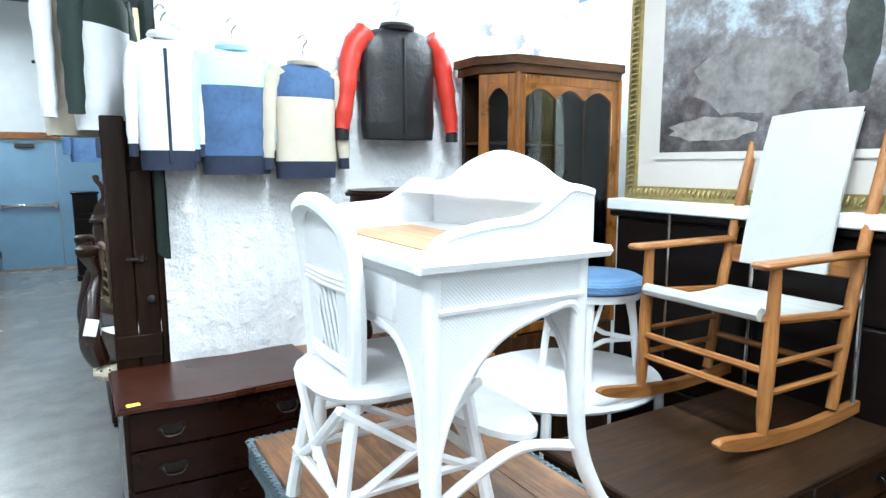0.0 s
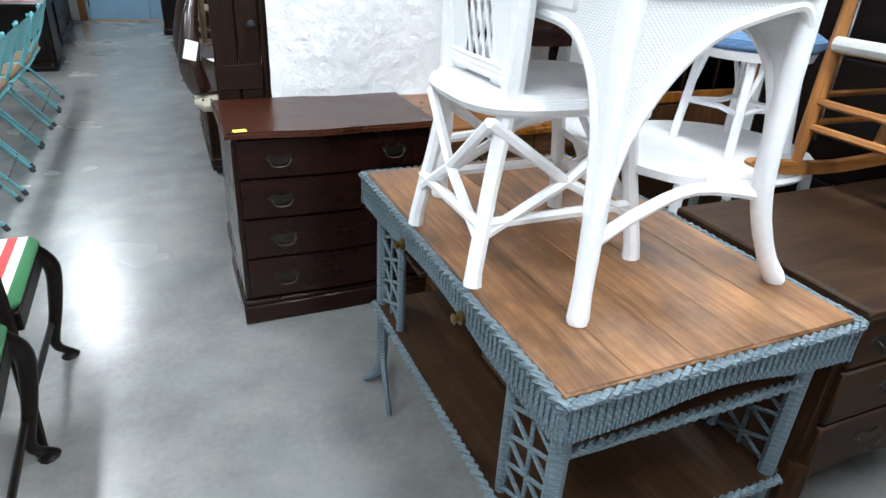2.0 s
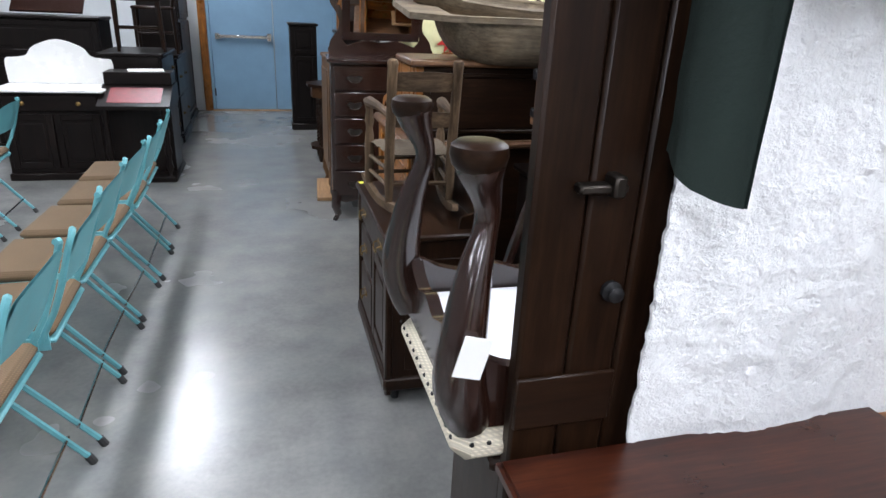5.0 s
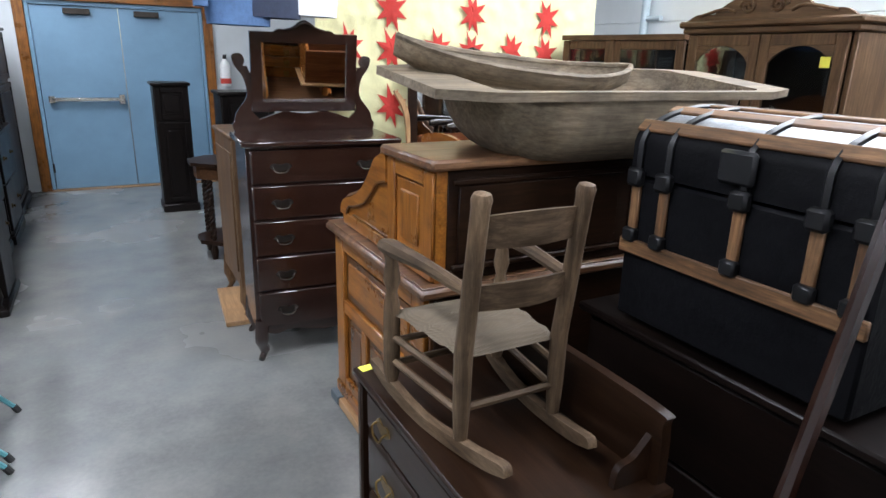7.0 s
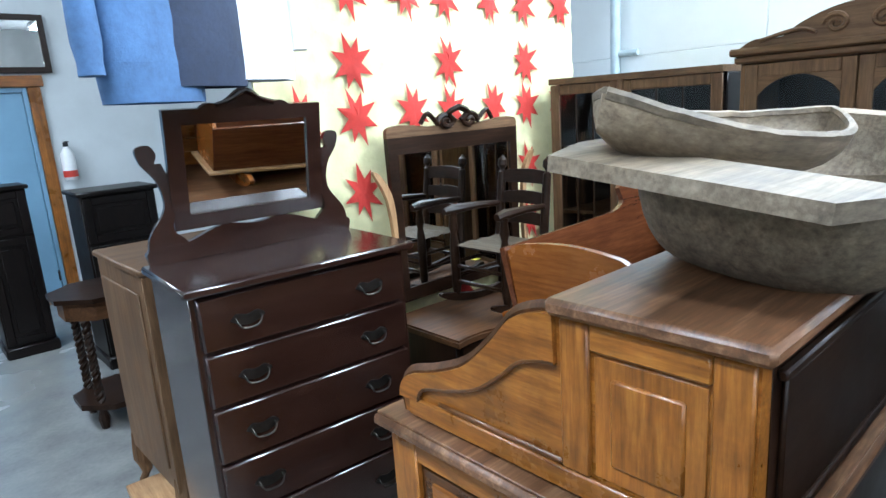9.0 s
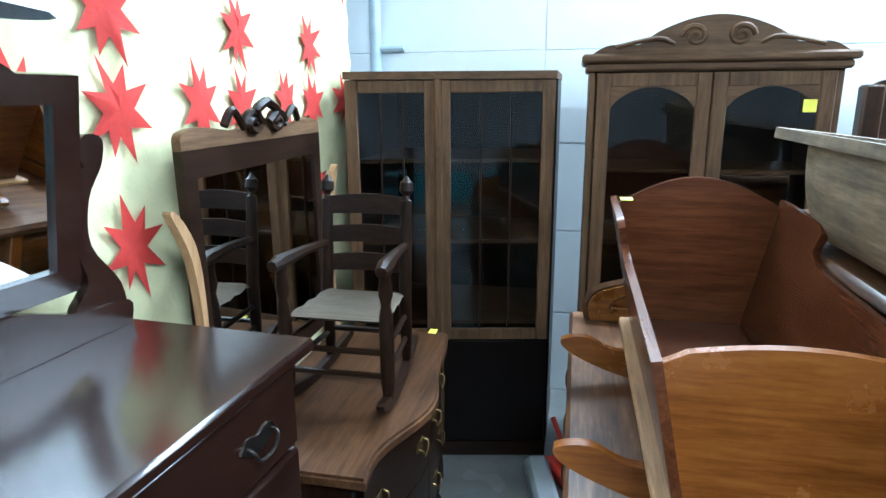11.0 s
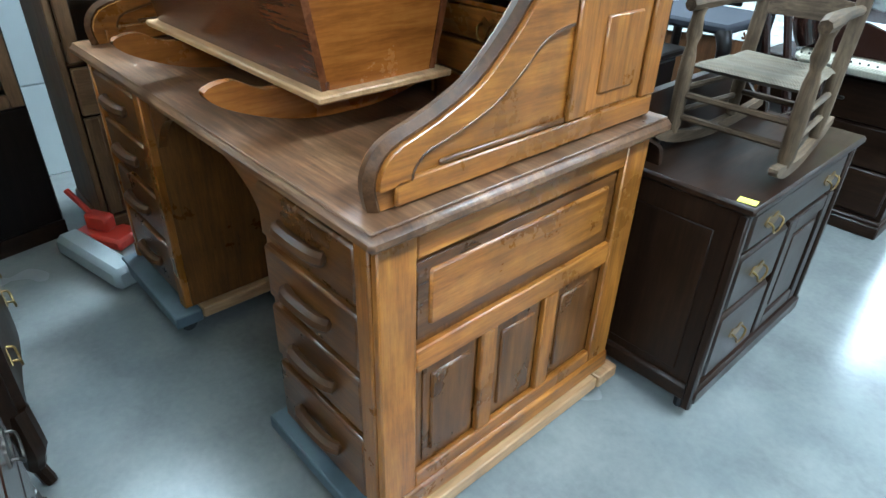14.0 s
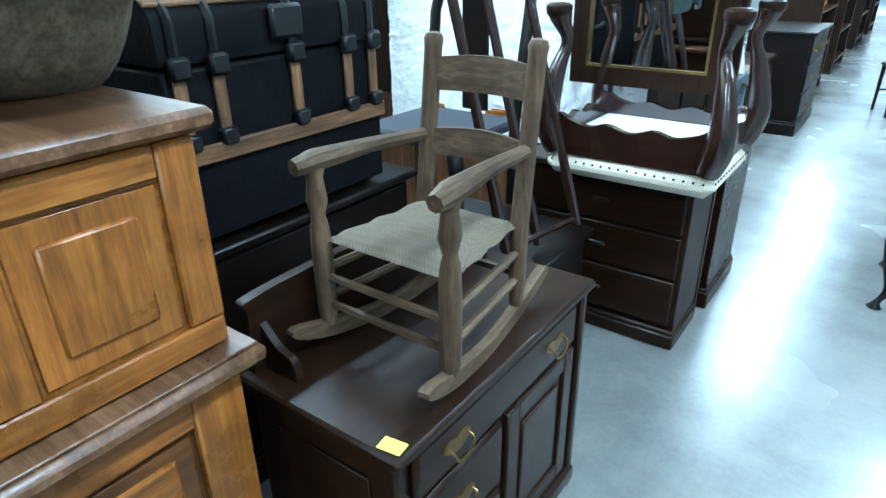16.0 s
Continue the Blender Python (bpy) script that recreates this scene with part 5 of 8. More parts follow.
def upturned_bench():
    t = thing("upholstered_bench", 1.035, 3.575, 0.702, 0, "upturned mahogany bench with bent legs and cream upholstery", "bench")
    X, Y = 0.27, 0.22
    part("cushion", Geo().box(-X - 0.03, -Y - 0.03, 0.0, X + 0.03, Y + 0.03, 0.075, 0.03), CREAM, t, "cream seat with nail trim")
    cushion = [o for o in t.children if o.name.startswith("cushion")][0]
    head = mesh_of("nail", Geo().tube([(0, 0, 0), (0, 0, 0.003), (0, 0, 0.0045)], [0.005, 0.004, 0.0015], 6), IRON)
    for i in range(18):
        a = -X + 2 * X * i / 17
        share("nail", head, cushion, pose(a, -Y - 0.029, 0.056, 90, 0, 0))
        share("nail", head, cushion, pose(a, Y + 0.029, 0.056, -90, 0, 0))
    for i in range(14):
        a = -Y + 2 * Y * i / 13
        share("nail", head, cushion, pose(-X - 0.029, a, 0.056, 0, -90, 0))
        share("nail", head, cushion, pose(X + 0.029, a, 0.056, 0, 90, 0))
    k = "burgundy"
    for s in (-1, 1):
        olx = smooth_line([(-X, 0.077), (-X, 0.215), (-X * 0.8, 0.2), (-X * 0.55, 0.185), (-X * 0.3, 0.2), (0, 0.18), (X * 0.3, 0.2), (X * 0.55, 0.185), (X * 0.8, 0.2), (X, 0.215), (X, 0.077)], 4)
        part("seat_rail", Geo().slab(olx, s * Y - 0.014, s * Y + 0.014, "xz"), wood(k, "x"), t)
        oly = [(a * Y / X, b) for a, b in olx]
        part("seat_rail", Geo().slab(oly, s * X - 0.014, s * X + 0.014, "yz"), wood(k, "y"), t)
    part("dust_cover", Geo().box(-X + 0.015, -Y + 0.015, 0.08, X - 0.015, Y - 0.015, 0.14, 0.01), plain("white_lining_cloth", (0.74, 0.76, 0.8), 0.85, vary=0.08, scale=20, bumpy=0.4), t, "white lining cloth")
    for sx in (-1, 1):
        for sy in (-1, 1):
            g = Geo()
            pts = smooth_line([(sx * X, sy * Y, 0.09), (sx * (X + 0.03), sy * (Y + 0.025), 0.2), (sx * (X + 0.012), sy * (Y + 0.01), 0.36), (sx * (X - 0.012), sy * (Y - 0.01), 0.46), (sx * (X + 0.006), sy * (Y + 0.004), 0.53), (sx * (X + 0.016), sy * (Y + 0.012), 0.565)], 5)
            n = len(pts)
            rad = [0.04, 0.043, 0.045, 0.046, 0.046, 0.045, 0.043, 0.04, 0.037, 0.034, 0.031, 0.028, 0.025, 0.022, 0.021, 0.021, 0.022, 0.024, 0.027, 0.03, 0.034, 0.037, 0.039, 0.039, 0.037, 0.03]
            lg = part("leg", g.tube(pts, rad[:n], 12), wood(k, "z"), t, "bent leg with a pad foot")
            fx, fy = sx * (X + 0.016), sy * (Y + 0.012)
            part("pad_foot", Geo().lathe(fx, fy, [(0.54, 0.03), (0.552, 0.041), (0.568, 0.045), (0.58, 0.043), (0.587, 0.034), (0.589, 0.015)], 20), wood("walnut", "x"), lg, "worn round pad foot")


upturned_bench()
g = Geo().box(-0.024, -0.0012, -0.036, 0.024, 0.0012, 0.036, 0.0004)
solid("paper_tag", g, PAPER, "white paper tag tied to an upturned bench", "price tag", m=pose(0.74, 3.283, 0.96, 0, 15, 0))


def dresser_mirror():
    """A big dark mirror fixed to the back of the planks, facing away from the start."""
    t = thing("dresser_mirror", 1.16, 3.358, 0.702, 180, "large dark framed mirror fixed behind old planks and an upturned bench", "mirror")
    w, h0, h1 = 0.31, 0.25, 1.1
    part("frame", Geo().ring([(-w, h0), (w, h0), (w, h1), (-w, h1)], [(-w + 0.07, h0 + 0.07), (w - 0.07, h0 + 0.07), (w - 0.07, h1 - 0.07), (-w + 0.07, h1 - 0.07)], -0.012, 0.01, "xz"), wood("walnut", "z"), t)
    part("slip", Geo().ring([(-w + 0.07, h0 + 0.07), (w - 0.07, h0 + 0.07), (w - 0.07, h1 - 0.07), (-w + 0.07, h1 - 0.07)], [(-w + 0.08, h0 + 0.08), (w - 0.08, h0 + 0.08), (w - 0.08, h1 - 0.08), (-w + 0.08, h1 - 0.08)], -0.014, 0.004, "xz"), BRASS, t, "thin gilt slip")
    part("glass", Geo().box(-w + 0.065, -0.002, h0 + 0.065, w - 0.065, 0.003, h1 - 0.065, 0.001), MIRROR, t, "old mirror glass")
    part("backboard", Geo().box(-w + 0.02, 0.0105, h0 + 0.02, w - 0.02, 0.016, h1 - 0.02, 0.001), wood("walnut", "z"), t)


dresser_mirror()

# washstand with the small rocker
def washstand():
    t = thing("washstand", 1.03, 4.905, 0, -90, "dark walnut washstand with drawers, a cupboard and splashback", "washstand")
    W, D, H = 0.72, 0.38, 0.703
    k = "walnut"
    wx, wz = wood(k, "x"), wood(k, "z")
    part("body", Geo().box(-W / 2, -D / 2 + 0.015, 0.05, W / 2, D / 2, H - 0.025), wz, t)
    part("top", Geo().box(-W / 2 - 0.025, -D / 2 - 0.02, H - 0.025, W / 2 + 0.025, D / 2 + 0.01, H, 0.007), wx, t)
    dr = part("drawer", Geo().box(-W / 2 + 0.04, -D / 2 - 0.004, H - 0.155, W / 2 - 0.04, -D / 2 + 0.02, H - 0.04, 0.01), wx, t)
    for a in (-0.2, 0.2):
        bail_pull(dr, a, -D / 2 - 0.004, H - 0.095)
    for z0, z1 in ((0.36, 0.53), (0.12, 0.34)):
        dr = part("drawer", Geo().box(-W / 2 + 0.04, -D / 2 - 0.002, z0, -0.02, -D / 2 + 0.02, z1, 0.01), wx, t)
        bail_pull(dr, -W / 4, -D / 2 - 0.002, (z0 + z1) / 2)
    panel_door(t, 0.0, W / 2 - 0.035, 0.12, 0.53, -D / 2 - 0.002, k)
    for s in (-1, 1):
        part("corner_post", Geo().box(s * W / 2 - 0.018, -D / 2 - 0.008, 0.03, s * W / 2 + 0.008, -D / 2 + 0.02, H - 0.026, 0.006), wz, t)
        part("side_panel", Geo().box(s * W / 2, -D / 2 + 0.07, 0.14, s * (W / 2 + 0.006), D / 2 - 0.05, H - 0.1, 0.005), wz, t)
        for s2 in (-1, 1):
            part("castor", Geo().lathe(s * (W / 2 - 0.03), s2 * (D / 2 - 0.04), [(0, 0.016), (0.03, 0.018), (0.05, 0.01)], 8), IRON, t)
    part("base_moulding", Geo().box(-W / 2 - 0.014, -D / 2 - 0.014, 0.05, W / 2 + 0.014, D / 2, 0.11, 0.01), wx, t)
    # splashback with brackets
    ol = smooth_line([(-W / 2, H), (-W / 2 + 0.005, H + 0.13), (-W / 2 + 0.03, H + 0.16), (0, H + 0.165), (W / 2 - 0.03, H + 0.16), (W / 2 - 0.005, H + 0.13), (W / 2, H)], 4)
    part("splashback", Geo().slab(ol, D / 2 - 0.02, D / 2 + 0.004, "xz"), wx, t)
    for s in (-1, 1):
        b = smooth_line([(D / 2 - 0.02, H + 0.1), (D / 2 - 0.06, H + 0.06), (D / 2 - 0.1, H + 0.045), (D / 2 - 0.11, H + 0.0)], 4) + [(D / 2 - 0.02, H)]
        part("bracket", Geo().slab(b, s * (W / 2 - 0.035) - 0.008, s * (W / 2 - 0.035) + 0.008, "yz"), wx, t)


washstand()
tag_on(0.855, 5.262, 0.703, 8)
ladder_rocker(1.01, 4.95, 0.703, 0, "weathered_dark", "weathered grey child's rocking chair on the washstand", [(0.34, 0.055), (0.475, 0.065)], 0.245, 0.31, 0.29, 0.235, 0.59)

# trunk on a dark blanket chest
def trunk():
    t = thing("dome_trunk", 1.85, 4.763, 0.785, -90, "black dome-top steamer trunk with wooden slats and iron fittings", "trunk")
    W, D = 0.69, 0.5
    black = plain("black_trunk_metal", (0.006, 0.006, 0.007), 0.4, 0.0, 0.4, 25, 0.8, 0.004)
    black.node_tree.nodes["Principled BSDF"].inputs["Specular IOR Level"].default_value = 0.06
    fitting = plain("black_trunk_fitting", (0.01, 0.01, 0.011), 0.36, 0.0, 0.4, 30, 0.4)
    fitting.node_tree.nodes["Principled BSDF"].inputs["Specular IOR Level"].default_value = 0.3
    part("body", Geo().box(-W / 2, -D / 2, 0.02, W / 2, D / 2, 0.43, 0.008), black, t)
    n = 14
    arc = [(D / 2 * math.cos(math.pi * i / n), 0.53 + 0.085 * math.sin(math.pi * i / n)) for i in range(n + 1)]
    part("lid", Geo().slab([(D / 2, 0.44)] + arc + [(-D / 2, 0.44)], -W / 2, W / 2, "yz"), black, t)
    sl = wood("trunk_slat", "x")
    for z in (0.235,):
        part("slat", Geo().box(-W / 2 - 0.004, -D / 2 - 0.016, z - 0.022, W / 2 + 0.004, -D / 2 - 0.001, z + 0.022, 0.004), sl, t, "pale wooden slat")
    for a in (0.15, 0.35, 0.5, 0.65, 0.85):
        c, s = math.cos(math.pi * a), math.sin(math.pi * a)
        part("slat", Geo().box(-W / 2 - 0.004, -0.02, 0, W / 2 + 0.004, 0.02, 0.012, 0.004), sl, t, "pale wooden slat", Matrix.Translation((0, -D / 2 * c * 1.0, 0.53 + 0.085 * s + 0.001)) @ Matrix.Rotation(math.atan2(c * 0.25, s * 0.15 + 0.12) * 0.9, 4, "X"))
    tin = plain("worn_tin", (0.24, 0.25, 0.27), 0.34, 0.8, 0.45, 16, 0.9, 0.006)
    for a0, a1 in ((-0.295, -0.225), (-0.195, 0.005), (0.035, 0.195), (0.225, 0.295)):
        for b0, b1 in ((0.2, 0.31), (0.4, 0.47), (0.53, 0.6), (0.69, 0.8)):
            g = Geo()
            for lift in (0.001, 0.005):
                g.sheet(lambda u, v: (a0 + (a1 - a0) * u, -(D / 2 + lift) * math.cos(math.pi * (b0 + (b1 - b0) * v)), 0.53 + (0.085 + lift) * math.sin(math.pi * (b0 + (b1 - b0) * v))), 2, 4)
            part("tin_panel", g, tin, t, "worn shiny tin panel")
    for x in (-0.31, -0.21, 0.02, 0.21, 0.31):
        band = [(-D / 2 - 0.005, 0.45), (-D / 2 - 0.005, 0.53)] + [(-D / 2 * math.cos(math.pi * i / n) * 1.01, 0.53 + 0.09 * math.sin(math.pi * i / n)) for i in range(1, n + 1)]
        g = Geo().tube([(x, a, b) for a, b in band], 0.011, 5)
        part("band", g, fitting, t, "iron band")
        part("upright_slat", Geo().box(x - 0.016, -D / 2 - 0.012, 0.28, x + 0.016, -D / 2 - 0.001, 0.42, 0.003), wood("trunk_slat", "z"), t)
        part("clasp", Geo().box(x - 0.026, -D / 2 - 0.03, 0.41, x + 0.026, -D / 2, 0.46, 0.008), fitting, t)
        part("clasp", Geo().box(x - 0.022, -D / 2 - 0.028, 0.25, x + 0.022, -D / 2, 0.29, 0.006), fitting, t)
    part("lock", Geo().box(-0.05, -D / 2 - 0.024, 0.47, 0.05, -D / 2 - 0.004, 0.55, 0.012), fitting, t)
    for s in (-1, 1):
        part("handle", Geo().tube(smooth_line([(s * (W / 2), -0.07, 0.3), (s * (W / 2 + 0.03), -0.05, 0.28), (s * (W / 2 + 0.03), 0.05, 0.28), (s * W / 2, 0.07, 0.3)], 4), 0.012, 6), RUBBER, t)


trunk()
chest("blanket_chest", 1.88, 4.76, -90, 0.95, 0.56, 0.785, [(1, 1), (1, 1)], "ebonised", "black-stained low dresser below a trunk", "dresser", pull="none")

rolltop_desk()
dolly(1.3, 5.78, 0.5, 0.9)
dolly(2.36, 5.78, 0.5, 0.95)
trough(1.775, 5.5, 1.254, 0, 1.44, 0.5, 0.215, "large pale hewn wooden dough trough on a roll-top desk", 7, 0, 0.16)
def small_bowl():
    """A slender hewn bowl with pointed ends, lying on the rim of the trough."""
    t = new("dough_bowl")
    t.matrix_basis = pose(1.53, 5.6, 1.405, 10, 4.5, -2)
    tagged(t, "small hewn wooden dough bowl lying in a larger trough", "dough bowl", "hewn dough troughs")
    def hull(u, v, off):
        k = u * 2 - 1
        w = (0.135 - off) * (1 - abs(k) ** 2.6) ** 0.75 + 0.018 * (1 - abs(k))
        a = math.pi * (v - 0.5)
        lift = 0.04 * abs(k) ** 3
        return (k * (0.46 - off), w * math.sin(a), lift + 0.105 - (0.105 - off - 0.05 * abs(k) ** 2) * math.cos(a) + 0.003 * noise.noise(Vector((u * 20, v * 9, off * 50))))
    part("hull", Geo().sheet(lambda u, v: hull(u, v, 0.0), 40, 14), wood("trough", "x"), t)
    part("hollow", Geo().sheet(lambda u, v: hull(u, v, 0.016), 40, 14), wood("trough", "x"), t)
    for e in (0, 1):
        part("rim", Geo().tube([tuple((Vector(hull(i / 40, e, 0.0)) + Vector(hull(i / 40, e, 0.016))) / 2) for i in range(41)], 0.0105, 6), wood("trough", "x"), t)


small_bowl()
cradle()
tag_on(2.2, 6.1, 1.325, 0)

# ---------------- against the quilt and the side wall ----------------
def bureau():
    t = chest("bureau", 1.24, 6.985, -4, 0.74, 0.43, 1.13, [(1, 1), (1, 1), (1.05, 1), (1.05, 1), (1.1, 1)], "burgundy", "reddish dark tall bureau with a swinging mirror", "dresser", base="legs", leg_h=0.17, pull="plate", over=0.025)
    k = "burgundy"
    z = 1.131
    ol = smooth_line([(-0.37, z), (-0.37, z + 0.05), (-0.25, z + 0.06), (-0.12, z + 0.1), (0, z + 0.09), (0.12, z + 0.1), (0.25, z + 0.06), (0.37, z + 0.05), (0.37, z)], 4)
    part("mirror_base", Geo().slab(ol, 0.17, 0.2, "xz"), wood(k, "x"), t)
    for s in (-1, 1):
        lyre = smooth_line([(s * 0.37, z), (s * 0.36, z + 0.09), (s * 0.3, z + 0.18), (s * 0.31, z + 0.27), (s * 0.35, z + 0.33), (s * 0.36, z + 0.38), (s * 0.32, z + 0.39), (s * 0.3, z + 0.36), (s * 0.31, z + 0.33)], 4)
        inner = smooth_line([(s * 0.29, z + 0.33), (s * 0.27, z + 0.27), (s * 0.265, z + 0.18), (s * 0.28, z + 0.11), (s * 0.24, z + 0.06), (s * 0.24, z)], 4)
        part("mirror_support", Geo().slab(lyre + inner, 0.175, 0.197, "xz"), wood(k, "z"), t)
    m = part("mirror_frame", Geo().ring([(-0.275, -0.2), (0.275, -0.2), (0.275, 0.2), (-0.275, 0.2)], [(-0.22, -0.15), (0.22, -0.15), (0.22, 0.15), (-0.22, 0.15)], -0.016, 0.012, "xz"), wood(k, "x"), t, "", pose(0, 0.17, z + 0.3, 9, 0, 0))
    part("mirror_glass", Geo().box(-0.225, -0.006, -0.155, 0.225, 0.0, 0.155, 0.001), MIRROR, m, "old mirror glass")
    crest = smooth_line([(-0.16, 0.198), (-0.13, 0.215), (-0.08, 0.215), (-0.03, 0.25), (0, 0.262), (0.03, 0.25), (0.08, 0.215), (0.13, 0.215), (0.16, 0.198)], 4)
    part("crest", Geo().slab(crest, -0.012, 0.01, "xz").tube(smooth_line([(-0.1, -0.014, 0.21), (-0.05, -0.018, 0.225), (0, -0.016, 0.25), (0.05, -0.018, 0.225), (0.1, -0.014, 0.21)], 3), 0.008, 6), wood(k, "x"), m, "carved crest")
    part("mirror_back", Geo().box(-0.23, 0.001, -0.16, 0.23, 0.008, 0.16, 0.001), wood("pine", "x"), m)


bureau()


def quilt():
    t = thing("star_quilt", 0, 7.22, 0, 0, "pale yellow quilt with red eight-pointed stars hung as a partition", "quilt")
    x0, x1, z0, z1 = 1.34, 3.24, 0.35, 3.1
    def surf(x, z):
        return 0.012 * math.sin(x * 5.1) + 0.01 * math.sin(x * 11 + z) + 0.012 * noise.noise(Vector((x * 13, z * 13, 2.0)))
    nu, nv = 170, 180
    yel = plain("pale_yellow_cotton", (0.72, 0.68, 0.38), 0.9, vary=0.1, scale=16, bumpy=0.6, dist=0.008)
    red = plain("red_cotton", (0.5, 0.035, 0.025), 0.85, vary=0.18, scale=30, bumpy=0.5, dist=0.004)
    g = Geo().sheet(lambda u, v: (x0 + (x1 - x0) * u, surf(x0 + (x1 - x0) * u, z0 + (z1 - z0) * v) + 0.01, z0 + (z1 - z0) * v), nu, nv)
    part("quilt_top", g, yel, t)
    g = Geo().sheet(lambda u, v: (x0 + (x1 - x0) * u, surf(x0 + (x1 - x0) * u, z0 + (z1 - z0) * v) + 0.022, z0 + (z1 - z0) * v), 40, 40)
    part("backing", g, PAPER, t)
    # stars: columns every 0.52 m, in close pairs upright, and one row across
    spots = []
    for cx in (1.78, 2.3, 2.86):
        for cz in (0.72, 0.96, 1.25, 1.56, 1.775, 2.06, 2.3, 2.55):
            spots.append((cx, cz))
    for cx in (1.52, 2.06, 2.59, 3.12):
        spots += [(cx, 1.57), (cx, 2.06)]
    for i, (cx, cz) in enumerate(spots):
        rot = 0.12 * math.sin(i * 2.3)
        pts = [(0.0, 0.0)]
        R0, R1 = 0.135, 0.058
        for k in range(16):
            a = rot + math.pi / 8 + math.pi * k / 8
            r = R0 if k % 2 == 0 else R1
            if k in (2, 10):
                r *= 0.8
            pts.append((r * math.cos(a) * 0.72, r * math.sin(a)))
        V = [(cx + a, surf(cx + a, cz + b) - 0.004 - (0.003 if j == 0 else 0), cz + b) for j, (a, b) in enumerate(pts)]
        # a finer fan, so that the star follows the cloth
        V2, F2 = [V[0]], []
        ring1 = [(cx + a * 0.5, surf(cx + a * 0.5, cz + b * 0.5) - 0.008, cz + b * 0.5) for a, b in pts[1:]]
        V2 += ring1 + V[1:]
        for k in range(16):
            k2 = (k + 1) % 16
            F2 += [(0, 1 + k, 1 + k2), (1 + k, 17 + k, 17 + k2, 1 + k2)]
        part("star", Geo().put(V2, F2), red, t, "red patchwork star" if i == 0 else "")


quilt()


def vanity():
    t = chest("serpentine_vanity", 2.245, 6.9, 0, 0.92, 0.4, 0.715, [(1, 2), (1.2, 2)], "walnut", "brown serpentine vanity with a carved oak mirror", "dresser", amp=0.07, base="legs", leg_h=0.2, top_kind="oak_dark", pull="bail")
    z = 0.716
    k = "oak_grey"
    part("mirror_frame", Geo().ring([(-0.39, z + 0.04), (0.39, z + 0.04), (0.4, z + 0.75), (-0.4, z + 0.75)], [(-0.34, z + 0.1), (0.34, z + 0.1), (0.35, z + 0.68), (-0.35, z + 0.68)], 0.225, 0.25, "xz"), wood("walnut", "x"), t)
    top = smooth_line([(-0.4, z + 0.749), (-0.39, z + 0.79), (-0.3, z + 0.8), (-0.15, z + 0.785), (0, z + 0.8), (0.15, z + 0.785), (0.3, z + 0.8), (0.39, z + 0.79), (0.4, z + 0.749)], 4)
    cr = part("crest", Geo().slab(top, 0.226, 0.25, "xz"), wood(k, "x"), t)
    g = Geo()
    for s in (-1, 1):
        g.tube([(s * (0.07 + 0.055 * (1 - i / 26) * math.cos(i * 0.42)), 0.218, z + 0.8 + 0.035 * (1 - i / 26) * math.sin(i * 0.42)) for i in range(24)], 0.012, 6)
        g.tube(smooth_line([(s * 0.02, 0.218, z + 0.8), (s * 0.06, 0.212, z + 0.835), (0, 0.21, z + 0.86)], 4), 0.014, 6)
        g.tube(smooth_line([(s * 0.12, 0.22, z + 0.79), (s * 0.18, 0.216, z + 0.84), (s * 0.22, 0.22, z + 0.8)], 4), 0.011, 6)
    part("carving", g, wood("walnut", "x"), cr, "carved scrolls")
    part("mirror_glass", Geo().box(-0.345, 0.232, z + 0.095, 0.345, 0.238, z + 0.685, 0.001), MIRROR, t, "dark old mirror glass")
    part("mirror_back", Geo().box(-0.36, 0.24, z + 0.08, 0.36, 0.248, z + 0.7, 0.001), wood("walnut", "x"), t)
    for s in (-1, 1):
        lyre = smooth_line([(s * 0.46, z), (s * 0.44, z + 0.1), (s * 0.42, z + 0.3), (s * 0.44, z + 0.5), (s * 0.5, z + 0.62), (s * 0.46, z + 0.6), (s * 0.41, z + 0.5), (s * 0.4, z + 0.3), (s * 0.41, z + 0.1), (s * 0.4, z)], 4)
        part("mirror_support", Geo().slab(lyre, 0.2, 0.222, "xz"), wood("oak_pale", "z"), t)


vanity()
tag_on(2.715, 6.735, 0.716, 0)
ladder_rocker(2.22, 6.87, 0.717, 90, "walnut", "dark brown ladder-back child's armchair rocker with rush seat on a vanity", [(0.33, 0.05), (0.42, 0.05), (0.51, 0.055)], 0.26, 0.3, 0.27, 0.27, 0.63, finial=True)


def glazed_door(parent, w, z0, z1, kind, m, bars=2, arch=False):
    """A glazed door in its own frame: x from 0 to w, looking -y."""
    s = 0.05
    g = Geo().box(0, 0, z0, s, 0.022, z1).box(w - s, 0, z0, w, 0.022, z1).box(s, 0.001, z0, w - s, 0.022, z0 + s).box(s, 0.001, z1 - s, w - s, 0.022, z1)
    d = part("door", g, wood(kind, "z"), parent, "glazed door", m)
    if arch:
        top = [(s, z1 - s + 0.001)] + [(s + (w - 2 * s) * i / 12, z1 - s - 0.075 + 0.075 * math.sin(math.pi * i / 12) ** 0.7) for i in range(13)] + [(w - s, z1 - s + 0.001)]
        part("arch", Geo().slab(top, 0.003, 0.02, "xz"), wood(kind, "x"), d)
    part("pane", Geo().box(s - 0.004, 0.01, z0 + s - 0.004, w - s + 0.004, 0.013, z1 - s + 0.004, 0.0005), GLASS, d, "clear glass pane")
    if bars:
        b = Geo()
        for i in range(1, bars):
            xx = s + (w - 2 * s) * i / bars
            b.box(xx - 0.004, 0.004, z0 + s, xx + 0.004, 0.018, z1 - s, 0.001)
        part("glazing_bar", b, wood("walnut", "z"), d)
    return d


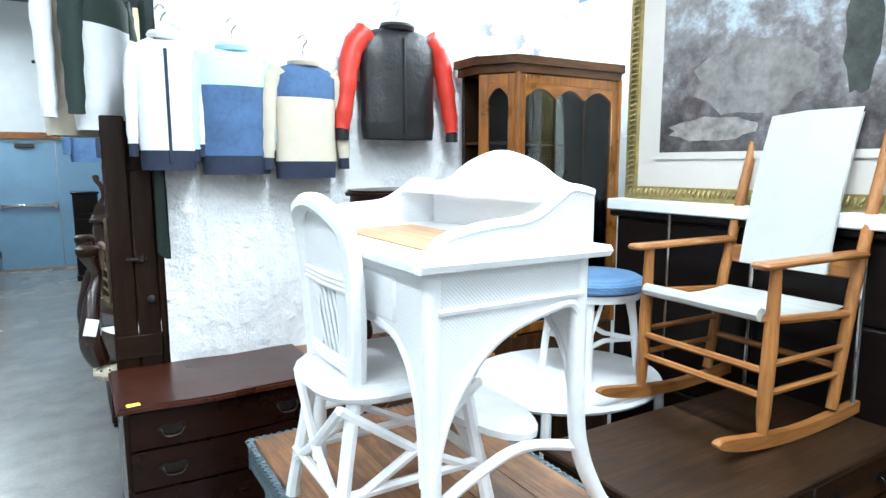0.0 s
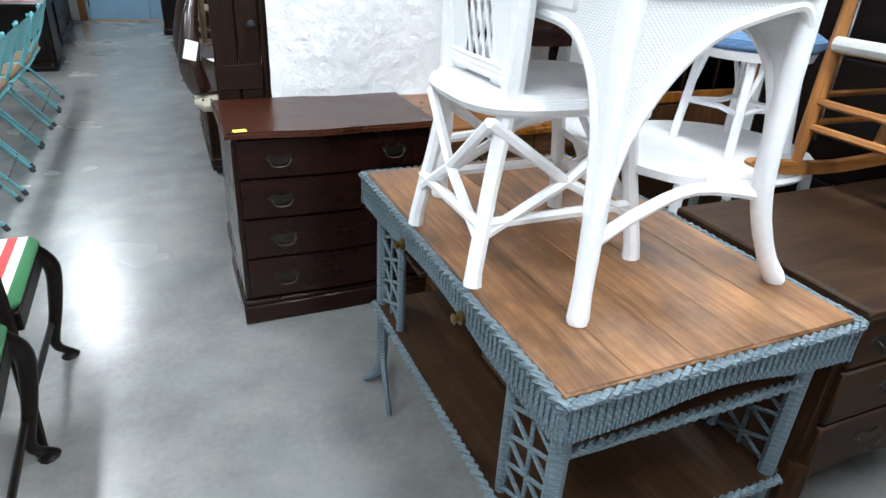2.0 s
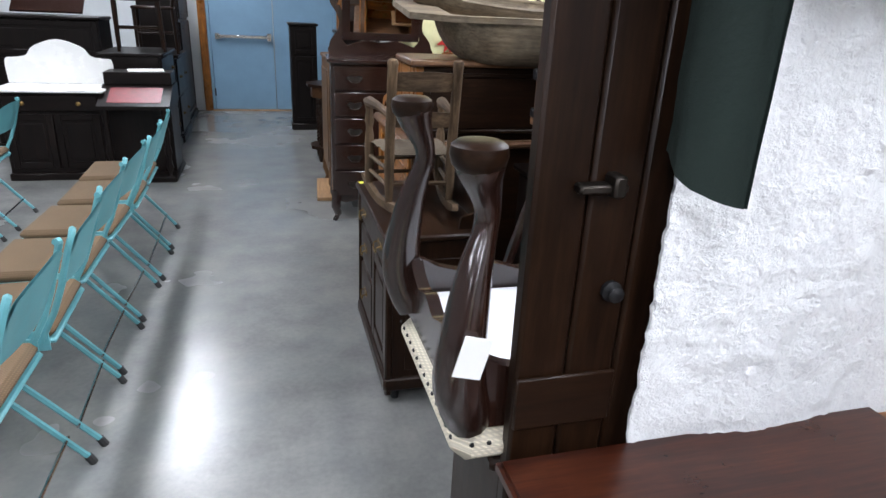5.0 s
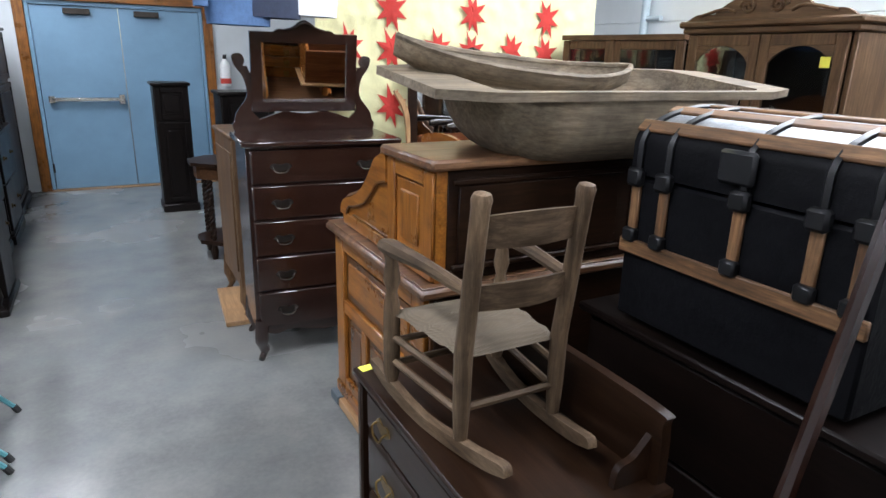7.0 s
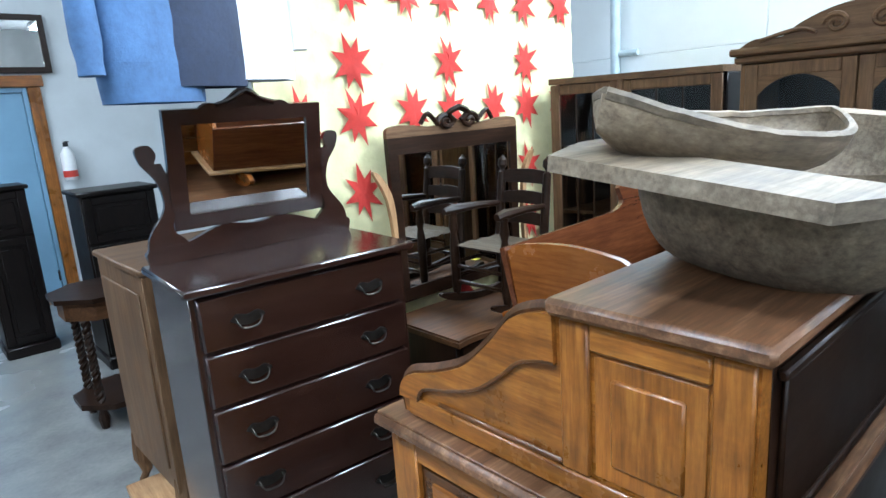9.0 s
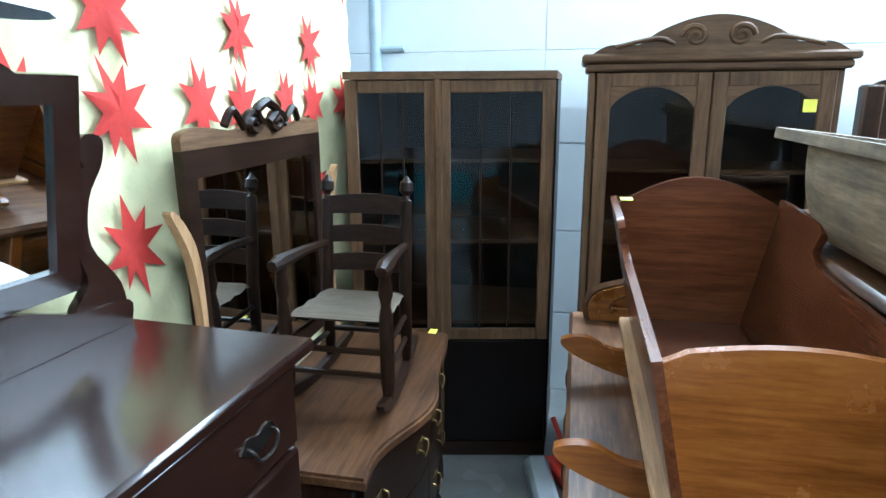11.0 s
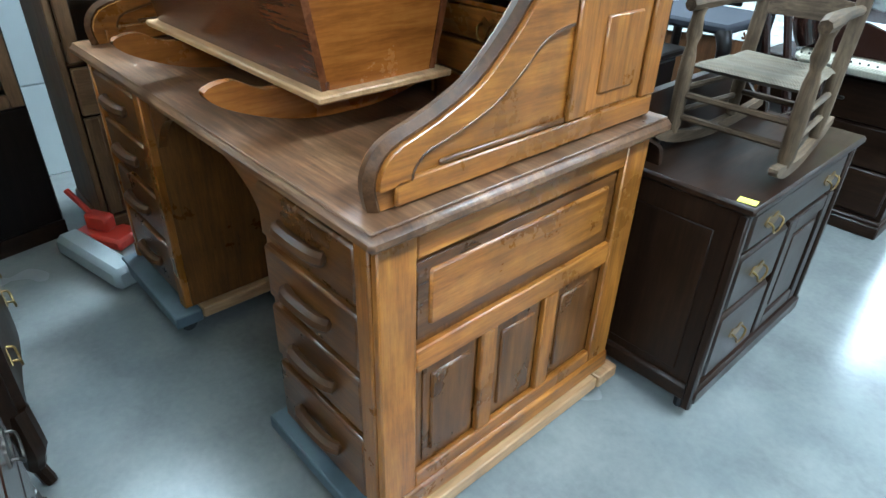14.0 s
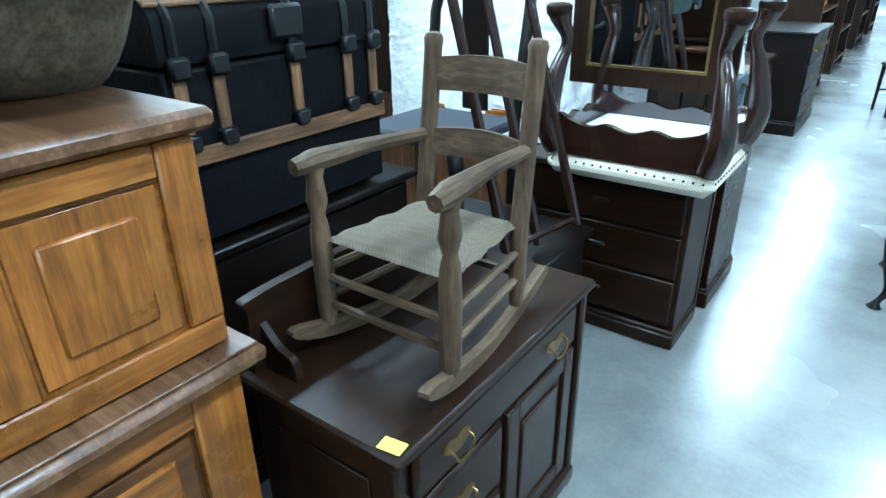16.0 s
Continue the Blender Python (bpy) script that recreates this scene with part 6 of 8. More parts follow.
def angled_cabinet():
    t = thing("corner_china_cabinet", 0, 0, 0, 0, "tall oak corner china cabinet with angled glazed doors", "cabinet")
    P = [(2.925, 7.13), (3.015, 6.775), (3.105, 6.315), (3.62, 6.31), (3.62, 7.13)]
    k = "oak_grey"
    H = 1.68
    part("base", Geo().slab(P, 0, 0.07), wood("walnut", "y"), t)
    part("top", Geo().slab([(a - 0.012, b) for a, b in P[:3]] + P[3:], H - 0.03, H), wood(k, "y"), t)
    # near-black back: the shade inside the oak case is put into its colour
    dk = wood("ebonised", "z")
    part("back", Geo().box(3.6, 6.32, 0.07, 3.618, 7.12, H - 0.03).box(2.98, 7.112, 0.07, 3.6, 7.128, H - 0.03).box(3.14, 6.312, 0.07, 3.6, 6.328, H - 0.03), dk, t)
    # shelves lighter than the back, their lit edges put into the wood colour
    for z in (0.62, 0.98, 1.32):
        part("shelf", Geo().slab([(2.965, 7.1), (3.05, 6.78), (3.14, 6.34), (3.59, 6.34), (3.59, 7.1)], z, z + 0.016), wood("oak_dark", "y"), t)
    def face(p, q):
        p, q = Vector((*p, 0)), Vector((*q, 0))
        d = q - p
        return Matrix.Translation(p) @ Matrix.Rotation(math.atan2(d.y, d.x), 4, "Z"), d.length
    for a, b in ((P[0], P[1]), (P[1], P[2])):
        m, L = face(a, b)
        glazed_door(t, L - 0.004, 0.56, H - 0.032, k, m, 3)
        # near-black panel: shade low on the oak cabinet is in the colour
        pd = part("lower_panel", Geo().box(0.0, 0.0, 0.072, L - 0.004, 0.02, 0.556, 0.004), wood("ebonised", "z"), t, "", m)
    part("corner_post", Geo().lathe(3.015, 6.775, [(0.07, 0.018), (H - 0.03, 0.018)], 6), wood(k, "z"), t)


angled_cabinet()


def bookcase():
    t = thing("arched_bookcase", 3.155, 5.77, 0, -90, "tall oak bookcase with two arched glass doors and carved crest", "bookcase")
    t.matrix_basis = pose(3.155, 5.77, 0, 0, 0, -90)
    W, D, H = 0.85, 0.38, 1.728
    k = "oak_grey"
    wx, wz = wood(k, "x"), wood(k, "z")
    for s in (-1, 1):
        part("side", Geo().box(s * W / 2, -D / 2 + 0.022, 0, s * (W / 2 - 0.025), D / 2, H - 0.06), wz, t)
    part("back", Geo().box(-W / 2 + 0.026, D / 2 - 0.015, 0.02, W / 2 - 0.026, D / 2, H - 0.06), wood("walnut", "z"), t)
    part("cornice", Geo().box(-W / 2 - 0.03, -D / 2 - 0.03, H - 0.03, W / 2 + 0.03, D / 2 + 0.01, H, 0.008).box(-W / 2 - 0.014, -D / 2 - 0.014, H - 0.06, W / 2 + 0.014, D / 2, H - 0.03, 0.008), wx, t)
    crest = smooth_line([(-0.42, H), (-0.36, H + 0.03), (-0.26, H + 0.03), (-0.2, H + 0.07), (-0.1, H + 0.11), (0, H + 0.125), (0.1, H + 0.11), (0.2, H + 0.07), (0.26, H + 0.03), (0.36, H + 0.03), (0.42, H)], 4)
    c = part("crest", Geo().slab(crest, -D / 2 - 0.01, -D / 2 + 0.012, "xz"), wx, t)
    g = Geo()
    for s in (-1, 1):
        g.tube([(s * (0.075 + 0.045 * (1 - i / 24) * math.cos(i * 0.45)), -D / 2 - 0.014, H + 0.055 + 0.04 * (1 - i / 24) * math.sin(i * 0.45)) for i in range(22)], 0.009, 6)
        g.tube(smooth_line([(s * 0.14, -D / 2 - 0.012, H + 0.03), (s * 0.2, -D / 2 - 0.016, H + 0.05), (s * 0.34, -D / 2 - 0.012, H + 0.022)], 4), 0.008, 6)
    part("carving", g, wx, c, "carved scrolls")
    for i in (0, 1):
        w = W / 2 - 0.03
        d = glazed_door(t, w, 0.72, H - 0.065, k, pose(-W / 2 + 0.028 + i * (w + 0.004), -D / 2, 0), 0, True)
    for z in (0.7, 1.02, 1.3):
        part("shelf", Geo().box(-W / 2 + 0.027, -D / 2 + 0.03, z, W / 2 - 0.027, D / 2 - 0.016, z + 0.018), wood("oak_dark", "x"), t)
    for i in (0, 1):
        x0 = -W / 2 + 0.028 + i * (W / 2 - 0.026)
        dr = part("drawer", Geo().box(x0, -D / 2, 0.52, x0 + W / 2 - 0.032, -D / 2 + 0.025, 0.7, 0.006), wx, t)
        part("rosette", Geo().tube([(x0 + W / 4 - 0.016, -D / 2, 0.61), (x0 + W / 4 - 0.016, -D / 2 - 0.008, 0.61), (x0 + W / 4 - 0.016, -D / 2 - 0.012, 0.61)], [0.07, 0.065, 0.04], 16), wood("oak_dark", "x"), dr, "round carved boss")
        panel_door(t, x0, x0 + W / 2 - 0.032, 0.1, 0.51, -D / 2, k)
    part("plinth", Geo().box(-W / 2 - 0.01, -D / 2 - 0.008, 0, W / 2 + 0.01, D / 2, 0.09, 0.006), wx, t)


bookcase()
g = Geo().box(-0.022, -0.0015, -0.022, 0.022, 0, 0.022, 0.0004)
solid("price_tag", g, TAG, "small yellow paper price tag stuck on furniture", "price tag", "price tags", m=pose(2.964, 5.45, 1.545, 0, 0, -90))

# wooden prop, tool and box on the floor by the cabinets
solid("floor_lamp_box", Geo().box(-0.22, -0.05, 0, 0.22, 0.05, 0.09, 0.02), plain("grey_plastic", (0.3, 0.32, 0.33), 0.5), "long grey plastic case lying on the floor", "case", m=pose(2.75, 6.3, 0, 0, 0, 12))
solid("jack", Geo().box(-0.12, -0.07, 0.0, 0.12, 0.07, 0.05, 0.012).box(-0.03, -0.03, 0.05, 0.08, 0.03, 0.12, 0.01).tube([(0.05, 0, 0.1), (0.16, 0, 0.2)], 0.012), plain("red_enamel", (0.5, 0.04, 0.025), 0.4), "red painted floor jack on the concrete", "tool", m=pose(2.95, 6.2, 0, 0, 0, 30))

# corner pipe and rods on the side wall
solid("wall_pipe", Geo().tube([(3.72, 7.25, 0), (3.72, 7.25, H_CEIL)], 0.03, 10).tube([(3.72, 7.25, 1.82), (3.72, 7.1, 1.82)], 0.018, 8), plain("painted_pipe", (0.5, 0.6, 0.64), 0.5), "pale painted pipe that runs up the side wall", "pipe")


# ---------------- the group by the start: oak dresser, sling rocker, stool, china cabinet, picture ----------------
chest("oak_dresser", 2.47, 1.58, 0, 1.06, 0.56, 0.745, [(1, 2), (1.1, 1), (1.1, 1)], "oak_umber", "old brown oak low dresser with dark pulls", "dresser", base="legs", leg_h=0.22, over=0.02, pull="plate", top_kind="shelf_wood")


def sling_rocker():
    t = thing("sling_rocking_chair", 2.69, 1.71, 0.746, 88, "honey maple rocking chair with pale canvas sling seat and back", "rocking chair")
    k = "honey"
    W = 0.245
    for s in (-1, 1):
        x = s * W
        part("back_post", Geo().tube([(x, -0.17, 0.06), (x, -0.24, 0.45), (x, -0.33, 0.8), (x, -0.41, 1.1)], [0.019, 0.021, 0.019, 0.014], 10), wood(k, "z"), t)
        part("front_post", Geo().tube([(x, 0.2, 0.045), (x, 0.2, 0.12), (x, 0.19, 0.34), (x, 0.185, 0.57)], [0.015, 0.022, 0.023, 0.017], 10), wood(k, "z"), t)
        part("arm", Geo().box(x - 0.032, -0.27, 0.57, x + 0.032, 0.27, 0.59, 0.009), wood(k, "y"), t)
        ol = smooth_line([(-0.5, 0.06), (-0.3, 0.02), (0, 0.001), (0.25, 0.015), (0.4, 0.05), (0.39, 0.075), (0.22, 0.055), (0, 0.04), (-0.3, 0.06), (-0.49, 0.085), (-0.5, 0.06)], 4)[:-1]
        part("rocker", Geo().slab(ol, x - 0.014, x + 0.014, "yz"), wood(k, "y"), t)
        for z in (0.18, 0.27):
            part("stretcher", Geo().tube([(x, -0.2, z), (x, 0.2, z)], 0.011, 6), wood(k, "y"), t)
        part("seat_rail", Geo().tube([(x, -0.23, 0.38), (x, 0.2, 0.41)], 0.014, 8), wood(k, "y"), t)
    for y, z in ((0.2, 0.17), (0.2, 0.25), (-0.2, 0.2), (0.2, 0.41)):
        part("stretcher", Geo().tube([(-W, y, z), (W, y, z)], 0.012, 6), wood(k, "x"), t)
    part("top_rail", Geo().box(-W, -0.41, 1.0, W, -0.39, 1.07, 0.006), wood(k, "x"), t)
    part("lower_rail", Geo().box(-W, -0.275, 0.49, W, -0.255, 0.56, 0.006), wood(k, "x"), t)
    g = Geo().sheet(lambda u, v: ((u - 0.5) * 0.33, -0.25 - 0.15 * v + 0.035 + 0.015 * math.sin(math.pi * v), 0.5 + 0.57 * v), 6, 10)
    g.sheet(lambda u, v: ((u - 0.5) * 0.33, -0.25 - 0.15 * v + 0.022 + 0.015 * math.sin(math.pi * v), 0.5 + 0.57 * v), 6, 10)
    part("back_sling", g, CANVAS, t, "pale canvas back")
    g = Geo()
    for off in (0.0, -0.014):
        g.sheet(lambda u, v: ((u - 0.5) * 0.45, -0.24 + 0.45 * v, 0.4 + 0.03 * v - 0.025 * math.sin(math.pi * v) + off), 6, 8)
    part("seat_sling", g, CANVAS, t, "pale canvas seat")
    part("front_roll", Geo().tube([(-0.225, 0.215, 0.425), (0.225, 0.215, 0.425)], 0.022, 8), CANVAS, t)


sling_rocker()


def white_table():
    t = thing("white_wicker_table", 2.44, 2.32, 0, 0, "white-painted oval wicker table beside an oak dresser", "table")
    ol = [(0.41 * math.cos(2 * math.pi * i / 36), 0.36 * math.sin(2 * math.pi * i / 36)) for i in range(36)]
    part("tabletop", Geo().slab(ol, 0.725, 0.74).slab([(a * 0.985, b * 0.985) for a, b in ol], 0.74, 0.746), WHITE_PAINT, t)
    part("braid", Geo().tube([(a, b, 0.73) for a, b in ol + ol[:1]], 0.015, 6), WHITE_PAINT, t)
    for sx in (-1, 1):
        for sy in (-1, 1):
            part("leg", Geo().tube([(sx * 0.3, sy * 0.24, 0.73), (sx * 0.33, sy * 0.26, 0)], 0.02, 8), WHITE_PAINT, t)


white_table()


def stool():
    t = thing("vanity_stool", 2.56, 2.3, 0.747, 0, "white wicker stool with a round blue cushion", "stool")
    part("cushion", Geo().lathe(0, 0, [(0.36, 0.2), (0.375, 0.225), (0.4, 0.225), (0.42, 0.19), (0.428, 0.05)], 24), woven("blue_cushion_cloth", (0.1, 0.2, 0.36), 200, 0.85, 0.002), t, "blue seat cushion")
    part("seat_ring", Geo().lathe(0, 0, [(0.33, 0.2), (0.36, 0.21)], 20), WHITE_PAINT, t)
    for i in range(4):
        a = math.pi / 4 + i * math.pi / 2
        c, s = math.cos(a), math.sin(a)
        part("leg", Geo().tube([(0.16 * c, 0.16 * s, 0.35), (0.2 * c, 0.2 * s, 0)], 0.016, 8), WHITE_PAINT, t)
        a2 = a + math.pi / 2
        part("stretcher", Geo().tube([(0.18 * c, 0.18 * s, 0.15), (0.06 * (c + math.cos(a2)), 0.06 * (s + math.sin(a2)), 0.15), (0.18 * math.cos(a2), 0.18 * math.sin(a2), 0.15)], 0.011, 6), WHITE_PAINT, t)
        part("brace", Geo().tube([(0.18 * c, 0.18 * s, 0.17), (0.14 * c - 0.05 * s, 0.14 * s + 0.05 * c, 0.34)], 0.009, 6), WHITE_PAINT, t)


stool()


def china_cabinet():
    t = thing("china_cabinet", 2.93, 3.02, 0, 0, "tall oak china cabinet with scalloped glass doors and canted sides", "cabinet")
    k = "oak"
    H = 2.14
    P = [(-0.46, 0.17), (-0.46, 0.0), (-0.34, -0.16), (0.34, -0.16), (0.46, 0.0), (0.46, 0.17)]
    part("base", Geo().slab(P, 0, 0.75), wood("oak_dark", "z"), t)
    part("cornice", Geo().slab([(a * 1.06, b * 1.12) for a, b in P], H - 0.04, H).slab([(a * 1.02, b * 1.05) for a, b in P], H - 0.08, H - 0.04), wood("oak_dark", "x"), t)
    part("back", Geo().box(-0.45, 0.15, 0.75, 0.45, 0.17, H - 0.08), wood("walnut", "z"), t)
    for z in (1.1, 1.42, 1.72):
        part("shelf", Geo().slab([(a * 0.95, b * 0.9) for a, b in P], z, z + 0.012), wood("oak_dark", "x"), t)
    def face(p, q, bars, scallops):
        p, q = Vector((*p, 0)), Vector((*q, 0))
        d = q - p
        m = Matrix.Translation(p) @ Matrix.Rotation(math.atan2(d.y, d.x), 4, "Z")
        L = d.length
        dr = glazed_door(t, L, 0.76, H - 0.082, k, m, bars)
        n = 8 * scallops
        top = [(0.05, H - 0.13)] + [(0.05 + (L - 0.1) * i / n, H - 0.2 + 0.05 * abs(math.sin(math.pi * scallops * i / n))) for i in range(n + 1)] + [(L - 0.05, H - 0.13)]
        part("scallop", Geo().slab(top, 0.003, 0.02, "xz"), wood(k, "x"), dr)
    face(P[1], P[2], 0, 1)
    face(P[2], P[3], 3, 3)
    face(P[3], P[4], 0, 1)
    for i in (2, 3):
        part("corner_post", Geo().lathe(P[i][0], P[i][1], [(0.75, 0.014), (H - 0.08, 0.014)], 8), wood(k, "z"), t)


china_cabinet()


def black_sideboard():
    t = chest("black_sideboard", 3.25, 1.5, -90, 2.2, 0.5, 1.4, [(1, 3), (1.6, 3), (1.6, 3)], "ebonised", "tall black sideboard with a white painted top shelf", "sideboard", pull="none", top_t=0.03)
    part("white_shelf", Geo().box(-1.12, -0.29, 1.402, 1.12, 0.25, 1.455, 0.006), WALL_WHITE, t, "white painted shelf")
    for a in (-0.75, -0.35, 0.05):
        part("rod", Geo().tube([(a, -0.28, 0.75), (a, -0.28, 1.4)], 0.008, 6), CHROME, t)


black_sideboard()


def picture():
    t = thing("framed_picture", 3.06, 1.72, 1.457, -90, "large framed faded landscape print in an ornate gilt frame", "picture")
    W, H = 0.86, 1.12
    gilt = plain("worn_gilt", (0.36, 0.29, 0.12), 0.45, 0.6, 0.4, 60, 0.8, 0.006)
    part("frame", Geo().ring([(-W, 0), (W, 0), (W, H), (-W, H)], [(-W + 0.06, 0.06), (W - 0.06, 0.06), (W - 0.06, H - 0.06), (-W + 0.06, H - 0.06)], -0.02, 0.02, "xz"), gilt, t, "ornate gilt frame")
    g = Geo()
    for i in range(70):
        a = -W + 0.03 + i * (2 * W - 0.06) / 69
        g.tube([(a, -0.022, 0.02), (a + 0.008, -0.03, 0.035), (a + 0.012, -0.022, 0.05)], 0.006, 5)
    for i in range(44):
        b = 0.05 + i * (H - 0.1) / 43
        g.tube([(-W + 0.02, -0.022, b), (-W + 0.035, -0.03, b + 0.008), (-W + 0.05, -0.022, b + 0.012)], 0.006, 5)
    part("carving", g, gilt, t)
    part("mat", Geo().box(-W + 0.05, 0.0, 0.05, W - 0.05, 0.008, H - 0.05, 0.001), plain("cream_mat_board", (0.62, 0.59, 0.54), 0.8, vary=0.04), t)
    part("inner_frame", Geo().ring([(-W + 0.155, 0.185), (W - 0.155, 0.185), (W - 0.155, H - 0.185), (-W + 0.155, H - 0.185)], [(-W + 0.185, 0.215), (W - 0.185, 0.215), (W - 0.185, H - 0.215), (-W + 0.185, H - 0.215)], -0.008, 0.0, "xz"), plain("cream_mat_board", (0.62, 0.59, 0.54)), t)
    m, nt, bsdf = nodes_of("faded_landscape_print")
    v, raw = coords(nt, (1, 1, 1), 0)
    n1 = add(nt, "ShaderNodeTexNoise", Scale=5.0, Detail=9.0, Roughness=0.7)
    nt.links.new(v, n1.inputs["Vector"])
    sep = nt.nodes.new("ShaderNodeSeparateXYZ")
    nt.links.new(v, sep.inputs[0])
    mth = nt.nodes.new("ShaderNodeMath")
    mth.operation = "MULTIPLY_ADD"
    mth.inputs[1].default_value = 0.32
    nt.links.new(sep.outputs["Z"], mth.inputs[0])
    nt.links.new(n1.outputs[0], mth.inputs[2])
    r = ramp(nt, mth.outputs[0], [(0.48, (0.04, 0.036, 0.036)), (0.62, (0.11, 0.1, 0.1)), (0.74, (0.22, 0.21, 0.21)), (0.85, (0.42, 0.5, 0.55))])
    nt.links.new(r.outputs[0], bsdf.inputs["Base Color"])
    bsdf.inputs["Roughness"].default_value = 0.12
    for x0, x1, z0, z1, c, nm in ((-0.5, 0.02, 0.36, 0.66, (0.2, 0.19, 0.18), "printed_house"), (0.1, 0.22, 0.4, 0.82, (0.05, 0.055, 0.05), "printed_tree"), (-0.62, -0.2, 0.26, 0.36, (0.32, 0.3, 0.28), "printed_road"), (0.3, 0.6, 0.34, 0.6, (0.09, 0.08, 0.08), "printed_hill")):
        n = 18
        ol = [(x0 + (x1 - x0) * (0.5 + 0.5 * math.cos(2 * math.pi * i / n) * (1 + 0.12 * math.sin(i * 2.6))), z0 + (z1 - z0) * (0.5 + 0.5 * math.sin(2 * math.pi * i / n) * (1 + 0.12 * math.cos(i * 3.7)))) for i in range(n)]
        part(nm, Geo().slab(ol, -0.0055, -0.0045, "xz"), plain(nm, c, 0.15, vary=0.55, scale=22, bumpy=0), t)
    part("print", Geo().box(-W + 0.18, -0.004, 0.21, W - 0.18, -0.001, H - 0.21, 0.0005), m, t, "faded grey landscape print under glass")


picture()


# ---------------- clothes ----------------
def garment(x, y, z, turn_deg, w, h, body, sleeve, label, hem=None, chest_band=None, sleeve_len=0.5, spread=0.25, thick=0.07):
    """A jacket or shirt on a hanger; z is the shoulder height, the front looks -y."""
    t = thing("jacket", x, y, z, turn_deg, label, "clothing", "hung clothes")
    n, rows = 20, [(0.0, 0.36, 0.35), (-0.05, 0.82, 0.75), (-0.12, 1.0, 0.95), (-0.3, 0.98, 1.0), (-0.6, 0.95, 1.05), (-0.85, 0.97, 1.1), (-1.0, 0.93, 1.0)]
    def prof(k, i, z_from=0):
        zz, a, b = rows[k]
        an = 2 * math.pi * i / n
        ca, sa = math.cos(an), math.sin(an)
        wob = 1 + 0.06 * math.sin(i * 2.4 + k * 1.3)
        return (w / 2 * a * math.copysign(abs(ca) ** 0.7, ca), thick * b * sa * wob, zz * h)
    def loft(k0, k1):
        g = Geo()
        V = [prof(k, i) for k in range(k0, k1 + 1) for i in range(n)]
        F = [(a * n + i, a * n + (i + 1) % n, (a + 1) * n + (i + 1) % n, (a + 1) * n + i) for a in range(k1 - k0) for i in range(n)]
        return g.put(V, F)
    if chest_band:
        part("yoke", loft(0, 3), chest_band, t)
        part("body", loft(3, 5), body, t)
    else:
        part("body", loft(0, 5), body, t)
    part("hem", loft(5, 6), hem or body, t, "ribbed hem" if hem else "")
    for s in (-1, 1):
        pts = smooth_line([(s * w * 0.4, 0, -0.07 * h), (s * w * (0.5 + spread * 0.25), 0, -0.22 * h), (s * w * (0.52 + spread * 0.5), -0.01, -0.55 * h), (s * w * (0.5 + spread * 0.8), -0.015, -(0.4 + sleeve_len) * h)], 5)
        rr = [0.075 - 0.03 * i / (len(pts) - 1) + 0.004 * math.sin(i * 2.1) for i in range(len(pts))]
        sl = part("sleeve", Geo().tube(pts, [r * w / 0.5 for r in rr], 10), sleeve, t)
        if hem:
            part("cuff", Geo().tube([pts[-1], (pts[-1][0], pts[-1][1], pts[-1][2] - 0.05)], 0.04 * w / 0.5, 10), hem, sl)
    part("collar", Geo().tube([(0.09 * math.cos(a) * w / 0.5, 0.05 * math.sin(a), 0.005) for a in [2 * math.pi * i / 14 for i in range(15)]], 0.018, 6), sleeve if hem is not LEATHER else LEATHER, t)
    if chest_band is None and hem:
        part("zip", Geo().box(-0.006, -thick * 1.06 - 0.004, -0.95 * h, 0.006, -thick * 0.9, -0.1 * h, 0.002), hem or sleeve, t)
    part("hanger", Geo().tube(smooth_line([(0, 0, 0.0), (0, 0, 0.07), (0.02, 0, 0.1), (0, 0, 0.125), (-0.02, 0, 0.105)], 3), 0.003, 5), CHROME, t)


LEATHER = plain("black_leather", (0.012, 0.012, 0.013), 0.32, vary=0.3, scale=18, bumpy=0.7, dist=0.008)
RED_LEATHER = plain("red_leather", (0.56, 0.035, 0.02), 0.35, vary=0.15, scale=18, bumpy=0.6, dist=0.006)
DENIM = plain("blue_denim", (0.06, 0.12, 0.24), 0.85, vary=0.25, scale=45, bumpy=0.6, dist=0.004)
NAVY = plain("navy_cloth", (0.02, 0.028, 0.055), 0.85, vary=0.25, scale=45, bumpy=0.6, dist=0.004)
WHITE_CLOTH = plain("white_cotton", (0.76, 0.78, 0.8), 0.85, vary=0.06, scale=14, bumpy=0.8, dist=0.012)
SAGE = plain("sage_green_cloth", (0.02, 0.035, 0.03), 0.85, vary=0.15, scale=14, bumpy=0.8, dist=0.01)
BEIGE = plain("beige_cotton", (0.55, 0.5, 0.4), 0.85, vary=0.1, scale=14, bumpy=0.6, dist=0.008)
LIGHT_BLUE = plain("pale_blue_nylon", (0.45, 0.66, 0.76), 0.6, vary=0.1, scale=14, bumpy=0.6, dist=0.01)
garment(2.1, 3.17, 2.26, 0, 0.4, 0.52, LEATHER, RED_LEATHER, "black and red leather varsity jacket on a hanger", LEATHER, None, 0.52, 0.3)
garment(1.33, 3.17, 2.1, 0, 0.3, 0.52, DENIM, LIGHT_BLUE, "pale blue and denim-blue windbreaker on a hanger", NAVY, LIGHT_BLUE, 0.4, 0.1)
garment(1.63, 3.16, 2.06, 8, 0.3, 0.5, BEIGE, BEIGE, "denim and cream canvas jacket on a hanger", NAVY, DENIM, 0.42, 0.15)
garment(1.06, 3.17, 2.12, 0, 0.22, 0.52, WHITE_CLOTH, WHITE_CLOTH, "white cotton jacket with a dark hem on a hanger", NAVY, None, 0.4, 0.1)
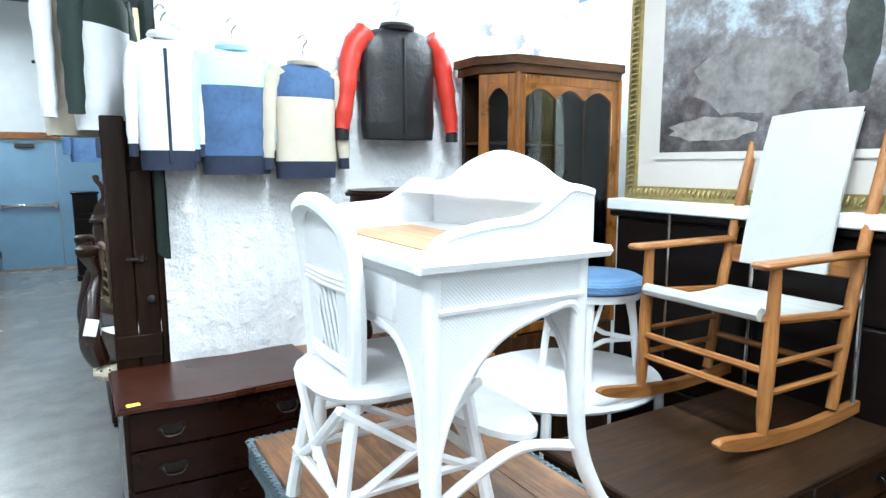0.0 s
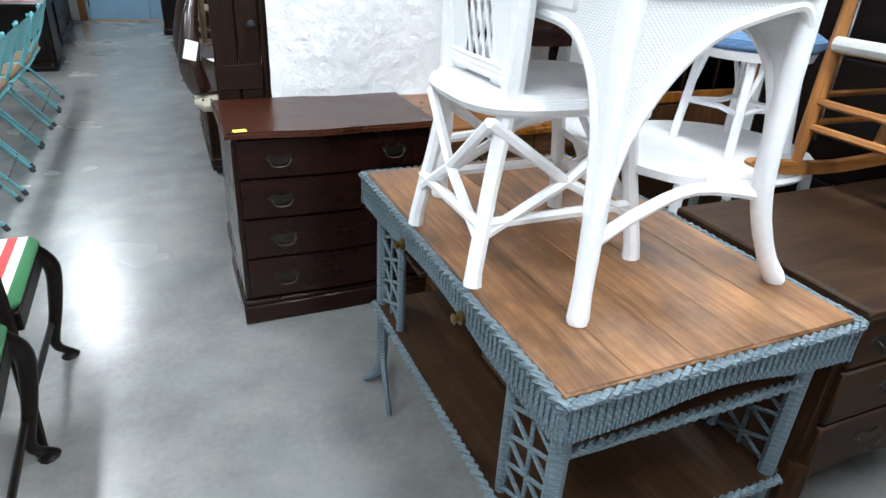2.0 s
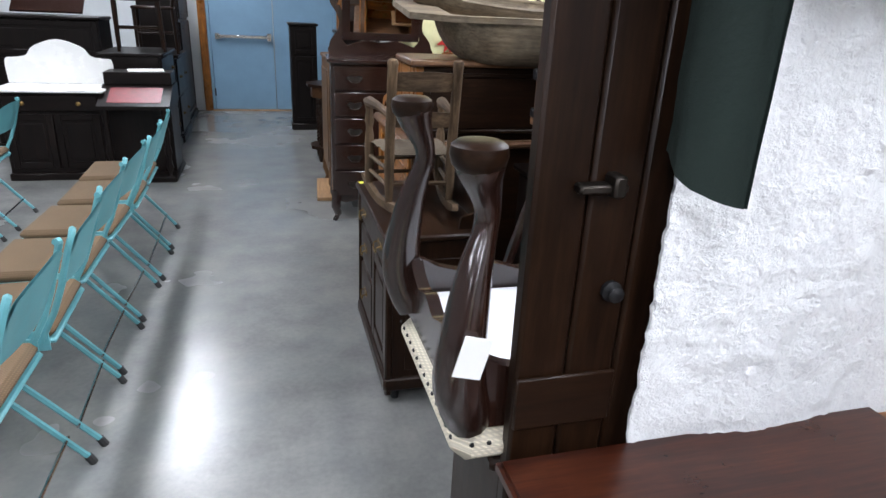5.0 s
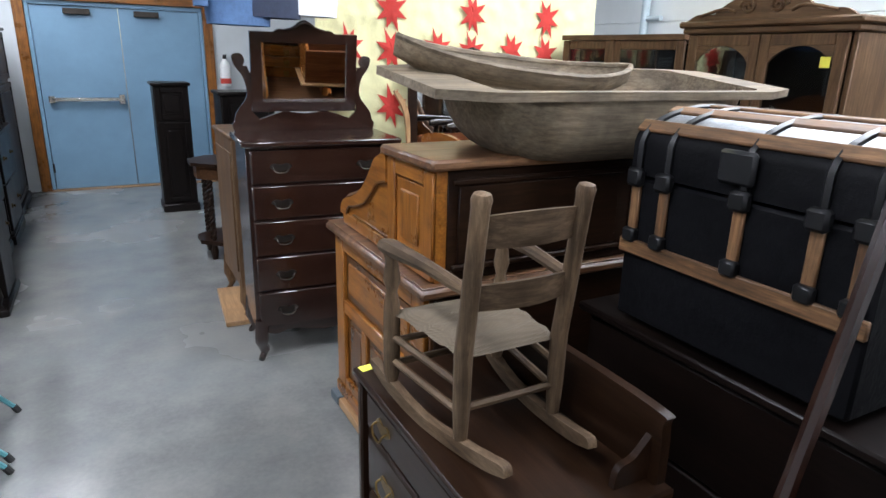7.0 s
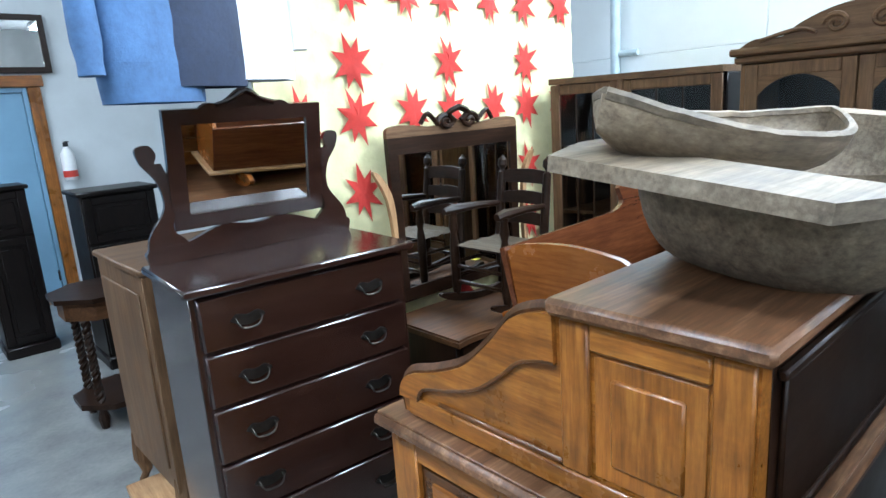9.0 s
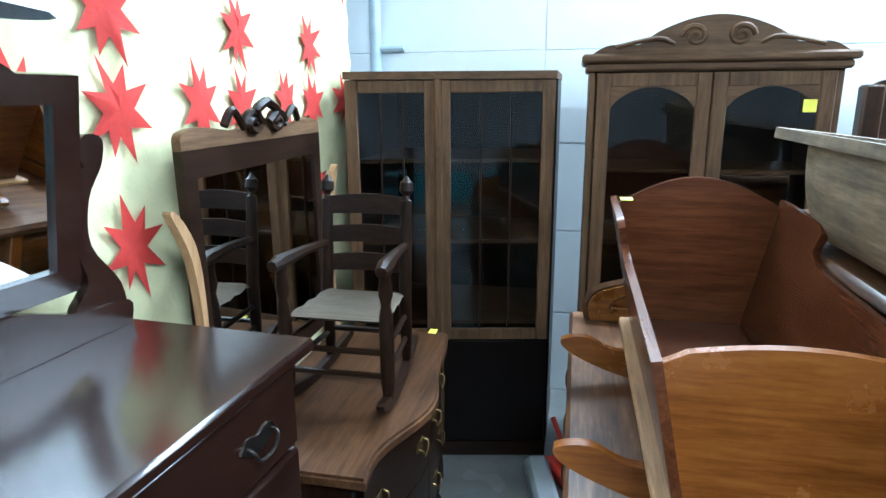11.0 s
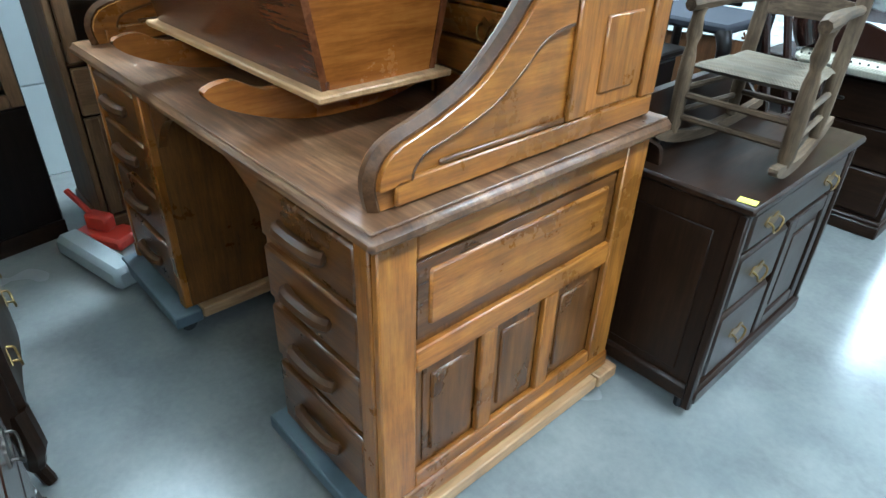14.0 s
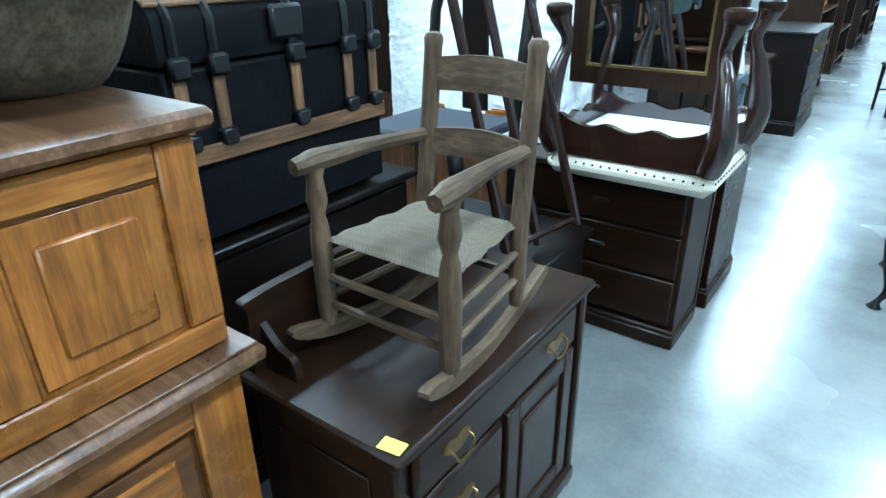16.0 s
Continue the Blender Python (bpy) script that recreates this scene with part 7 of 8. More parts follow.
garment(0.86, 3.45, 2.36, 55, 0.34, 0.6, WHITE_CLOTH, SAGE, "white and sage green striped shirt on a hanger", None, SAGE, 0.5, 0.15)
garment(0.74, 3.5, 2.4, 60, 0.3, 0.66, BEIGE, WHITE_CLOTH, "beige and white shirt on a hanger", None, None, 0.5, 0.15)
hanging("green_curtain", 3.12, 3.5, 1.02, 1.26, 2.5, SAGE, "dark sage green cloth hung from a rod", "curtain", waves=2, depth=0.014, nu=24, nv=20, axis="y")
# by the bureau
garment(0.88, 6.86, 2.3, 25, 0.34, 0.66, DENIM, DENIM, "faded blue denim shirt on a hanger", None, None, 0.5, 0.1)
garment(1.02, 6.9, 2.34, 20, 0.36, 0.66, NAVY, NAVY, "navy blue wool jacket on a hanger", None, None, 0.5, 0.08)
garment(1.22, 6.98, 2.36, 15, 0.36, 0.66, WHITE_CLOTH, WHITE_CLOTH, "white cotton shirt on a hanger", None, None, 0.45, 0.08)
solid("hanging_rod", Geo().tube([(0.5, 6.98, 2.5), (3.72, 6.98, 2.5)], 0.014), PEWTER, "grey metal rod that carries the hung cloths", "rod")

# floral lace cloth and headboard beside the wall
m, nt, bsdf = nodes_of("white_floral_lace")
v, raw = coords(nt, (1, 1, 1), 0)
vor = add(nt, "ShaderNodeTexVoronoi", Scale=4.2)
nt.links.new(v, vor.inputs["Vector"])
nz = add(nt, "ShaderNodeTexNoise", Scale=34.0, Detail=4.0)
nt.links.new(v, nz.inputs["Vector"])
ad = nt.nodes.new("ShaderNodeMath")
ad.operation = "MULTIPLY_ADD"
ad.inputs[1].default_value = 0.55
nt.links.new(nz.outputs[0], ad.inputs[0])
nt.links.new(vor.outputs["Distance"], ad.inputs[2])
rr = ramp(nt, ad.outputs[0], [(0.44, (0.3, 0.31, 0.32)), (0.5, (0.8, 0.82, 0.83))])
nt.links.new(rr.outputs[0], bsdf.inputs["Base Color"])
bsdf.inputs["Roughness"].default_value = 0.9
MATS["lace"] = m
hanging("lace_curtain", 2.7, 3.7, 3.66, 1.3, 3.0, m, "white lace cloth with grey flowers hung up", "curtain", waves=4, depth=0.02)

solid("hanging_rod", Geo().tube([(2.5, 3.66, 3.0), (3.79, 3.66, 3.0)], 0.014), PEWTER, "grey metal rod that carries the hung cloths", "rod")


def headboard():
    t = thing("carved_headboard", 3.5, 4.55, 0, -90, "dark brown headboard with a wavy top against the wall", "headboard")
    top = smooth_line([(-0.52, 1.6), (-0.45, 1.64), (-0.3, 1.62), (-0.18, 1.67), (0.0, 1.69), (0.15, 1.66), (0.28, 1.7), (0.38, 1.7), (0.5, 1.64), (0.52, 1.55)], 4)
    part("panel", Geo().slab(top + [(0.52, 0.0), (-0.52, 0.0)], -0.015, 0.02, "xz"), wood("oak_umber", "x"), t)
    for s in (-1, 1):
        part("post", Geo().box(s * 0.5 - 0.04, -0.035, 0, s * 0.5 + 0.04, 0.04, 1.62, 0.01), wood("oak_umber", "z"), t)


headboard()


# leaning poles and carved chair behind the bench
def leaning_frame():
    t = thing("quilt_rack", 0, 0, 0, 0, "dark slender quilt rack frame leaning back", "rack")
    for b, a in (((1.19, 4.323, 0.58), (1.5, 4.33, 1.72)), ((1.18, 4.14, 0.56), (1.49, 4.16, 1.68)), ((1.14, 3.93, 0.57), (1.46, 3.98, 1.7))):
        b, a = Vector(b), Vector(a)
        pts = [b.lerp(a, i / 8) for i in range(9)]
        part("pole", Geo().tube(pts, [0.016, 0.019, 0.015, 0.016, 0.015, 0.016, 0.015, 0.018, 0.012], 8), wood("burgundy", "z"), t)
    for k in (0.02, 0.92):
        part("rung", Geo().tube([Vector((1.19, 4.323, 0.58)).lerp(Vector((1.5, 4.33, 1.72)), k), Vector((1.14, 3.93, 0.57)).lerp(Vector((1.46, 3.98, 1.7)), k)], 0.011, 6), wood("burgundy", "y"), t)


leaning_frame()
chest("low_dark_chest", 1.42, 4.12, 0, 0.6, 0.5, 0.54, [(1, 1), (1, 1)], "ebonised", "low black-stained chest between a bench and a washstand", "dresser", pull="none", leg_h=0.06)


def carved_chair():
    t = thing("carved_hall_chair", 1.68, 4.0, 0.541, 180, "dark carved side chair with a pierced crest", "chair")
    k = "ebonised"
    part("seat", Geo().box(-0.22, -0.22, 0.3, 0.22, 0.2, 0.34, 0.012), plain("blue_grey_seat_cloth", (0.02, 0.021, 0.03), 0.85), t)
    for sx in (-1, 1):
        part("back_post", Geo().tube([(sx * 0.2, 0.19, 0), (sx * 0.2, 0.2, 0.33), (sx * 0.21, 0.26, 0.7), (sx * 0.2, 0.29, 0.8)], 0.022, 8), wood(k, "z"), t)
        part("leg", cabriole(Geo(), sx * 0.19, -0.19, 0.31, 0, sx, -1, 0.026), wood(k, "z"), t)
        part("scroll", Geo().tube([(sx * (0.11 + 0.075 * math.cos(i * 0.4) * (1 - i / 30)), 0.28, 0.81 + 0.06 * math.sin(i * 0.4) * (1 - i / 30)) for i in range(24)], 0.016, 6), wood(k, "x"), t)
    part("crest", Geo().tube(smooth_line([(-0.24, 0.29, 0.78), (-0.12, 0.285, 0.86), (0, 0.28, 0.84), (0.12, 0.285, 0.86), (0.24, 0.29, 0.78)], 4), 0.024, 8).tube(smooth_line([(-0.05, 0.27, 0.85), (0, 0.265, 0.92), (0.05, 0.27, 0.85)], 4), 0.018, 6), wood(k, "x"), t, "carved crest")
    part("splat", Geo().box(-0.06, 0.22, 0.34, 0.06, 0.235, 0.8, 0.006), wood(k, "z"), t)


carved_chair()


# ---------------- the other side of the aisle ----------------
def folding_chair(x, y):
    t = thing("folding_chair", x, y, 0, 90, "teal metal folding chair with a tan padded seat", "folding chair", "folding chairs in rows")
    W = 0.215
    for s in (-1, 1):
        part("back_tube", Geo().tube(smooth_line([(s * (W - 0.03), -0.27, 0.79), (s * W, -0.262, 0.75), (s * W, -0.14, 0.44), (s * W, 0.2, 0.02)], 4), 0.011, 6), TEAL, t)
        part("rear_leg", Geo().tube([(s * (W - 0.018), 0.06, 0.41), (s * (W - 0.018), -0.25, 0.02)], 0.01, 6), TEAL, t)
        part("foot", Geo().tube([(s * (W - 0.018), -0.243, 0.03), (s * (W - 0.018), -0.258, 0.0)], 0.014, 8), RUBBER, t)
        part("foot", Geo().tube([(s * W, 0.193, 0.03), (s * W, 0.21, 0.0)], 0.014, 8), RUBBER, t)
        part("hinge", Geo().box(s * W - 0.004, -0.16, 0.4, s * W + 0.004, -0.06, 0.47, 0.002), TEAL, t)
    part("back_rest", Geo().sheet(lambda u, v: ((u - 0.5) * 2 * W, -0.215 - 0.06 * v - 0.025 * math.sin(math.pi * u), 0.61 + 0.18 * v * (0.75 + 0.25 * math.sin(math.pi * u) ** 0.5)), 10, 6).sheet(lambda u, v: ((u - 0.5) * 2 * W, -0.207 - 0.06 * v - 0.025 * math.sin(math.pi * u), 0.61 + 0.18 * v * (0.75 + 0.25 * math.sin(math.pi * u) ** 0.5)), 10, 6), TEAL, t, "curved teal metal back rest")
    part("seat", Geo().box(-W + 0.015, -0.17, 0.43, W - 0.015, 0.2, 0.475, 0.022), TAN, t, "tan cloth seat pad")
    part("seat_pan", Geo().box(-W + 0.012, -0.175, 0.415, W - 0.012, 0.205, 0.432, 0.006), TEAL, t)
    for y0, z0 in ((-0.19, 0.1), (0.13, 0.11)):
        part("crossbar", Geo().tube([(-W, y0, z0), (W, y0, z0)], 0.006, 6), CHROME, t)
    return t


fc = folding_chair(-0.43, 4.2)
for i in range(1, 6):
    copy_thing(fc, pose(-0.43 + 0.01 * math.sin(i * 2), 4.2 + 0.475 * i, 0, 0, 0, 90 + 2 * math.sin(i * 1.7)))
for i in range(6):
    copy_thing(fc, pose(-1.43 + 0.015 * math.sin(i * 3), 4.2 + 0.57 * i, 0, 0, 0, 90 + 2.5 * math.sin(i * 2.7)))

m, nt, bsdf = nodes_of("striped_seat_cloth")
v, raw = coords(nt, (1, 1, 1), 0)
sep = nt.nodes.new("ShaderNodeSeparateXYZ")
nt.links.new(v, sep.inputs[0])
fr = nt.nodes.new("ShaderNodeMath")
fr.operation = "MULTIPLY_ADD"
fr.inputs[1].default_value, fr.inputs[2].default_value = 4.4, 0.5
nt.links.new(sep.outputs["X"], fr.inputs[0])
fr2 = nt.nodes.new("ShaderNodeMath")
fr2.operation = "FRACT"
nt.links.new(fr.outputs[0], fr2.inputs[0])
cr = ramp(nt, fr2.outputs[0], [(0.0, (0.62, 0.6, 0.5)), (0.14, (0.55, 0.05, 0.05)), (0.26, (0.6, 0.58, 0.5)), (0.38, (0.04, 0.17, 0.07)), (0.5, (0.28, 0.42, 0.16)), (0.62, (0.62, 0.6, 0.5)), (0.74, (0.04, 0.17, 0.07)), (0.86, (0.62, 0.6, 0.5))])
cr.color_ramp.interpolation = "CONSTANT"
nt.links.new(cr.outputs[0], bsdf.inputs["Base Color"])
bsdf.inputs["Roughness"].default_value = 0.85
STRIPED = m


def striped_chair(x, y, turn_deg):
    t = thing("dining_chair", x, y, 0, turn_deg, "black-stained dining chair with a striped red and green seat", "chair", "striped dining chairs")
    k = "ebonised"
    for s in (-1, 1):
        part("leg", cabriole(Geo(), s * 0.2, 0.2, 0.43, 0, s, 1, 0.024), wood(k, "z"), t)
        part("back_post", Geo().tube(smooth_line([(s * 0.19, -0.26, 0), (s * 0.19, -0.21, 0.42), (s * 0.19, -0.24, 0.7), (s * 0.2, -0.31, 0.95)], 4), 0.019, 8), wood(k, "z"), t)
        part("seat_rail", Geo().box(s * 0.21 - 0.012, -0.2, 0.38, s * 0.21 + 0.012, 0.2, 0.44), wood(k, "y"), t)
        part("stretcher", Geo().tube([(s * 0.19, -0.23, 0.16), (s * 0.2, 0.19, 0.16)], 0.01, 6), wood(k, "y"), t)
    part("seat_rail", Geo().box(-0.2, 0.19, 0.38, 0.2, 0.212, 0.44), wood(k, "x"), t)
    part("seat", Geo().box(-0.225, -0.2, 0.435, 0.225, 0.22, 0.485, 0.02), STRIPED, t, "red, green and cream striped seat")
    for z in (0.6, 0.75, 0.9):
        part("slat", Geo().box(-0.19, -0.235 - (z - 0.6) * 0.22, z - 0.022, 0.19, -0.22 - (z - 0.6) * 0.22, z + 0.022, 0.005), wood(k, "x"), t)


striped_chair(-0.03, 2.57, 0)
striped_chair(-0.03, 2.05, 3)


def slant_desk():
    t = thing("davenport_desk", -0.6, 8.28, 0, 0, "dark small writing desk with a red leather slope", "desk")
    k = "ebonised"
    part("body", Geo().box(-0.25, -0.1, 0.05, 0.25, 0.3, 0.66), wood(k, "z"), t)
    part("slope", Geo().slab([(-0.3, 0.6), (-0.3, 0.63), (0.02, 0.76), (0.3, 0.76), (0.3, 0.6)], -0.27, 0.27, "yz"), wood(k, "x"), t)
    lth = plain("red_desk_leather", (0.2, 0.025, 0.03), 0.4, vary=0.3, scale=20)
    ang = math.degrees(math.atan2(0.13, 0.32))
    part("writing_leather", Geo().box(-0.2, -0.12, 0, 0.2, 0.12, 0.004, 0.001), lth, t, "worn red leather", pose(0, -0.14, 0.696, ang, 0, 0))
    part("gallery", Geo().box(-0.26, 0.03, 0.76, 0.26, 0.3, 0.86, 0.006), wood(k, "x"), t)
    for s in (-1, 1):
        part("leg", Geo().lathe(s * 0.22, -0.26, [(0, 0.02), (0.04, 0.028), (0.07, 0.014), (0.12, 0.03), (0.2, 0.016), (0.25, 0.03), (0.32, 0.018), (0.4, 0.026), (0.48, 0.016), (0.56, 0.03), (0.61, 0.024)], 10), wood(k, "z"), t, "turned leg")
    part("plinth", Geo().box(-0.27, -0.3, 0, 0.27, 0.31, 0.05, 0.01), wood(k, "x"), t)


slant_desk()
solid("magazine", Geo().box(-0.14, -0.1, 0, 0.14, 0.1, 0.01, 0.002), PAPER, "open white leaflet lying on a dark desk", "leaflet", m=pose(-0.55, 8.44, 0.861, 0, 0, 12))


def marble_washstand():
    t = thing("marble_washstand", -1.23, 8.36, 0, 0, "dark walnut washstand with a white marble top and splashback", "washstand")
    k = "ebonised"
    W, D = 0.74, 0.44
    part("body", Geo().box(-W / 2, -D / 2 + 0.02, 0.06, W / 2, D / 2, 0.71), wood(k, "z"), t)
    dr = part("drawer", Geo().box(-W / 2 + 0.03, -D / 2, 0.56, W / 2 - 0.03, -D / 2 + 0.02, 0.69, 0.008), wood(k, "x"), t)
    for a in (-0.2, 0.2):
        knob_pull(dr, a, -D / 2, 0.625)
    panel_door(t, -W / 2 + 0.03, -0.005, 0.1, 0.54, -D / 2, k)
    panel_door(t, 0.005, W / 2 - 0.03, 0.1, 0.54, -D / 2, k)
    part("plinth", Geo().box(-W / 2 - 0.012, -D / 2 - 0.01, 0, W / 2 + 0.012, D / 2, 0.06, 0.008), wood(k, "x"), t)
    part("marble_top", Geo().box(-W / 2 - 0.03, -D / 2 - 0.03, 0.711, W / 2 + 0.03, D / 2 + 0.01, 0.735, 0.007), MARBLE, t, "white marble slab")
    sp = smooth_line([(-0.4, 0.736), (-0.4, 0.92), (-0.33, 0.94), (-0.24, 0.96), (-0.18, 1.03), (0, 1.09), (0.18, 1.03), (0.24, 0.96), (0.33, 0.94), (0.4, 0.92), (0.4, 0.736)], 4)
    part("marble_back", Geo().slab(sp, D / 2 - 0.025, D / 2 - 0.003, "xz"), MARBLE, t, "scalloped white marble splashback")


marble_washstand()
chest("dark_dresser", -0.72, 9.12, 90, 0.8, 0.52, 0.98, [(1, 1), (1, 1), (1.1, 1)], "ebonised", "black-brown dresser beside the aisle", "dresser", leg_h=0.09, pull="knob")
chest("dark_dresser", -0.7, 10.0, 90, 0.72, 0.5, 0.9, [(1, 1), (1, 1)], "ebonised", "low dark dresser near the blue door", "dresser", leg_h=0.09, pull="knob")


def plain_chair(x, y, z, turn_deg, k, label):
    t = thing("side_chair", x, y, z, turn_deg, label, "chair", "dark side chairs")
    for sx in (-1, 1):
        part("leg", Geo().tube([(sx * 0.19, 0.18, 0), (sx * 0.18, 0.18, 0.43)], [0.014, 0.02], 8), wood(k, "z"), t)
        part("back_post", Geo().tube([(sx * 0.18, -0.2, 0), (sx * 0.18, -0.18, 0.44), (sx * 0.19, -0.27, 0.98)], [0.016, 0.02, 0.016], 8), wood(k, "z"), t)
        part("stretcher", Geo().tube([(sx * 0.18, -0.19, 0.2), (sx * 0.185, 0.18, 0.2)], 0.009, 6), wood(k, "y"), t)
    part("seat", Geo().box(-0.21, -0.2, 0.43, 0.21, 0.21, 0.46, 0.012), wood(k, "x"), t)
    for zz in (0.62, 0.76, 0.9):
        part("slat", Geo().box(-0.18, -0.215 - (zz - 0.6) * 0.17, zz - 0.025, 0.18, -0.203 - (zz - 0.6) * 0.17, zz + 0.025, 0.004), wood(k, "x"), t)
    return t


pc = plain_chair(-0.68, 9.1, 0.981, 100, "walnut", "dark slat-back chair standing on furniture")
copy_thing(pc, pose(-0.66, 9.98, 0.901, 0, 0, 95))
copy_thing(pc, pose(-2.3, 7.5, 0, 0, 0, 150))
copy_thing(pc, pose(-2.6, 8.2, 0, 0, 0, 170))


def dark_tall(name, x, y, turn_deg, w, d, h, label, category="cabinet", k="ebonised"):
    t = thing(name, x, y, 0, turn_deg, label, category)
    part("body", Geo().box(-w / 2, -d / 2 + 0.022, 0.08, w / 2, d / 2, h - 0.03), wood(k, "z"), t)
    part("top", Geo().box(-w / 2 - 0.02, -d / 2 - 0.015, h - 0.03, w / 2 + 0.02, d / 2, h, 0.008), wood(k, "x"), t)
    part("base", Geo().box(-w / 2 - 0.015, -d / 2 - 0.012, 0, w / 2 + 0.015, d / 2, 0.08, 0.01), wood(k, "x"), t)
    panel_door(t, -w / 2 + 0.01, w / 2 - 0.01, 0.1, h * 0.7, -d / 2, k)
    panel_door(t, -w / 2 + 0.01, w / 2 - 0.01, h * 0.72, h - 0.04, -d / 2, k)
    return t


dark_tall("tall_cabinet", -0.72, 11.1, 90, 0.9, 0.45, 1.7, "tall dark cabinet against the end wall beside the door")
dark_tall("organ_case", -1.55, 9.5, 0, 1.0, 0.5, 1.25, "black parlour organ case behind a washstand", "cabinet")
solid("sheet_stand", Geo().slab([(-0.3, 0.0), (0.3, 0.0), (0.3, 0.34), (-0.3, 0.34)], 0, 0.02, "xy"), wood("burgundy", "x"), "sloped dark music stand on an organ case", "stand", m=pose(-1.5, 9.4, 1.27, 40, 0, 0))
dark_tall("wardrobe", -2.9, 9.6, 0, 1.1, 0.5, 1.9, "dark brown wardrobe at the back of the shop", "wardrobe")
dark_tall("gramophone_cabinet", 0.875, 10.51, 0, 0.31, 0.34, 1.24, "tall narrow black cabinet standing before the blue door", "cabinet")
dark_tall("storage_cabinet", 1.42, 9.72, 0, 0.46, 0.4, 1.2, "dark cabinet with a plain door by the end wall", "cabinet")


def octagon_table():
    t = thing("octagonal_table", 1.06, 8.78, 0, 0, "octagonal oak table on barley-twist legs with a shelf", "table")
    oc = [(0.27 * math.cos(math.pi / 8 + i * math.pi / 4), 0.27 * math.sin(math.pi / 8 + i * math.pi / 4)) for i in range(8)]
    k = "oak_dark"
    part("tabletop", Geo().slab(oc, 0.72, 0.745), wood("walnut", "x"), t)
    part("apron", Geo().slab([(a * 0.85, b * 0.85) for a, b in oc], 0.62, 0.72), wood(k, "x"), t)
    part("shelf", Geo().slab([(a * 0.9, b * 0.9) for a, b in oc], 0.12, 0.15), wood("walnut", "x"), t)
    for i in range(4):
        a = math.pi / 4 + i * math.pi / 2
        cx, cy = 0.19 * math.cos(a), 0.19 * math.sin(a)
        g = Geo()
        for ph in (0, math.pi):
            g.tube([(cx + 0.012 * math.cos(z * 90 + ph), cy + 0.012 * math.sin(z * 90 + ph), z) for z in [0.15 + 0.47 * j / 44 for j in range(45)]], 0.014, 6)
        part("leg", g, wood("walnut", "z"), t, "barley-twist leg")
        part("foot", Geo().lathe(cx, cy, [(0, 0.02), (0.06, 0.03), (0.12, 0.018)], 8), wood("walnut", "z"), t)


octagon_table()
chest("pale_sided_dresser", 1.17, 7.66, 180, 0.56, 0.6, 1.09, [(1, 1), (1, 1), (1, 1), (1, 1)], "oak_grey", "dresser with pale bare wooden sides on short legs", "dresser", base="legs", leg_h=0.2, over=0.01, side_panels=True)
solid("plank", Geo().box(-0.1, -0.3, 0, 0.1, 0.3, 0.03, 0.004), wood("oak_pale", "y"), "pale wooden plank lying on the floor", "plank", m=pose(0.9, 7.6, 0, 0, 0, -4))


def extinguisher():
    t = thing("fire_extinguisher", 1.62, 11.78, 1.14, 0, "white and red fire extinguisher hung on the end wall", "fire extinguisher")
    part("cylinder", Geo().lathe(0, 0, [(0, 0.05), (0.02, 0.06), (0.24, 0.06), (0.29, 0.03), (0.31, 0.02)], 14), plain("white_enamel", (0.75, 0.75, 0.74), 0.35), t)
    part("band", Geo().lathe(0, 0, [(0.03, 0.062), (0.09, 0.062)], 14), plain("red_enamel", (0.5, 0.04, 0.025), 0.4), t, "red band")
    part("valve", Geo().box(-0.02, -0.02, 0.31, 0.02, 0.02, 0.35).box(-0.015, -0.1, 0.35, 0.015, 0.02, 0.36), IRON, t)


extinguisher()


def wall_mirror():
    t = thing("wall_mirror", 1.36, 11.82, 2.12, 0, "framed dark mirror hung above the door casing", "mirror")
    part("frame", Geo().ring([(-0.28, 0), (0.28, 0), (0.28, 0.5), (-0.28, 0.5)], [(-0.23, 0.05), (0.23, 0.05), (0.23, 0.45), (-0.23, 0.45)], -0.02, 0.015, "xz"), wood("walnut", "x"), t)
    part("glass", Geo().box(-0.235, 0.0, 0.045, 0.235, 0.006, 0.455, 0.001), MIRROR, t)


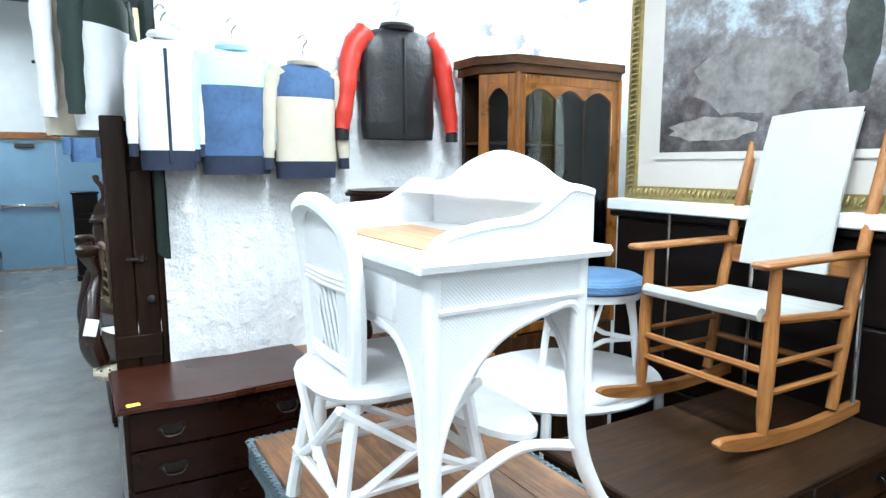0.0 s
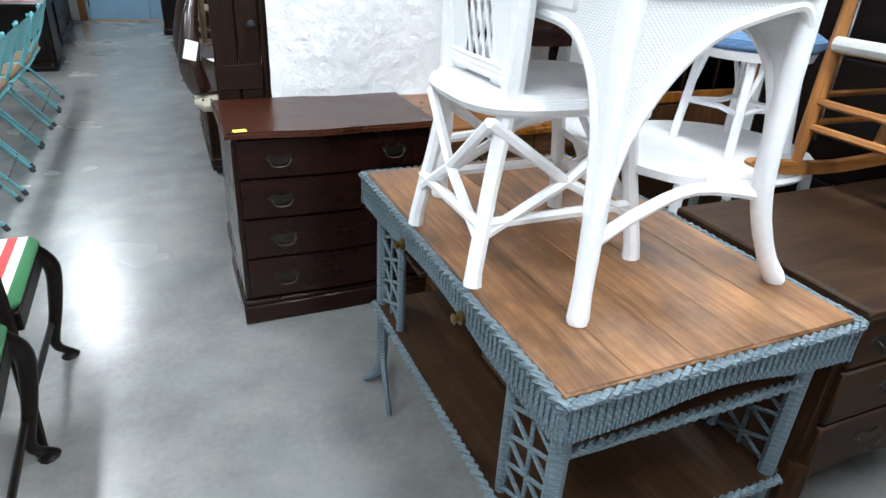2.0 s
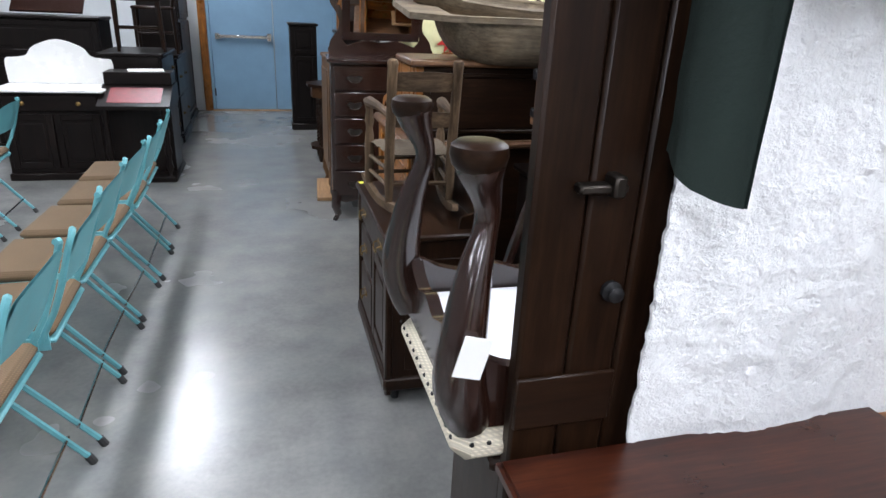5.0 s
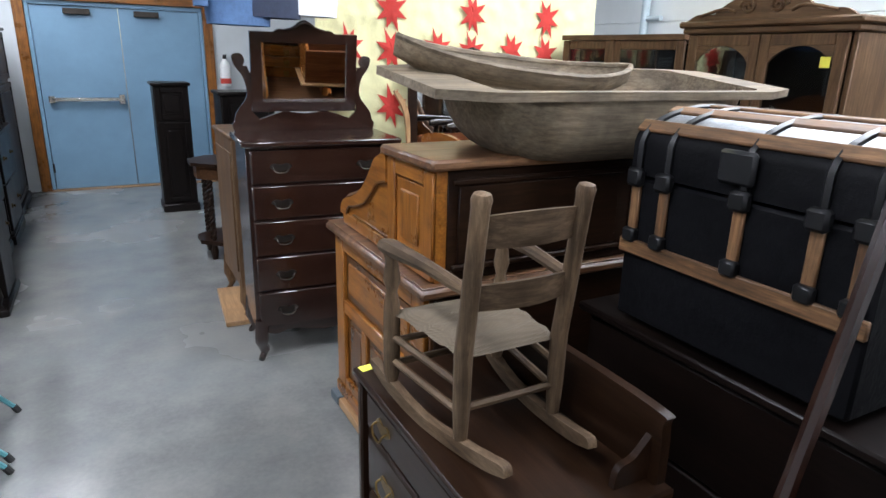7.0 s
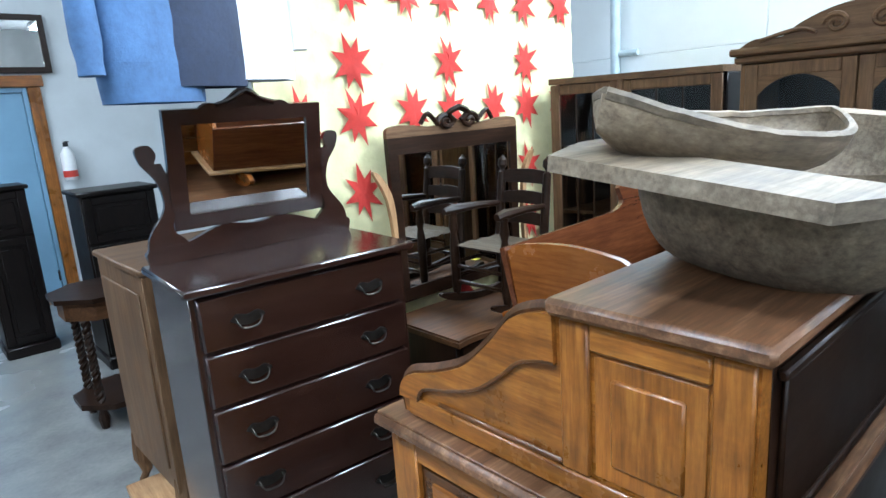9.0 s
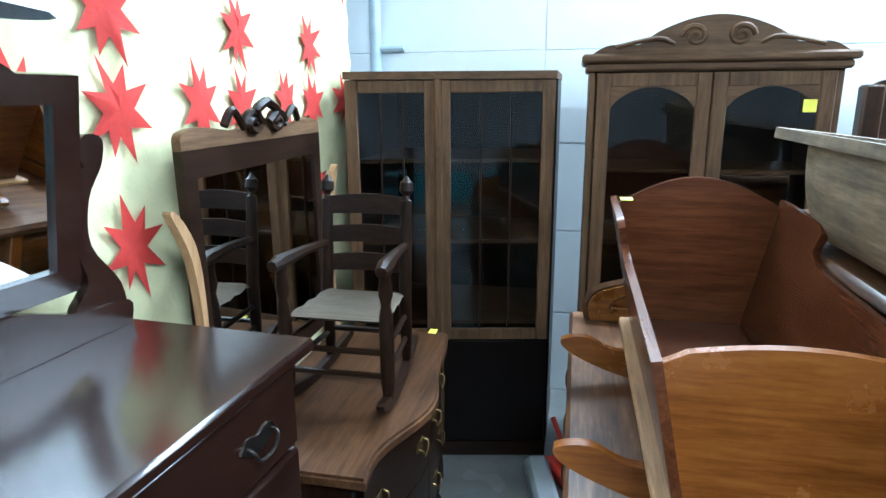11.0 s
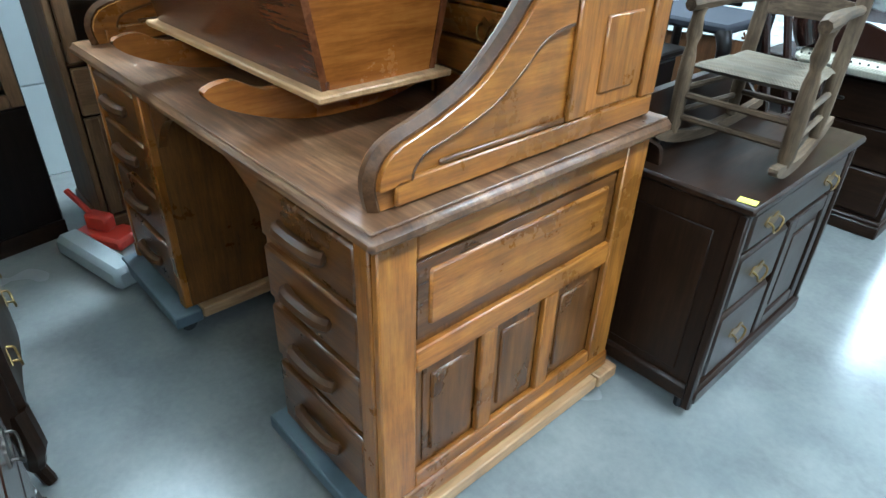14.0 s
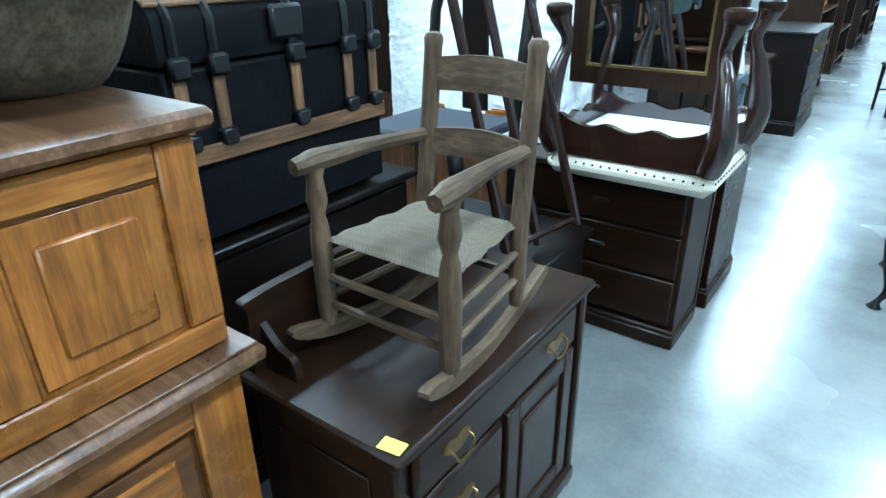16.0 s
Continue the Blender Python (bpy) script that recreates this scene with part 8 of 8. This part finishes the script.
wall_mirror()
solid("exit_sign", Geo().box(-0.16, -0.03, -0.1, 0.16, 0, 0.1, 0.008), WALL_WHITE, "white sign box above the blue door", "sign", m=pose(0.62, 11.84, 2.36))

# ---------------- far end of the aisle, behind the start ----------------
def shelf_unit(x, y, turn_deg, label, seed):
    t = thing("shelving_unit", x, y, 0, turn_deg, label, "shelf", "far shelving")
    for s in (-1, 1):
        part("upright", Geo().box(s * 0.6 - 0.02, -0.2, 0, s * 0.6 + 0.02, 0.2, 1.6), wood("walnut", "z"), t)
    for z in (0.12, 0.5, 0.88, 1.26, 1.58):
        part("shelf", Geo().box(-0.6, -0.2, z, 0.6, 0.2, z + 0.025), wood("oak_dark", "x"), t)
    return t


rng = random.Random(4)
BOXES = [plain("red_card", (0.45, 0.06, 0.04), 0.6), plain("green_card", (0.12, 0.3, 0.1), 0.6), plain("orange_card", (0.6, 0.22, 0.05), 0.6), PAPER, DENIM]
for j, (sx, sy, tr) in enumerate(((1.35, -2.2, -90), (1.35, -4.4, -90), (1.35, -7.2, -90), (1.35, -9.6, -90), (-0.75, -9.0, 90), (-0.75, -6.5, 90))):
    shelf_unit(sx, sy, tr, "brown wooden shelving unit with small goods", j)
    for z in (0.147, 0.527, 0.907, 1.287):
        for q in range(4):
            dy = -0.42 + q * 0.28 + rng.uniform(-0.04, 0.04)
            hh = rng.uniform(0.1, 0.24)
            solid("box", Geo().box(-0.1, -0.1, 0, 0.1, 0.1, hh, 0.004), BOXES[rng.randrange(5)], "small coloured goods box on a shelf", "box", "shelf goods", m=pose(sx, sy + dy, z, 0, 0, rng.uniform(-8, 8)))
chest("far_dresser", 1.25, -0.6, -90, 0.9, 0.5, 0.85, [(1, 2), (1, 1), (1, 1)], "ebonised", "black-brown dresser behind the start of the aisle", "dresser")
chest("far_dresser", -0.75, -2.2, 90, 1.0, 0.5, 0.8, [(1, 2), (1, 1)], "walnut", "brown dresser behind the start of the aisle", "dresser")
copy_thing(pc, pose(-0.5, 0.4, 0, 0, 0, -80))
copy_thing(pc, pose(0.3, -1.6, 0, 0, 0, -70))
copy_thing(pc, pose(-0.45, -0.6, 0, 0, 0, -95))
